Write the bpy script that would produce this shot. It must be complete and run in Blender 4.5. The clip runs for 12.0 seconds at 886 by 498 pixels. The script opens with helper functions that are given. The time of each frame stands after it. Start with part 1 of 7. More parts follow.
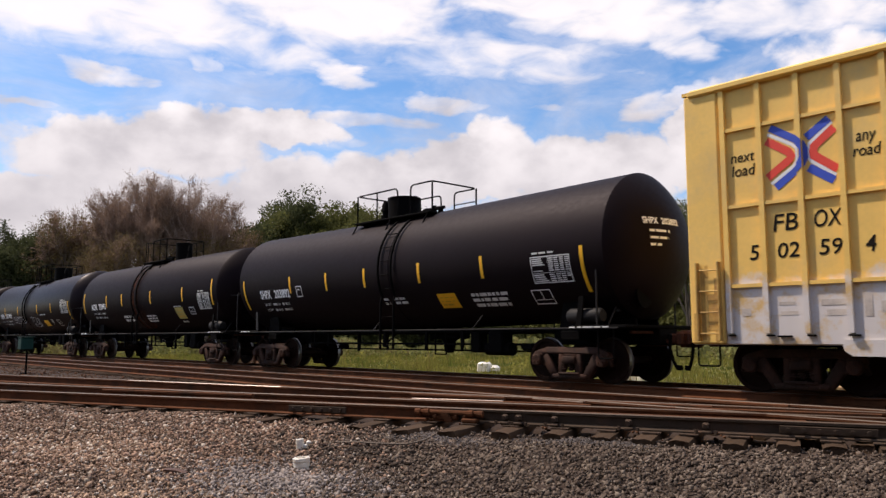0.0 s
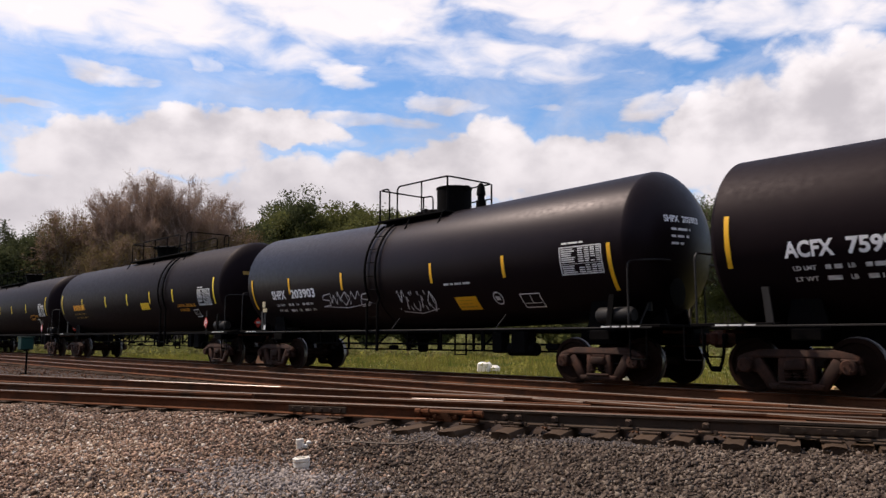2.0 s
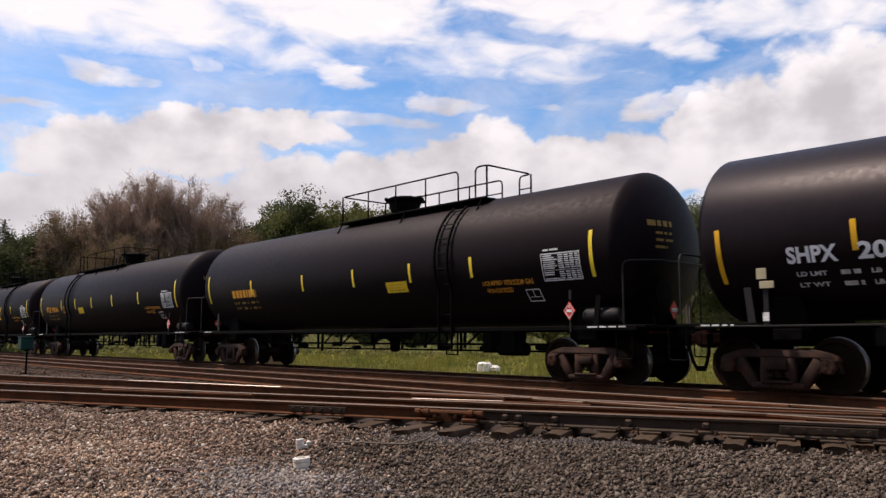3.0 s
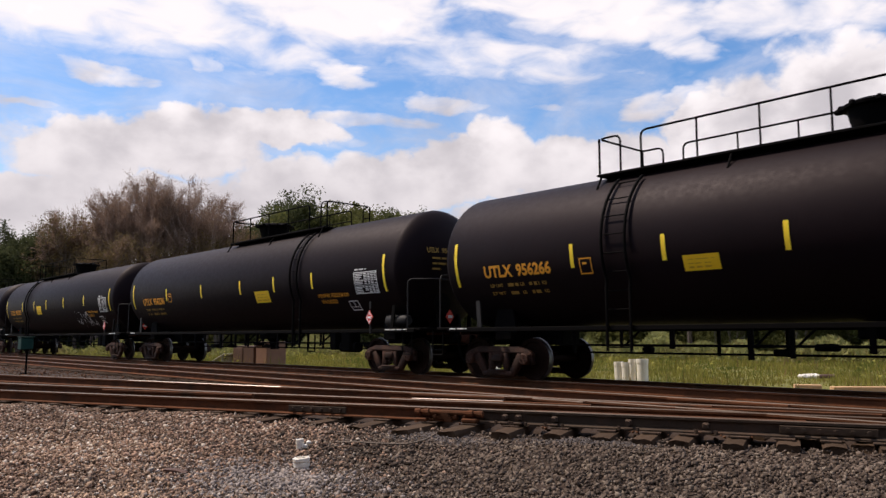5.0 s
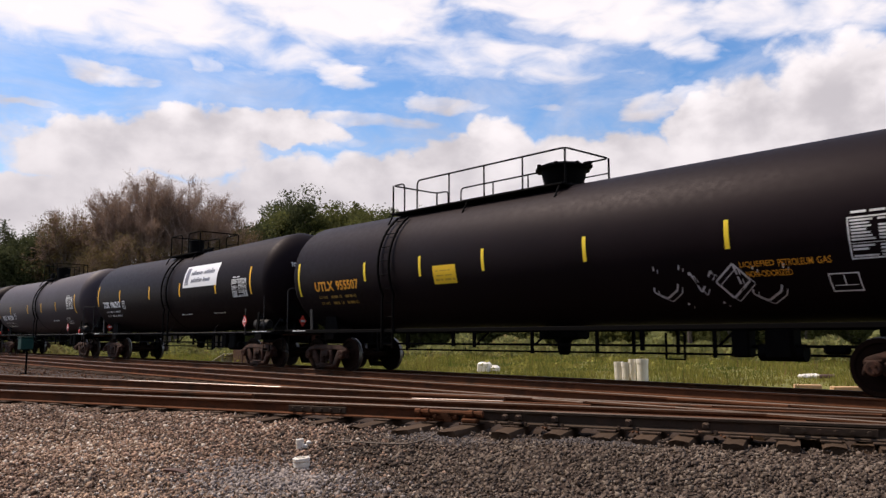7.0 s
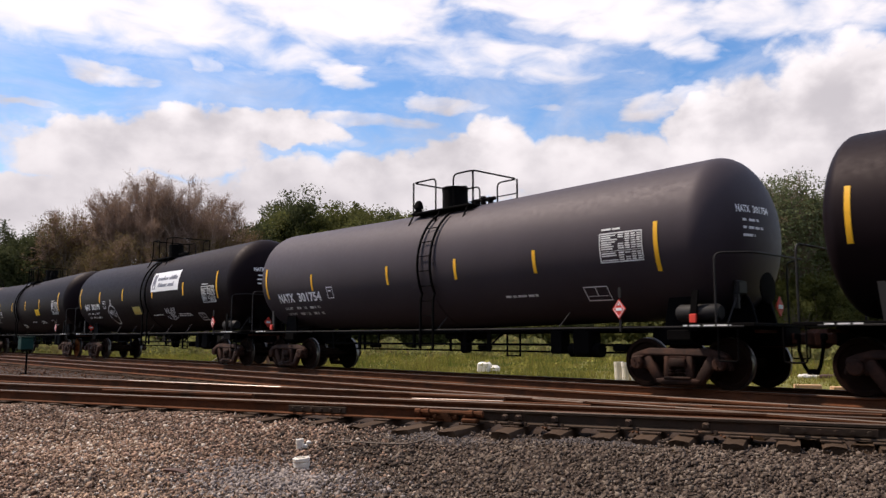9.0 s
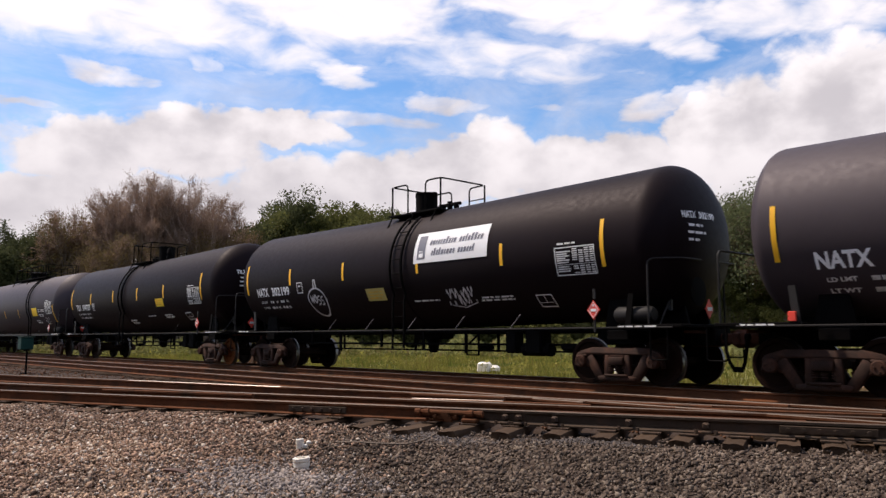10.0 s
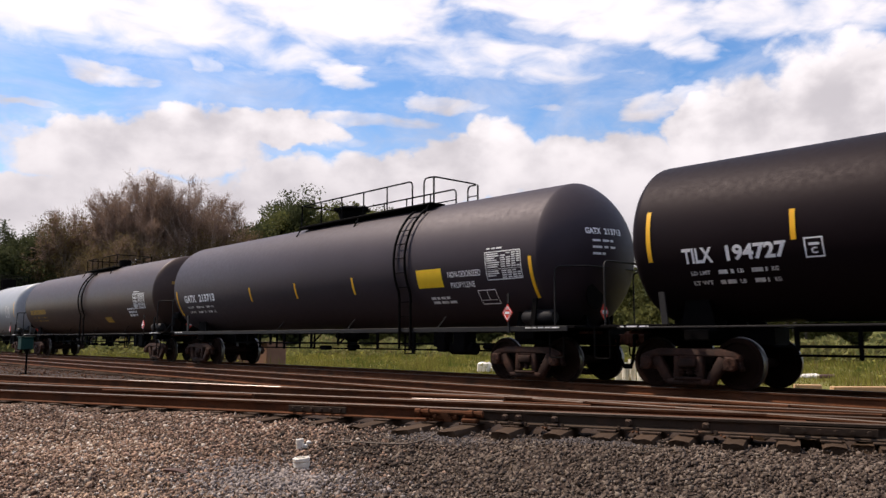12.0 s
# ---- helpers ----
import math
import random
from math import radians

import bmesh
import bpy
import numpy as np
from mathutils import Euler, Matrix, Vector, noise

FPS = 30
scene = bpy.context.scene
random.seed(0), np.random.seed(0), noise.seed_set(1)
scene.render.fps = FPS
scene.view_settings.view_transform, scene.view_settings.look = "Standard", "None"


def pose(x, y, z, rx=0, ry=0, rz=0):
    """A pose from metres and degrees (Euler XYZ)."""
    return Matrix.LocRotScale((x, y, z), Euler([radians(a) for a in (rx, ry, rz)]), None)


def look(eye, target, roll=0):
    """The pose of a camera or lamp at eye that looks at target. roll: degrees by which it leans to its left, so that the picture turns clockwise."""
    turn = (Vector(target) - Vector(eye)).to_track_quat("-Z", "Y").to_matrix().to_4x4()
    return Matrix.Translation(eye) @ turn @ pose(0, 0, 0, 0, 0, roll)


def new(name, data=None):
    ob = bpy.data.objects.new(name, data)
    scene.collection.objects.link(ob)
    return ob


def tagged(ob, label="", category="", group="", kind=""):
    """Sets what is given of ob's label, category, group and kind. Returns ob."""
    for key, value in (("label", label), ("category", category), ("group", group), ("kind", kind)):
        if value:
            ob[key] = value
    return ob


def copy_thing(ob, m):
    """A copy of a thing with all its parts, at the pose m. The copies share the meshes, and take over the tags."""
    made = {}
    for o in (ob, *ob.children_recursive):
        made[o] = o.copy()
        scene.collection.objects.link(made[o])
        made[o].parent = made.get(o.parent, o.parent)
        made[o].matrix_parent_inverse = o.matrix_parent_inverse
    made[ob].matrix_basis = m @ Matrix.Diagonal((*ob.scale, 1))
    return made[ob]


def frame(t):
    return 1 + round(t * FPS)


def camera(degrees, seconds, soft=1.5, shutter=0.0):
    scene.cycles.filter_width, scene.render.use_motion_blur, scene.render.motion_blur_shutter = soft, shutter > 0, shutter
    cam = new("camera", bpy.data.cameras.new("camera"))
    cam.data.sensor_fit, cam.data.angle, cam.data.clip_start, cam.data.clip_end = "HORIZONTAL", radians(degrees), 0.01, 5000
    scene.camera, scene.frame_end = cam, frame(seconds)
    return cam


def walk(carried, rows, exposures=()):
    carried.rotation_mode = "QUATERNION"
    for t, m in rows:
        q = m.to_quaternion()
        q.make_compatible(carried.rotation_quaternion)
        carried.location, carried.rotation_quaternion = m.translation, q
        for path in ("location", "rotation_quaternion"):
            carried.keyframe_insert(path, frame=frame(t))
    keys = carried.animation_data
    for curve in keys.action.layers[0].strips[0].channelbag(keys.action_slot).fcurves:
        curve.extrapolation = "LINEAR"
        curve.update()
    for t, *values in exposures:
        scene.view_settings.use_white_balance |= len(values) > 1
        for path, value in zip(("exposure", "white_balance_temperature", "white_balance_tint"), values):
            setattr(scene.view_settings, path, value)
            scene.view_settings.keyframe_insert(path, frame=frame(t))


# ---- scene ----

# ================= camera =================
# x runs along the main line in the train's direction, y away from the camera, z = 0 at the rail head
cam = camera(58.82, 12.0, soft=1.4, shutter=0.045)
EYE = Vector((0.0, -14.097, 0.864))
YAW, TILT = radians(47.616), radians(6.506)
AIM = EYE + Vector((-math.sin(YAW) * math.cos(TILT), math.cos(YAW) * math.cos(TILT), math.sin(TILT)))
walk(cam, [(0, look(EYE, AIM)), (12, look(EYE, AIM))], exposures=((0, -0.1, 6700, 17), (1.0, -0.13, 6700, 17), (7.0, -0.12, 6700, 17), (9.2, -0.06, 6700, 17), (12, -0.04, 6700, 17)))

# ================= world and sun =================
SUN_TO = Vector((-0.48, -0.25, 0.84)).normalized()
sun = new("sun", bpy.data.lights.new("sun", "SUN"))
sun.data.energy, sun.data.angle, sun.data.color = 5.0, radians(3.0), (1.0, 0.91, 0.77)
sun.matrix_world = look((0, 0, 60), Vector((0, 0, 60)) - SUN_TO)

world = bpy.data.worlds.new("world")
scene.world = world
world.use_nodes = True


def sky_nodes():
    nt = world.node_tree
    nt.nodes.clear()
    N, L = nt.nodes.new, nt.links.new

    def maths(op, a, b=None, clamp=False):
        n = N("ShaderNodeMath")
        n.operation, n.use_clamp = op, clamp
        for k, v in enumerate((a, b)):
            if v is None:
                continue
            if isinstance(v, (int, float)):
                n.inputs[k].default_value = v
            else:
                L(v, n.inputs[k])
        return n.outputs[0]

    def ramp(value, lo, hi):
        n = N("ShaderNodeMapRange")
        n.interpolation_type = "SMOOTHSTEP"
        L(value, n.inputs["Value"])
        n.inputs["From Min"].default_value, n.inputs["From Max"].default_value = lo, hi
        return n.outputs["Result"]

    def fbm(vec, scale, detail, rough, seed, distort=0.0):
        n = N("ShaderNodeTexNoise")
        n.noise_dimensions = "4D"
        L(vec, n.inputs["Vector"])
        n.inputs["W"].default_value, n.inputs["Scale"].default_value = seed, scale
        n.inputs["Detail"].default_value, n.inputs["Roughness"].default_value = detail, rough
        n.inputs["Distortion"].default_value = distort
        return n.outputs["Fac"]

    out, bg = N("ShaderNodeOutputWorld"), N("ShaderNodeBackground")
    sky = N("ShaderNodeTexSky")
    sky.sky_type, sky.sun_disc = "NISHITA", False
    sky.sun_elevation = math.asin(SUN_TO.z)
    sky.sun_rotation = math.atan2(SUN_TO.x, SUN_TO.y)
    sky.dust_density, sky.ozone_density = 0.6, 2.0
    tc, sep = N("ShaderNodeTexCoord"), N("ShaderNodeSeparateXYZ")
    L(tc.outputs["Generated"], sep.inputs[0])
    az = maths("MULTIPLY", maths("ARCTAN2", sep.outputs[0], sep.outputs[1]), 57.2958)
    el = maths("MULTIPLY", maths("ARCSINE", sep.outputs[2]), 57.2958)
    flat = N("ShaderNodeCombineXYZ")
    L(maths("MULTIPLY", az, 0.045), flat.inputs[0])
    L(maths("MULTIPLY", el, 0.115), flat.inputs[1])
    puff = N("ShaderNodeCombineXYZ")
    L(maths("MULTIPLY", az, 0.1), puff.inputs[0])
    L(maths("MULTIPLY", el, 0.14), puff.inputs[1])
    streak = fbm(flat.outputs[0], 5.0, 6, 0.5, 2.3, 0.6)
    billow = fbm(puff.outputs[0], 3.2, 8, 0.54, 5.1, 0.2)
    # heaped clouds: azimuth, elevation, half width, half height, tilt
    heaps = (
        (-72.9, 12.5, 5.0, 2.3, 6), (-65.5, 13.5, 5.5, 2.5, 4), (-59.4, 14.9, 4.5, 1.3, -1), (-69.9, 8.9, 13.1, 2.5, 3), (-76.7, 9.0, 3.0, 1.7, 5), (-58.1, 10.3, 5.7, 2.7, 1),
        (-52.8, 11.0, 4.6, 2.4, 3), (-47.4, 11.9, 4.0, 2.5, 7), (-43.2, 12.9, 3.1, 2.9, -1), (-38.2, 11.7, 4.4, 2.9, -2), (-33.8, 11.6, 4.3, 3.0, -3), (-25.4, 12.5, 4.5, 5.2, 21),
        (-20.5, 13.9, 4.8, 5.8, 9), (-28.9, 13.4, 2.4, 3.5, -5), (-12.9, 14.6, 6.2, 4.9, -10), (-48.0, 6.0, 40.0, 3.6, 0))
    # high thin clouds: the same, and how dense
    wisps = (
        (-74.4, 22.0, 11.6, 2.6, -1, 1.25), (-64.9, 19.0, 1.9, 0.5, -16, 0.8), (-55.5, 23.4, 7.6, 2.5, -4, 1.25), (-62.4, 20.8, 4.8, 1.8, -10, 0.7), (-61.9, 18.7, 1.9, 0.4, -10, 0.7),
        (-46.1, 23.3, 3.9, 0.9, -1, 0.5), (-37.2, 23.4, 9.0, 2.0, -9, 1.2), (-30.6, 20.9, 3.3, 1.2, -25, 0.9), (-24.6, 21.6, 4.2, 1.2, 1, 0.8))
    wisps += (
        (-19.7, 20.8, 4.2, 1.7, 0, 1.0), (-72.3, 17.5, 3.2, 0.55, -7, 0.95), (-69.0, 17.3, 1.6, 0.4, 1, 0.7), (-55.2, 18.8, 2.0, 0.75, -12, 0.85), (-44.0, 20.2, 8.0, 1.5, -8, 0.75),
        (-40.2, 19.0, 6.2, 0.8, -8, 0.55), (-48.4, 16.8, 2.6, 0.45, -3, 1.0), (-38.8, 16.7, 3.3, 0.3, -3, 0.55), (-76.1, 15.0, 2.9, 0.3, 2, 0.6), (-54.5, 15.7, 5.0, 0.5, -1, 0.85))
    wisps += ((-57.0, 14.3, 3.3, 0.6, -3, 0.7), (-76.6, 13.1, 2.0, 0.7, 7, 0.5), (-32.5, 16.2, 1.8, 0.9, 1, 0.95), (-29.9, 16.8, 1.6, 0.8, 20, 0.9))

    def bent(amount_az, amount_el, vec, scale, seeds):
        a = maths("ADD", az, maths("MULTIPLY", maths("SUBTRACT", fbm(vec, scale, 5, 0.5, seeds[0]), 0.5), amount_az))
        e = maths("ADD", el, maths("MULTIPLY", maths("SUBTRACT", fbm(vec, scale, 5, 0.5, seeds[1]), 0.5), amount_el))
        return a, e

    def lobe(at, a, e, wa, we, tilt):
        """One minus the squared distance from a tilted oval."""
        c, q = math.cos(radians(tilt)), math.sin(radians(tilt))
        da, de = maths("SUBTRACT", at[0], a), maths("SUBTRACT", at[1], e)
        u = maths("ADD", maths("MULTIPLY", da, c / wa), maths("MULTIPLY", de, q / wa))
        v = maths("ADD", maths("MULTIPLY", da, -q / we), maths("MULTIPLY", de, c / we))
        return maths("SUBTRACT", 1.0, maths("ADD", maths("MULTIPLY", u, u), maths("MULTIPLY", v, v)))

    low_at, high_at = bent(4.5, 3.2, puff.outputs[0], 4.5, (1.7, 7.9)), bent(9.0, 2.2, flat.outputs[0], 5.0, (3.3, 6.1))
    heaped = spread = None
    for k in heaps:
        one = lobe(low_at, *k)
        heaped = one if heaped is None else maths("MAXIMUM", heaped, one)
    for *k, dense in wisps:
        one = maths("MULTIPLY", ramp(lobe(high_at, *k), -1.5, 0.8), dense)
        spread = one if spread is None else maths("MAXIMUM", spread, one)
    # away from the view the broken cloud goes on
    rest = maths("MULTIPLY", ramp(maths("ABSOLUTE", maths("ADD", az, 48)), 34, 50), 0.55)
    high = maths("MULTIPLY", ramp(el, 27, 38), 0.55)
    upper = maths("MAXIMUM", spread, maths("MAXIMUM", rest, high))
    wisp = maths("MULTIPLY", maths("SUBTRACT", streak, 0.5), 2.2)
    heap = maths("MULTIPLY", maths("SUBTRACT", billow, 0.5), 1.5)
    dens = maths("MAXIMUM", ramp(maths("ADD", upper, wisp), 0.04, 1.3), ramp(maths("ADD", heaped, heap), -0.42, 0.3))
    veil = maths("MULTIPLY", ramp(fbm(flat.outputs[0], 2.6, 6, 0.6, 4.4, 0.8), 0.34, 0.76), 0.48)
    dens = maths("MAXIMUM", dens, veil)
    shade = fbm(puff.outputs[0], 2.2, 5, 0.45, 9.0)
    white = N("ShaderNodeMix")
    white.data_type = "RGBA"
    lit = maths("MULTIPLY", ramp(maths("ADD", shade, maths("MULTIPLY", billow, 0.5)), 0.5, 1.0), maths("ADD", maths("MULTIPLY", ramp(el, 7, 19), 0.65), 0.35))
    L(maths("MAXIMUM", lit, maths("MULTIPLY", ramp(el, 16, 19.5), 0.85)), white.inputs["Factor"])
    white.inputs["A"].default_value, white.inputs["B"].default_value = (4.9, 4.85, 5.1, 1), (8.95, 8.85, 8.9, 1)
    mix = N("ShaderNodeMix")
    mix.data_type = "RGBA"
    L(dens, mix.inputs["Factor"])
    vivid = N("ShaderNodeHueSaturation")
    vivid.inputs["Saturation"].default_value, vivid.inputs["Value"].default_value = 1.28, 1.36
    L(sky.outputs[0], vivid.inputs["Color"])
    L(vivid.outputs[0], mix.inputs["A"])
    L(white.outputs["Result"], mix.inputs["B"])
    L(mix.outputs["Result"], bg.inputs["Color"])
    bg.inputs["Strength"].default_value = 0.13
    L(bg.outputs[0], out.inputs[0])


sky_nodes()


# ================= materials =================
def mat(name, base, rough=0.7, metal=0.0, vary=0.25, scale=6.0, fine=60.0, bump=0.15, stain=None, stain_at=(0.55, 0.75), island=0.0, each=0.0, spec=0.5, emit=0.0, alt=None, band=None, thin=0.0, sheen=None):
    """A painted, stained and slightly rough surface: base colour with two scales of variation, optional stains."""
    m = bpy.data.materials.new(name)
    m.use_nodes = True
    nt = m.node_tree
    N, L = nt.nodes.new, nt.links.new
    b = nt.nodes["Principled BSDF"]
    b.inputs["Metallic"].default_value = metal
    b.inputs["Specular IOR Level"].default_value = spec
    if sheen:
        b.inputs["Specular Tint"].default_value = (*sheen, 1)
    tc = N("ShaderNodeTexCoord")

    def noise_at(s, detail, rough_):
        n = N("ShaderNodeTexNoise")
        L(tc.outputs["Object"], n.inputs["Vector"])
        n.inputs["Scale"].default_value, n.inputs["Detail"].default_value, n.inputs["Roughness"].default_value = s, detail, rough_
        return n.outputs["Fac"]

    big, small = noise_at(scale, 5, 0.6), noise_at(fine, 4, 0.6)
    mixed = N("ShaderNodeMath")
    mixed.operation = "ADD"
    half = N("ShaderNodeMath")
    half.operation = "MULTIPLY"
    L(small, half.inputs[0])
    half.inputs[1].default_value = 0.6
    L(big, mixed.inputs[0])
    L(half.outputs[0], mixed.inputs[1])
    fac = mixed.outputs[0]
    if island or each:
        rnd = N("ShaderNodeNewGeometry").outputs["Random Per Island"] if island else N("ShaderNodeObjectInfo").outputs["Random"]
        k = N("ShaderNodeMath")
        k.operation = "MULTIPLY_ADD"
        L(rnd, k.inputs[0])
        k.inputs[1].default_value = island or each
        L(fac, k.inputs[2])
        fac = k.outputs[0]
    ramp = N("ShaderNodeMapRange")
    L(fac, ramp.inputs["Value"])
    ramp.inputs["From Min"].default_value, ramp.inputs["From Max"].default_value = 0.45, 1.15 + (island or each)
    col = N("ShaderNodeMix")
    col.data_type = "RGBA"
    L(ramp.outputs[0], col.inputs["Factor"])
    col.inputs["A"].default_value = (*[c * (1 - vary) for c in base], 1)
    col.inputs["B"].default_value = (*[min(1, c * (1 + vary)) for c in base], 1)
    colour = col.outputs["Result"]
    if alt:
        fr = N("ShaderNodeMath")
        fr.operation = "MULTIPLY"
        L(rnd, fr.inputs[0])
        fr.inputs[1].default_value = 7.31
        fc = N("ShaderNodeMath")
        fc.operation = "FRACT"
        L(fr.outputs[0], fc.inputs[0])
        ar = N("ShaderNodeMapRange")
        L(fc.outputs[0], ar.inputs["Value"])
        ar.inputs["From Min"].default_value, ar.inputs["From Max"].default_value = 0.84, 0.9
        am = N("ShaderNodeMix")
        am.data_type = "RGBA"
        L(ar.outputs[0], am.inputs["Factor"])
        L(colour, am.inputs["A"])
        am.inputs["B"].default_value = (*alt, 1)
        colour = am.outputs["Result"]
    if stain:
        sr = N("ShaderNodeMapRange")
        L(noise_at(scale * 0.6, 7, 0.7), sr.inputs["Value"])
        sr.inputs["From Min"].default_value, sr.inputs["From Max"].default_value = stain_at
        st = N("ShaderNodeMix")
        st.data_type = "RGBA"
        L(sr.outputs[0], st.inputs["Factor"])
        L(colour, st.inputs["A"])
        st.inputs["B"].default_value = (*stain, 1)
        colour = st.outputs["Result"]
    if band:
        # a second paint below the given height, with a worn, wandering edge
        height, wander, second, worn = band
        sz = N("ShaderNodeSeparateXYZ")
        L(tc.outputs["Object"], sz.inputs[0])
        wob = N("ShaderNodeMath")
        wob.operation = "MULTIPLY_ADD"
        L(noise_at(2.2, 6, 0.65), wob.inputs[0])
        wob.inputs[1].default_value = wander
        L(sz.outputs[2], wob.inputs[2])
        br = N("ShaderNodeMapRange")
        L(wob.outputs[0], br.inputs["Value"])
        br.inputs["From Min"].default_value, br.inputs["From Max"].default_value = height + wander * 0.5 + 0.1, height + wander * 0.5 - 0.1
        wr = N("ShaderNodeMapRange")
        L(noise_at(1.7, 7, 0.7), wr.inputs["Value"])
        wr.inputs["From Min"].default_value, wr.inputs["From Max"].default_value = 0.52, 0.66
        wm = N("ShaderNodeMix")
        wm.data_type = "RGBA"
        L(wr.outputs[0], wm.inputs["Factor"])
        wm.inputs["A"].default_value, wm.inputs["B"].default_value = (*second, 1), (*worn, 1)
        bm_ = N("ShaderNodeMix")
        bm_.data_type = "RGBA"
        L(br.outputs[0], bm_.inputs["Factor"])
        L(colour, bm_.inputs["A"])
        L(wm.outputs["Result"], bm_.inputs["B"])
        colour = bm_.outputs["Result"]
    L(colour, b.inputs["Base Color"])
    rr = N("ShaderNodeMapRange")
    L(small, rr.inputs["Value"])
    rr.inputs["To Min"].default_value, rr.inputs["To Max"].default_value = max(0.05, rough - 0.12), min(1, rough + 0.12)
    L(rr.outputs[0], b.inputs["Roughness"])
    if bump:
        bp = N("ShaderNodeBump")
        bp.inputs["Strength"].default_value, bp.inputs["Distance"].default_value = bump, 0.01
        L(small, bp.inputs["Height"])
        L(bp.outputs[0], b.inputs["Normal"])
    if thin:
        # leaves and blades pass light on to their far side
        tr, mx = N("ShaderNodeBsdfTranslucent"), N("ShaderNodeMixShader")
        L(colour, tr.inputs["Color"])
        mx.inputs[0].default_value = thin
        L(b.outputs[0], mx.inputs[1])
        L(tr.outputs[0], mx.inputs[2])
        L(mx.outputs[0], nt.nodes["Material Output"].inputs["Surface"])
    if emit:
        L(colour, b.inputs["Emission Color"])
        b.inputs["Emission Strength"].default_value = emit
    return m


BLACK = mat("black_tank_paint", (0.0072, 0.004, 0.005), 0.56, vary=0.3, scale=0.7, fine=9, bump=0.012, stain=(0.0094, 0.0054, 0.0066), stain_at=(0.5, 0.8), spec=0.11, sheen=(1.0, 0.82, 0.86))
BLACK_GLOSS = mat("glossier_black_tank_paint", (0.0078, 0.0046, 0.0058), 0.42, vary=0.3, scale=0.7, fine=9, bump=0.003, stain=(0.0102, 0.0062, 0.0076), stain_at=(0.52, 0.85), spec=0.14, sheen=(1.0, 0.84, 0.9))
BLACK_DUSTY = mat("dusty_black_tank_paint", (0.0066, 0.0036, 0.0045), 0.56, vary=0.3, scale=0.6, fine=8, bump=0.012, stain=(0.0105, 0.0058, 0.007), stain_at=(0.45, 0.8), spec=0.1, sheen=(1.0, 0.8, 0.84))
GREY_TANK = mat("grey_tank_paint", (0.041, 0.0315, 0.036), 0.6, vary=0.18, scale=0.6, fine=8, bump=0.005, stain=(0.049, 0.039, 0.043), stain_at=(0.48, 0.85), spec=0.32, sheen=(1.0, 0.9, 0.95))
CHARCOAL = mat("charcoal_tank_paint", (0.033, 0.0245, 0.0295), 0.58, vary=0.2, scale=0.6, fine=8, bump=0.005, stain=(0.039, 0.03, 0.0345), stain_at=(0.48, 0.85), spec=0.34, sheen=(1.0, 0.9, 0.96))
BROWN_TANK = mat("rusty_brown_tank_paint", (0.048, 0.029, 0.023), 0.46, vary=0.3, scale=0.7, fine=8, bump=0.02, stain=(0.07, 0.032, 0.021), stain_at=(0.5, 0.8), spec=0.4, sheen=(1.0, 0.88, 0.82))
SILVER_TANK = mat("pale_grey_tank_paint", (0.32, 0.33, 0.34), 0.45, vary=0.15, scale=0.7, fine=8, bump=0.02, stain=(0.2, 0.19, 0.18), stain_at=(0.55, 0.85))
FITTING = mat("black_fittings", (0.0025, 0.002, 0.002), 0.8, vary=0.3, scale=4, fine=40, bump=0.05, spec=0.06)
SILL = mat("worn_sill_steel", (0.016, 0.0145, 0.014), 0.6, vary=0.35, scale=3, fine=40, bump=0.05, spec=0.22)
TRUCK = mat("rusty_brown_cast_steel", (0.03, 0.0158, 0.0112), 0.75, vary=0.45, scale=5, fine=45, bump=0.25, stain=(0.072, 0.031, 0.019), stain_at=(0.46, 0.68), spec=0.15)
WHEEL = mat("dark_wheel_steel", (0.0145, 0.0068, 0.0043), 0.8, 0.0, vary=0.4, scale=5, fine=40, bump=0.1, stain=(0.0272, 0.0123, 0.0076), spec=0.06)
COUPLER = mat("red_rusted_cast_steel", (0.085, 0.032, 0.019), 0.8, vary=0.45, scale=5, fine=45, bump=0.25, stain=(0.03, 0.018, 0.013), stain_at=(0.48, 0.7), spec=0.12)
BRACE = mat("grey_painted_brace", (0.09, 0.082, 0.086), 0.6, vary=0.3, scale=6, fine=40, bump=0.05, spec=0.2)
TREAD = mat("polished_wheel_tread", (0.2, 0.185, 0.17), 0.42, 0.9, vary=0.15, scale=6, fine=60, bump=0.02)


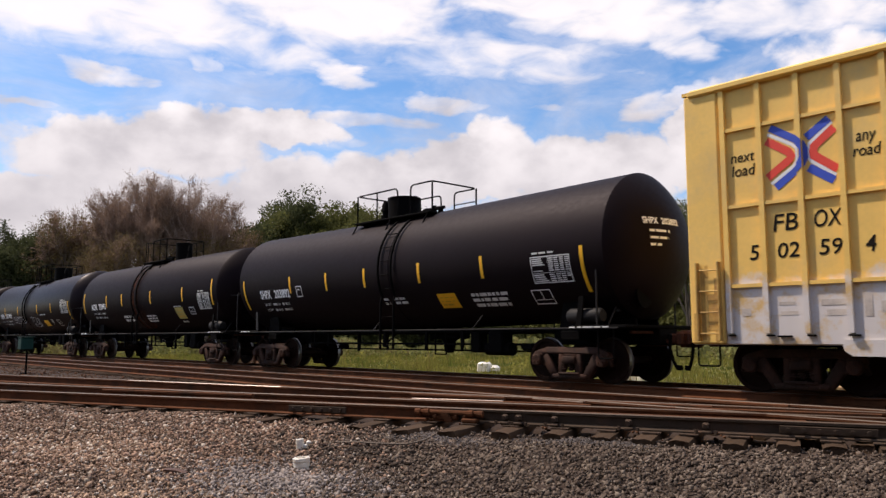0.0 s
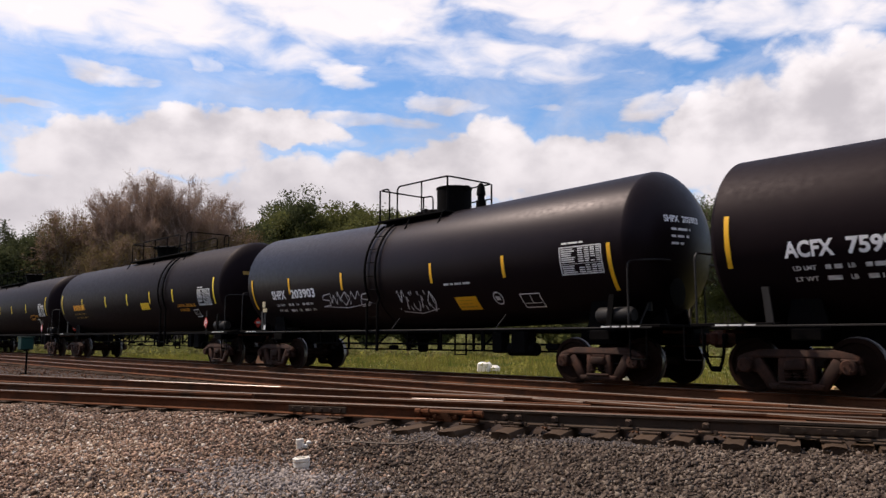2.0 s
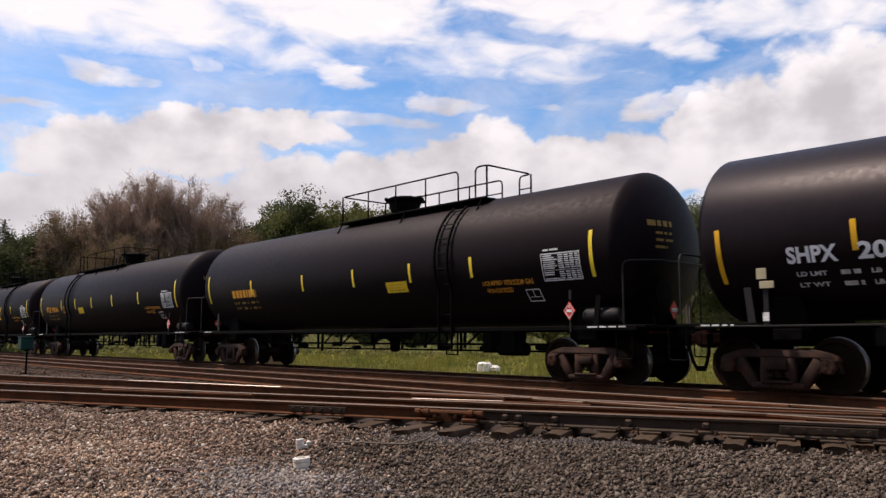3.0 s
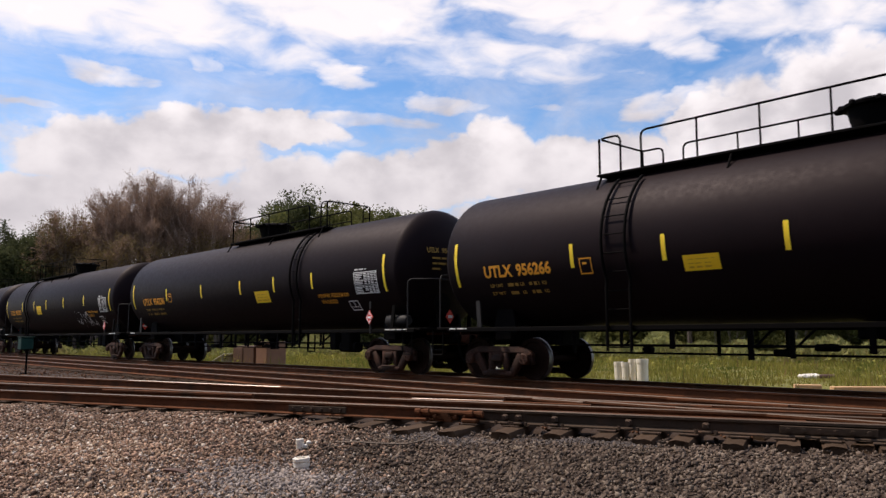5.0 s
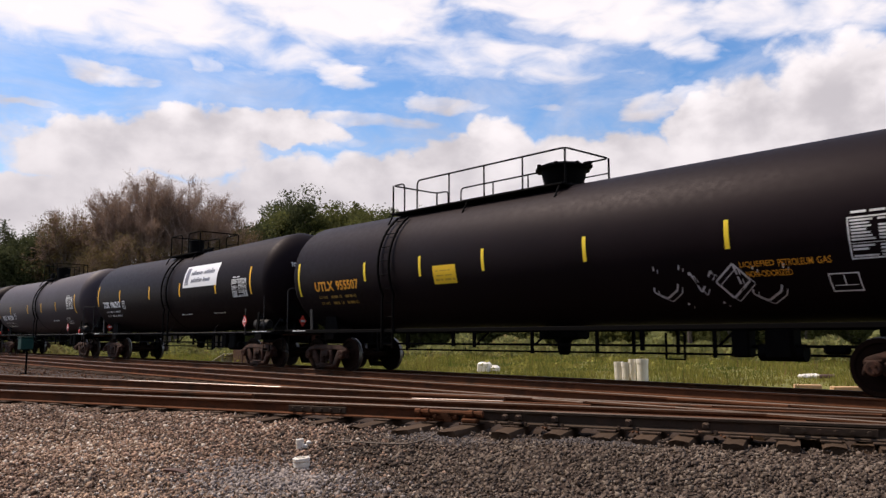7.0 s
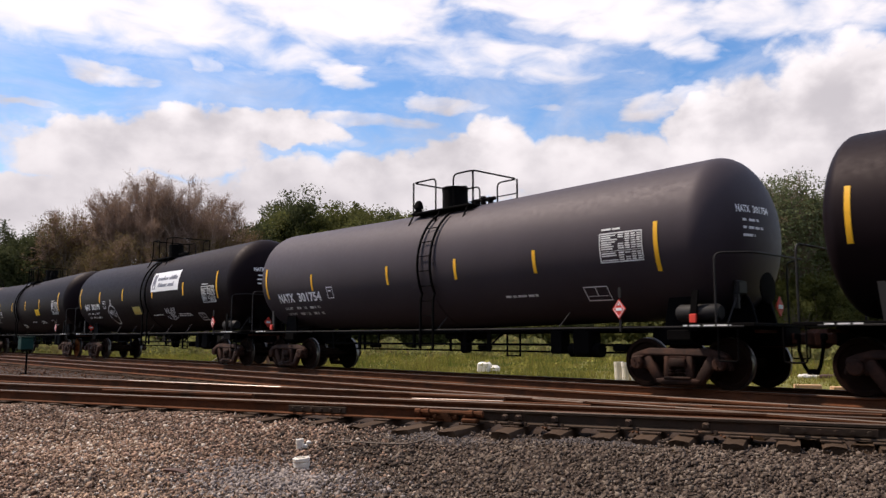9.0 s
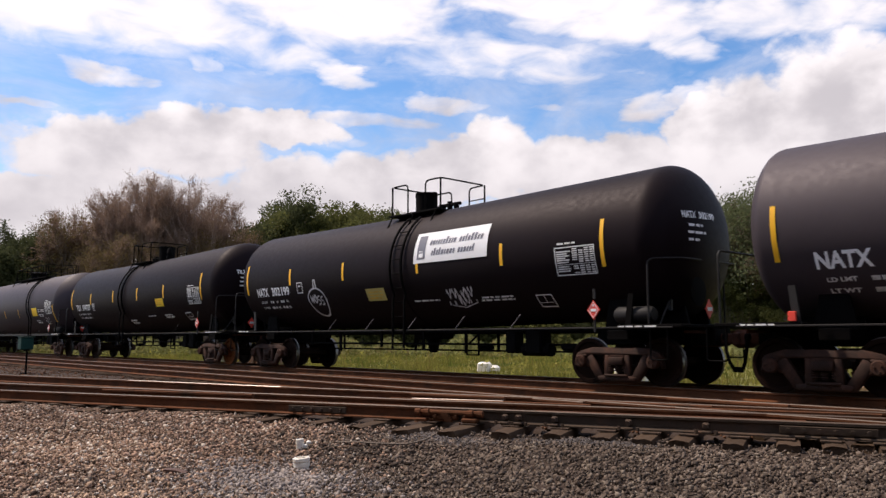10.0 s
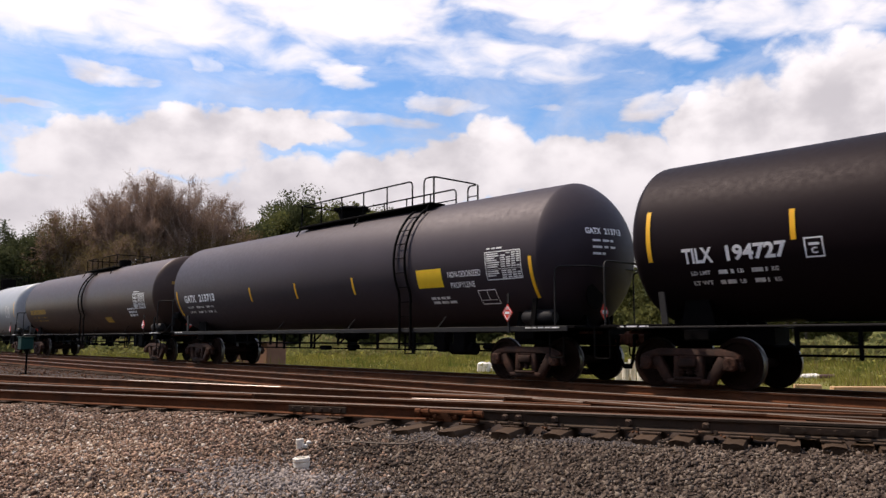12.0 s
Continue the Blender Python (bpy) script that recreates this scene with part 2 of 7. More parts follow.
def rust_smear(name, at):
    """Rust that has run down a tank's side from the mark given, thick in the middle and spreading at the foot."""
    m = mat(name, (0.085, 0.026, 0.011), 0.8, vary=0.5, scale=3.5, fine=20, bump=0.05, stain=(0.03, 0.012, 0.007), stain_at=(0.45, 0.7), spec=0.1)
    nt = m.node_tree
    N, L = nt.nodes.new, nt.links.new
    sep, tc = N("ShaderNodeSeparateXYZ"), N("ShaderNodeTexCoord")
    L(tc.outputs["Object"], sep.inputs[0])

    def calc(op, a, b):
        n = N("ShaderNodeMath")
        n.operation, n.use_clamp = op, op in ("MINIMUM", "MAXIMUM")
        for k, v in enumerate((a, b)):
            if isinstance(v, (int, float)):
                n.inputs[k].default_value = v
            else:
                L(v, n.inputs[k])
        return n.outputs[0]

    def fade(v, lo, hi):
        n = N("ShaderNodeMapRange")
        n.interpolation_type = "SMOOTHSTEP"
        L(v, n.inputs["Value"])
        n.inputs["From Min"].default_value, n.inputs["From Max"].default_value = lo, hi
        return n.outputs["Result"]

    runs = N("ShaderNodeTexNoise")
    size = N("ShaderNodeMapping")
    size.inputs["Scale"].default_value = (7.0, 1.0, 0.9)
    L(tc.outputs["Object"], size.inputs["Vector"])
    L(size.outputs[0], runs.inputs["Vector"])
    runs.inputs["Detail"].default_value = 6
    x, z = sep.outputs[0], sep.outputs[2]
    column = calc("MULTIPLY", fade(calc("ABSOLUTE", calc("SUBTRACT", x, at), 0), 0.5, 0.12), fade(z, 4.1, 3.0))
    foot = calc("MULTIPLY", fade(calc("ABSOLUTE", calc("SUBTRACT", x, at + 0.6), 0), 0.5, 0.1), calc("MULTIPLY", fade(z, 2.25, 1.7), 0.75))
    L(calc("MULTIPLY", calc("MAXIMUM", column, foot), fade(runs.outputs["Fac"], 0.3, 0.5)), nt.nodes["Principled BSDF"].inputs["Alpha"])
    return m


WHITE = mat("white_stencil_paint", (0.95, 0.95, 0.94), 0.6, vary=0.05, scale=5, fine=40, bump=0.0)
FADED = mat("faded_white_stencil", (0.75, 0.75, 0.72), 0.7, vary=0.35, scale=9, fine=60, bump=0.0, stain=(0.3, 0.3, 0.29), stain_at=(0.5, 0.72))
GRAFFITI = mat("pale_spray_paint", (0.62, 0.61, 0.62), 0.7, vary=0.4, scale=6, fine=40, bump=0.0)
YELLOW = mat("yellow_reflective_tape", (0.98, 0.49, 0.012), 0.5, vary=0.12, scale=6, fine=60, bump=0.0)
LEMON = mat("lemon_reflective_tape", (0.98, 0.67, 0.025), 0.5, vary=0.12, scale=6, fine=60, bump=0.0)
GOLD = mat("yellow_stencil_paint", (0.9, 0.37, 0.02), 0.6, vary=0.15, scale=6, fine=60, bump=0.0)
LABEL_FADED = mat("faded_yellow_label", (0.5, 0.4, 0.11), 0.6, vary=0.2, scale=6, fine=60, bump=0.0)
GOLD_DIM = mat("worn_yellow_stencil", (0.34, 0.2, 0.03), 0.6, vary=0.3, scale=8, fine=60, bump=0.0)
BOX_INK = mat("black_stencil_paint", (0.012, 0.01, 0.008), 0.8, vary=0.3, scale=9, fine=60, bump=0.0, spec=0.1)
LABEL_YELLOW = mat("bright_yellow_label", (0.98, 0.6, 0.012), 0.5, vary=0.08, scale=6, fine=60, bump=0.0)
LABEL_PRINT = mat("brown_label_print", (0.66, 0.37, 0.02), 0.6, vary=0.3, bump=0.0)
LABEL_INK = mat("dark_label_print", (0.03, 0.03, 0.03), 0.6, vary=0.2, bump=0.0)
SIGN_WHITE = mat("white_sign_panel", (0.8, 0.8, 0.8), 0.45, vary=0.05, scale=3, fine=30, bump=0.0)
SIGN_GREY = mat("grey_sign_print", (0.16, 0.16, 0.19), 0.5, vary=0.1, bump=0.0)
RED = mat("red_print", (0.75, 0.06, 0.035), 0.5, vary=0.1, bump=0.0)
BLUE = mat("blue_print", (0.035, 0.08, 0.5), 0.5, vary=0.1, bump=0.0)
BOX_YELLOW = mat("faded_yellow_boxcar_paint", (0.86, 0.55, 0.135), 0.6, vary=0.1, scale=1.5, fine=14, bump=0.04, stain=(0.67, 0.46, 0.17), stain_at=(0.5, 0.8))
BOX_SIDE = mat("yellow_over_white_boxcar_paint", (0.86, 0.55, 0.135), 0.6, vary=0.1, scale=1.5, fine=14, bump=0.04, stain=(0.68, 0.47, 0.18), stain_at=(0.5, 0.8), band=(1.8, 0.9, (0.66, 0.61, 0.58), (0.63, 0.42, 0.17)))
BOX_OCHRE = mat("ochre_ladder_paint", (0.55, 0.33, 0.08), 0.65, vary=0.2, scale=3, fine=20, bump=0.05, stain=(0.3, 0.16, 0.05), stain_at=(0.5, 0.7))
BOX_RUST = mat("rust_run_on_yellow", (0.56, 0.33, 0.075), 0.7, vary=0.3, scale=4, fine=20, bump=0.0, stain=(0.3, 0.15, 0.045), stain_at=(0.48, 0.68))
BOX_WORN = mat("worn_grey_stencil", (0.48, 0.42, 0.37), 0.7, vary=0.3, scale=6, fine=30, bump=0.0, stain=(0.6, 0.52, 0.45), stain_at=(0.45, 0.6))
# bed colour darkened to stand for the shade between the stones
BALLAST = mat("gap_shade_ballast_bed", (0.045, 0.03, 0.022), 0.95, vary=0.4, scale=1.2, fine=26, bump=0.8, stain=(0.034, 0.024, 0.018), stain_at=(0.5, 0.7), spec=0.12)
STONE = mat("crushed_stone", (0.243, 0.158, 0.113), 0.9, vary=0.9, scale=0.8, fine=40, bump=0.3, island=1.1, alt=(0.5, 0.42, 0.34), stain=(0.17, 0.132, 0.104), stain_at=(0.48, 1.05), spec=0.12)
STONE_DARK = mat("dark_grey_crushed_stone", (0.103, 0.077, 0.06), 0.9, vary=0.9, scale=0.8, fine=40, bump=0.3, island=1.1, alt=(0.2, 0.16, 0.125), stain=(0.115, 0.09, 0.07), stain_at=(0.5, 1.1), spec=0.12)
RAIL_SIDE = mat("rusty_rail_web", (0.112, 0.042, 0.018), 0.85, vary=0.35, scale=2.5, fine=40, bump=0.15, stain=(0.044, 0.0255, 0.015), stain_at=(0.5, 0.72), spec=0.12)
RAIL_GREY = mat("grey_brown_rail_web", (0.054, 0.037, 0.025), 0.85, vary=0.35, scale=2.5, fine=40, bump=0.2, stain=(0.08, 0.046, 0.03), stain_at=(0.52, 0.72), spec=0.2)
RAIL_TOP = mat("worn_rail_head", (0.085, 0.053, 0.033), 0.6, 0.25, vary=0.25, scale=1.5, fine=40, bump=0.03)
RAIL_BRIGHT = mat("polished_glint_rail_head", (0.33, 0.27, 0.23), 0.42, 0.9, vary=0.1, scale=1.5, fine=40, bump=0.02)
TIE = mat("weathered_creosoted_tie", (0.062, 0.039, 0.024), 0.9, vary=0.4, scale=3, fine=50, bump=0.5, each=0.5, spec=0.12)
FIELD = mat("rough_grassland", (0.15, 0.142, 0.042), 0.95, vary=0.4, scale=0.5, fine=12, bump=0.4, stain=(0.16, 0.12, 0.048), stain_at=(0.52, 0.72), spec=0.12)
GRASS = mat("yellow_green_grass", (0.25, 0.225, 0.05), 0.85, vary=0.45, scale=0.5, fine=10, bump=0.0, island=0.9, thin=0.45, spec=0.1, alt=(0.24, 0.17, 0.07), stain=(0.1, 0.125, 0.026), stain_at=(0.46, 0.6))
LEAF_DARK = mat("dark_green_leaves", (0.0686, 0.0775, 0.0332), 0.75, vary=0.35, scale=0.6, fine=6, bump=0.0, island=0.5, thin=0.45, spec=0.1)
LEAF_LIGHT = mat("olive_green_leaves", (0.108, 0.112, 0.036), 0.75, vary=0.4, scale=0.6, fine=6, bump=0.0, island=0.7, thin=0.45, spec=0.1)
TWIG = mat("brown_twigs", (0.25, 0.172, 0.132), 0.9, vary=0.35, scale=0.7, fine=6, bump=0.0, island=0.7, thin=0.45, spec=0.1)
WEED = mat("yellow_weed_heads", (0.3, 0.28, 0.07), 0.85, vary=0.4, scale=0.5, fine=10, bump=0.0, island=0.9, spec=0.1, thin=0.4)
STONE_PALE = mat("pale_beige_stone", (0.36, 0.25, 0.175), 0.9, vary=0.6, scale=0.8, fine=40, bump=0.3, island=1.0, alt=(0.62, 0.54, 0.46), spec=0.12)
ORANGE_WHEEL = mat("orange_rusted_wheel", (0.16, 0.05, 0.014), 0.85, vary=0.45, scale=5, fine=40, bump=0.15, stain=(0.04, 0.016, 0.008), stain_at=(0.5, 0.7), spec=0.08)
BRUSH = mat("pale_green_brush", (0.2, 0.205, 0.075), 0.8, vary=0.4, scale=0.5, fine=6, bump=0.0, island=0.8, thin=0.45, spec=0.1, stain=(0.2, 0.15, 0.07), stain_at=(0.5, 0.66))
LEAF_PALE = mat("pale_grey_green_leaves", (0.125, 0.142, 0.07), 0.75, vary=0.4, scale=0.6, fine=6, bump=0.0, island=0.7, thin=0.45, spec=0.1)
LEAF_BUD = mat("budding_brown_leaves", (0.165, 0.12, 0.056), 0.8, vary=0.4, scale=0.6, fine=6, bump=0.0, island=0.7, thin=0.4, spec=0.1)
STONE_DUST = mat("grey_stone_dust", (0.25, 0.215, 0.195), 0.95, vary=0.5, scale=0.8, fine=40, bump=0.2, island=1.0, spec=0.15)
STONE_FINE = mat("pale_grey_fine_gravel", (0.16, 0.138, 0.128), 0.95, vary=0.5, scale=0.8, fine=40, bump=0.2, island=1.0, spec=0.2)
STONE_RUST = mat("rust_stained_stone", (0.105, 0.05, 0.027), 0.9, vary=0.65, scale=0.8, fine=40, bump=0.3, island=1.1, alt=(0.15, 0.1, 0.07), spec=0.12)
PALE_BARK = mat("pale_pinkish_bark", (0.29, 0.213, 0.175), 0.9, vary=0.35, scale=3, fine=20, bump=0.4, spec=0.1)
BARK = mat("grey_brown_bark", (0.13, 0.1, 0.076), 0.9, vary=0.35, scale=3, fine=20, bump=0.4)
PVC = mat("white_plastic", (0.78, 0.73, 0.64), 0.4, vary=0.06, scale=6, fine=60, bump=0.0, stain=(0.6, 0.54, 0.44), stain_at=(0.6, 0.8))
CAST = mat("concrete", (0.36, 0.336, 0.304), 0.85, vary=0.2, scale=6, fine=60, bump=0.2)
GREEN_BOX = mat("dark_green_enamel", (0.004, 0.036, 0.029), 0.6, vary=0.2, scale=5, fine=40, bump=0.03, spec=0.2)
BRICK_BROWN = mat("rusty_brown_cabinet", (0.085, 0.04, 0.026), 0.75, vary=0.3, scale=2, fine=30, bump=0.1)
TAN = mat("tan_cabinet_panel", (0.2, 0.1, 0.065), 0.75, vary=0.2, scale=2, fine=30, bump=0.1)
TAN_CARD = mat("weathered_cream_card", (0.4, 0.35, 0.22), 0.8, vary=0.2, scale=8, fine=60, bump=0.05)
LUMBER = mat("raw_lumber", (0.52, 0.31, 0.165), 0.8, vary=0.25, scale=3, fine=40, bump=0.1)


# ================= mesh tools =================
class Shape:
    """Collects vertices and faces; every face may carry a material slot."""

    def __init__(self):
        self.v, self.f, self.m = [], [], []

    def add(self, verts, faces, slot=0):
        k = len(self.v)
        self.v += [tuple(p) for p in verts]
        self.f += [tuple(i + k for i in q) for q in faces]
        self.m += [slot] * len(faces)
        return self

    def box(self, c, s, slot=0, turn=None, bevel=0.0):
        hx, hy, hz = s[0] / 2, s[1] / 2, s[2] / 2
        b = min(bevel, hx * 0.9, hy * 0.9, hz * 0.9)
        if b:
            out = [(hx, hy - b), (hx - b, hy), (-hx + b, hy), (-hx, hy - b), (-hx, -hy + b), (-hx + b, -hy), (hx - b, -hy), (hx, -hy + b)]
            ins = [(x * (hx - b) / hx, y * (hy - b) / hy) for x, y in out]
            pts = [(x, y, -hz) for x, y in ins] + [(x, y, -hz + b) for x, y in out] + [(x, y, hz - b) for x, y in out] + [(x, y, hz) for x, y in ins]
            fs = [tuple(range(7, -1, -1)), tuple(range(24, 32))]
            for r in range(3):
                fs += [(r * 8 + i, r * 8 + (i + 1) % 8, r * 8 + 8 + (i + 1) % 8, r * 8 + 8 + i) for i in range(8)]
        else:
            pts = [(x, y, z) for z in (-hz, hz) for y in (-hy, hy) for x in (-hx, hx)]
            fs = [(0, 2, 3, 1), (4, 5, 7, 6), (0, 1, 5, 4), (2, 6, 7, 3), (0, 4, 6, 2), (1, 3, 7, 5)]
        c = Vector(c)
        pts = [(turn @ Vector(p) if turn else Vector(p)) + c for p in pts]
        return self.add(pts, fs, slot)

    def rod(self, a, b, r, n=8, r2=None, slot=0, caps=True):
        a, b = Vector(a), Vector(b)
        d = (b - a).normalized()
        u = d.orthogonal().normalized()
        w = d.cross(u)
        r2 = r if r2 is None else r2
        ring = [(math.cos(2 * math.pi * i / n), math.sin(2 * math.pi * i / n)) for i in range(n)]
        pts = [a + (u * c + w * s) * r for c, s in ring] + [b + (u * c + w * s) * r2 for c, s in ring]
        fs = [(i, (i + 1) % n, n + (i + 1) % n, n + i) for i in range(n)]
        if caps:
            fs += [tuple(range(n - 1, -1, -1)), tuple(range(n, 2 * n))]
        return self.add(pts, fs, slot)

    def tube(self, path, r, n=7, slot=0):
        """One continuous bent tube along the path."""
        P = [Vector(p) for p in path]
        u, pts = None, []
        for i, p in enumerate(P):
            d = (P[min(i + 1, len(P) - 1)] - P[max(i - 1, 0)]).normalized()
            u = d.orthogonal().normalized() if u is None else (u - d * u.dot(d)).normalized()
            w = d.cross(u)
            pts += [p + (u * math.cos(2 * math.pi * k / n) + w * math.sin(2 * math.pi * k / n)) * r for k in range(n)]
        fs = [(i * n + k, i * n + (k + 1) % n, (i + 1) * n + (k + 1) % n, (i + 1) * n + k) for i in range(len(P) - 1) for k in range(n)]
        fs += [tuple(range(n - 1, -1, -1)), tuple(range((len(P) - 1) * n, len(P) * n))]
        return self.add(pts, fs, slot)

    def lathe(self, prof, axis="x", n=48, at=(0, 0, 0), slots=None):
        """prof: (along, radius) pairs; radius 0 closes the end."""
        pts, rows = [], []
        for a, r in prof:
            row = []
            for i in range(n if r > 1e-6 else 1):
                t = 2 * math.pi * i / n
                c, s = r * math.cos(t), r * math.sin(t)
                p = {"x": (a, c, s), "y": (c, a, -s), "z": (c, s, a)}[axis]
                row.append(len(pts))
                pts.append((p[0] + at[0], p[1] + at[1], p[2] + at[2]))
            rows.append(row)
        for j, (p, q) in enumerate(zip(rows, rows[1:])):
            fs = []
            for i in range(n):
                k = (i + 1) % n
                if len(p) == 1 and len(q) == 1:
                    continue
                if len(p) == 1:
                    fs.append((p[0], q[i], q[k]))
                elif len(q) == 1:
                    fs.append((p[i], q[0], p[k]))
                else:
                    fs.append((p[i], q[i], q[k], p[k]))
            self.add([], [], 0)
            self.f += [tuple(x + len(self.v) for x in f) for f in fs]
            self.m += [slots[j] if slots else 0] * len(fs)
        self.v += pts
        return self

    def prism(self, outline, y0, y1, slot=0, bevel=0.0):
        """An outline in x and z, drawn out from y0 to y1."""
        n = len(outline)
        pts = [(x, y0, z) for x, z in outline] + [(x, y1, z) for x, z in outline]
        fs = [(i, (i + 1) % n, n + (i + 1) % n, n + i) for i in range(n)] + [tuple(range(n - 1, -1, -1)), tuple(range(n, 2 * n))]
        return self.add(pts, fs, slot)

    def mesh(self, name, mats, smooth=None):
        me = bpy.data.meshes.new(name)
        me.from_pydata(self.v, [], self.f)
        for m in (mats if isinstance(mats, (list, tuple)) else [mats]):
            me.materials.append(m)
        me.polygons.foreach_set("material_index", self.m)
        bm = bmesh.new()
        bm.from_mesh(me)
        bmesh.ops.recalc_face_normals(bm, faces=bm.faces)
        bm.to_mesh(me)
        bm.free()
        if smooth:
            me.polygons.foreach_set("use_smooth", [True] * len(me.polygons))
            me.set_sharp_from_angle(angle=radians(smooth))
        me.update()
        return me


def part(name, shape, material, parent, label="", smooth=40, m=None):
    """Links a shape, or a ready mesh, as one mesh object under a thing or a part."""
    me = shape.mesh(name, material, smooth) if isinstance(shape, Shape) else shape
    ob = new(name, me)
    ob.parent = parent
    if m is not None:
        ob.matrix_local = m
    return tagged(ob, label)


def thing(name, label, category, m=None, group="", kind="", shape=None, material=None, smooth=40):
    ob = new(name, shape.mesh(name, material, smooth) if shape else None)
    if m is not None:
        ob.matrix_world = m
    return tagged(ob, label, category, group, kind)


def raw_mesh(name, verts, faces, material, smooth=False):
    me = bpy.data.meshes.new(name)
    me.from_pydata(verts, [], faces)
    me.materials.append(material)
    if smooth:
        me.polygons.foreach_set("use_smooth", [True] * len(me.polygons))
    me.update()
    return me


# ---- lettering with the built-in font ----
WORDS = ("SHPX", "203892", "ACFX", "75993", "203903", "UTLX", "956266", "956236", "TCBX", "196212", "NATX", "301754", "302199", "TILX", "194727", "GATX",
         "213713", "955507", "LIQUEFIED", "PETROLEUM", "GAS", "next", "load", "any", "road", "FB", "OX", "5", "02", "59", "4", "NON-ODORIZED", "PROPYLENE", "C", "LT WT", "LD LMT", "LB", "KG")
SLIM = ("LIQUEFIED", "PETROLEUM", "GAS", "NON-ODORIZED", "PROPYLENE", "next", "load", "any", "road", "FB", "OX", "5", "02", "59", "4")
GLYPHS = {}


def prepare_words():
    made = []
    for w in WORDS:
        cu = bpy.data.curves.new("lettering", "FONT")
        cu.body, cu.size, cu.offset, cu.resolution_u = w, 1.0, 0.008 if w in SLIM else 0.036, 3
        made.append((w, new("lettering", cu)))
    bpy.context.view_layer.update()
    dg = bpy.context.evaluated_depsgraph_get()
    for w, ob in made:
        me = bpy.data.meshes.new_from_object(ob.evaluated_get(dg))
        vs = np.array([v.co[:2] for v in me.vertices])
        lo, hi = vs.min(0), vs.max(0)
        GLYPHS[w] = ((vs - lo) / (hi - lo), [tuple(p.vertices) for p in me.polygons])
        bpy.data.meshes.remove(me)
        bpy.data.objects.remove(ob)


prepare_words()

# ================= ground =================
SKEW = math.atan2(5.19, 12.12)          # the near track runs at this angle to the main line
SKEW_AT = Vector((-7.86, -7.44))        # a point on its near rail
ALONG, ASIDE = Vector((math.cos(SKEW), math.sin(SKEW))), Vector((math.sin(SKEW), -math.cos(SKEW)))


def smooth_step(a, b, v):
    t = np.clip((v - a) / (b - a), 0, 1)
    return t * t * (3 - 2 * t)


def skewed(a, d, z=0.0):
    p = SKEW_AT + ALONG * a + ASIDE * d
    return Vector((p.x, p.y, z))


def ground_height(x, y):
    x, y = np.asarray(x, float), np.asarray(y, float)
    d = (x - SKEW_AT.x) * ASIDE.x + (y - SKEW_AT.y) * ASIDE.y
    a = (x - SKEW_AT.x) * ALONG.x + (y - SKEW_AT.y) * ALONG.y
    z = -0.235 - 0.05 * smooth_step(-1.5, 0.5, a) * smooth_step(0.15, 0.6, d) - 0.11 * smooth_step(0.5, 3.0, d)
    z = z - 0.05 * smooth_step(-2.2, -1.5, y) - 0.25 * smooth_step(2.0, 3.6, y)
    z = z - 0.07 * smooth_step(-1.6, -0.6, a) * np.exp(-((d - 0.02) / 0.22) ** 2)
    near = np.exp(-((x + 8) ** 2 + (y + 7) ** 2) / 900)
    z = z + near * (0.018 * np.sin(1.9 * x + 0.7 * y) * np.sin(1.3 * y - 0.4 * x) + 0.01 * np.sin(5.3 * x + 2.1) * np.sin(4.7 * y))
    far = smooth_step(60, 300, np.hypot(x, y))
    return z + far * 0.3 * np.sin(x * 0.011) * np.sin(y * 0.013)


def build_ground():
    xs = np.concatenate([[-3000, -1500, -700, -400, -250, -160, -110, -80, -60, -50], np.arange(-44, 6, 0.3), [8, 12, 18, 30, 50, 80, 130, 220, 400, 900, 3000]])
    ys = np.concatenate([[-3000, -900, -300, -120, -60, -40, -30, -24, -20, -17], np.arange(-15, 6, 0.3), np.arange(6, 30, 2.0), [32, 40, 55, 80, 120, 200, 400, 900, 3000]])
    gx, gy = np.meshgrid(xs, ys)
    gz = ground_height(gx, gy)
    nx, ny = len(xs), len(ys)
    idx = np.arange(nx * ny).reshape(ny, nx)
    faces = np.stack([idx[:-1, :-1], idx[:-1, 1:], idx[1:, 1:], idx[1:, :-1]], -1).reshape(-1, 4)
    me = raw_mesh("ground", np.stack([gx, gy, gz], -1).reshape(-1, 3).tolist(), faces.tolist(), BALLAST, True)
    me.materials.append(FIELD)
    cy = (gy[:-1, :-1] + gy[1:, 1:]) / 2
    cx = (gx[:-1, :-1] + gx[1:, 1:]) / 2
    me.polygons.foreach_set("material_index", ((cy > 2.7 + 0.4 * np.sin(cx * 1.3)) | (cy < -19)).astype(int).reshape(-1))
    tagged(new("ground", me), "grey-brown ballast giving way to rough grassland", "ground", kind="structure")


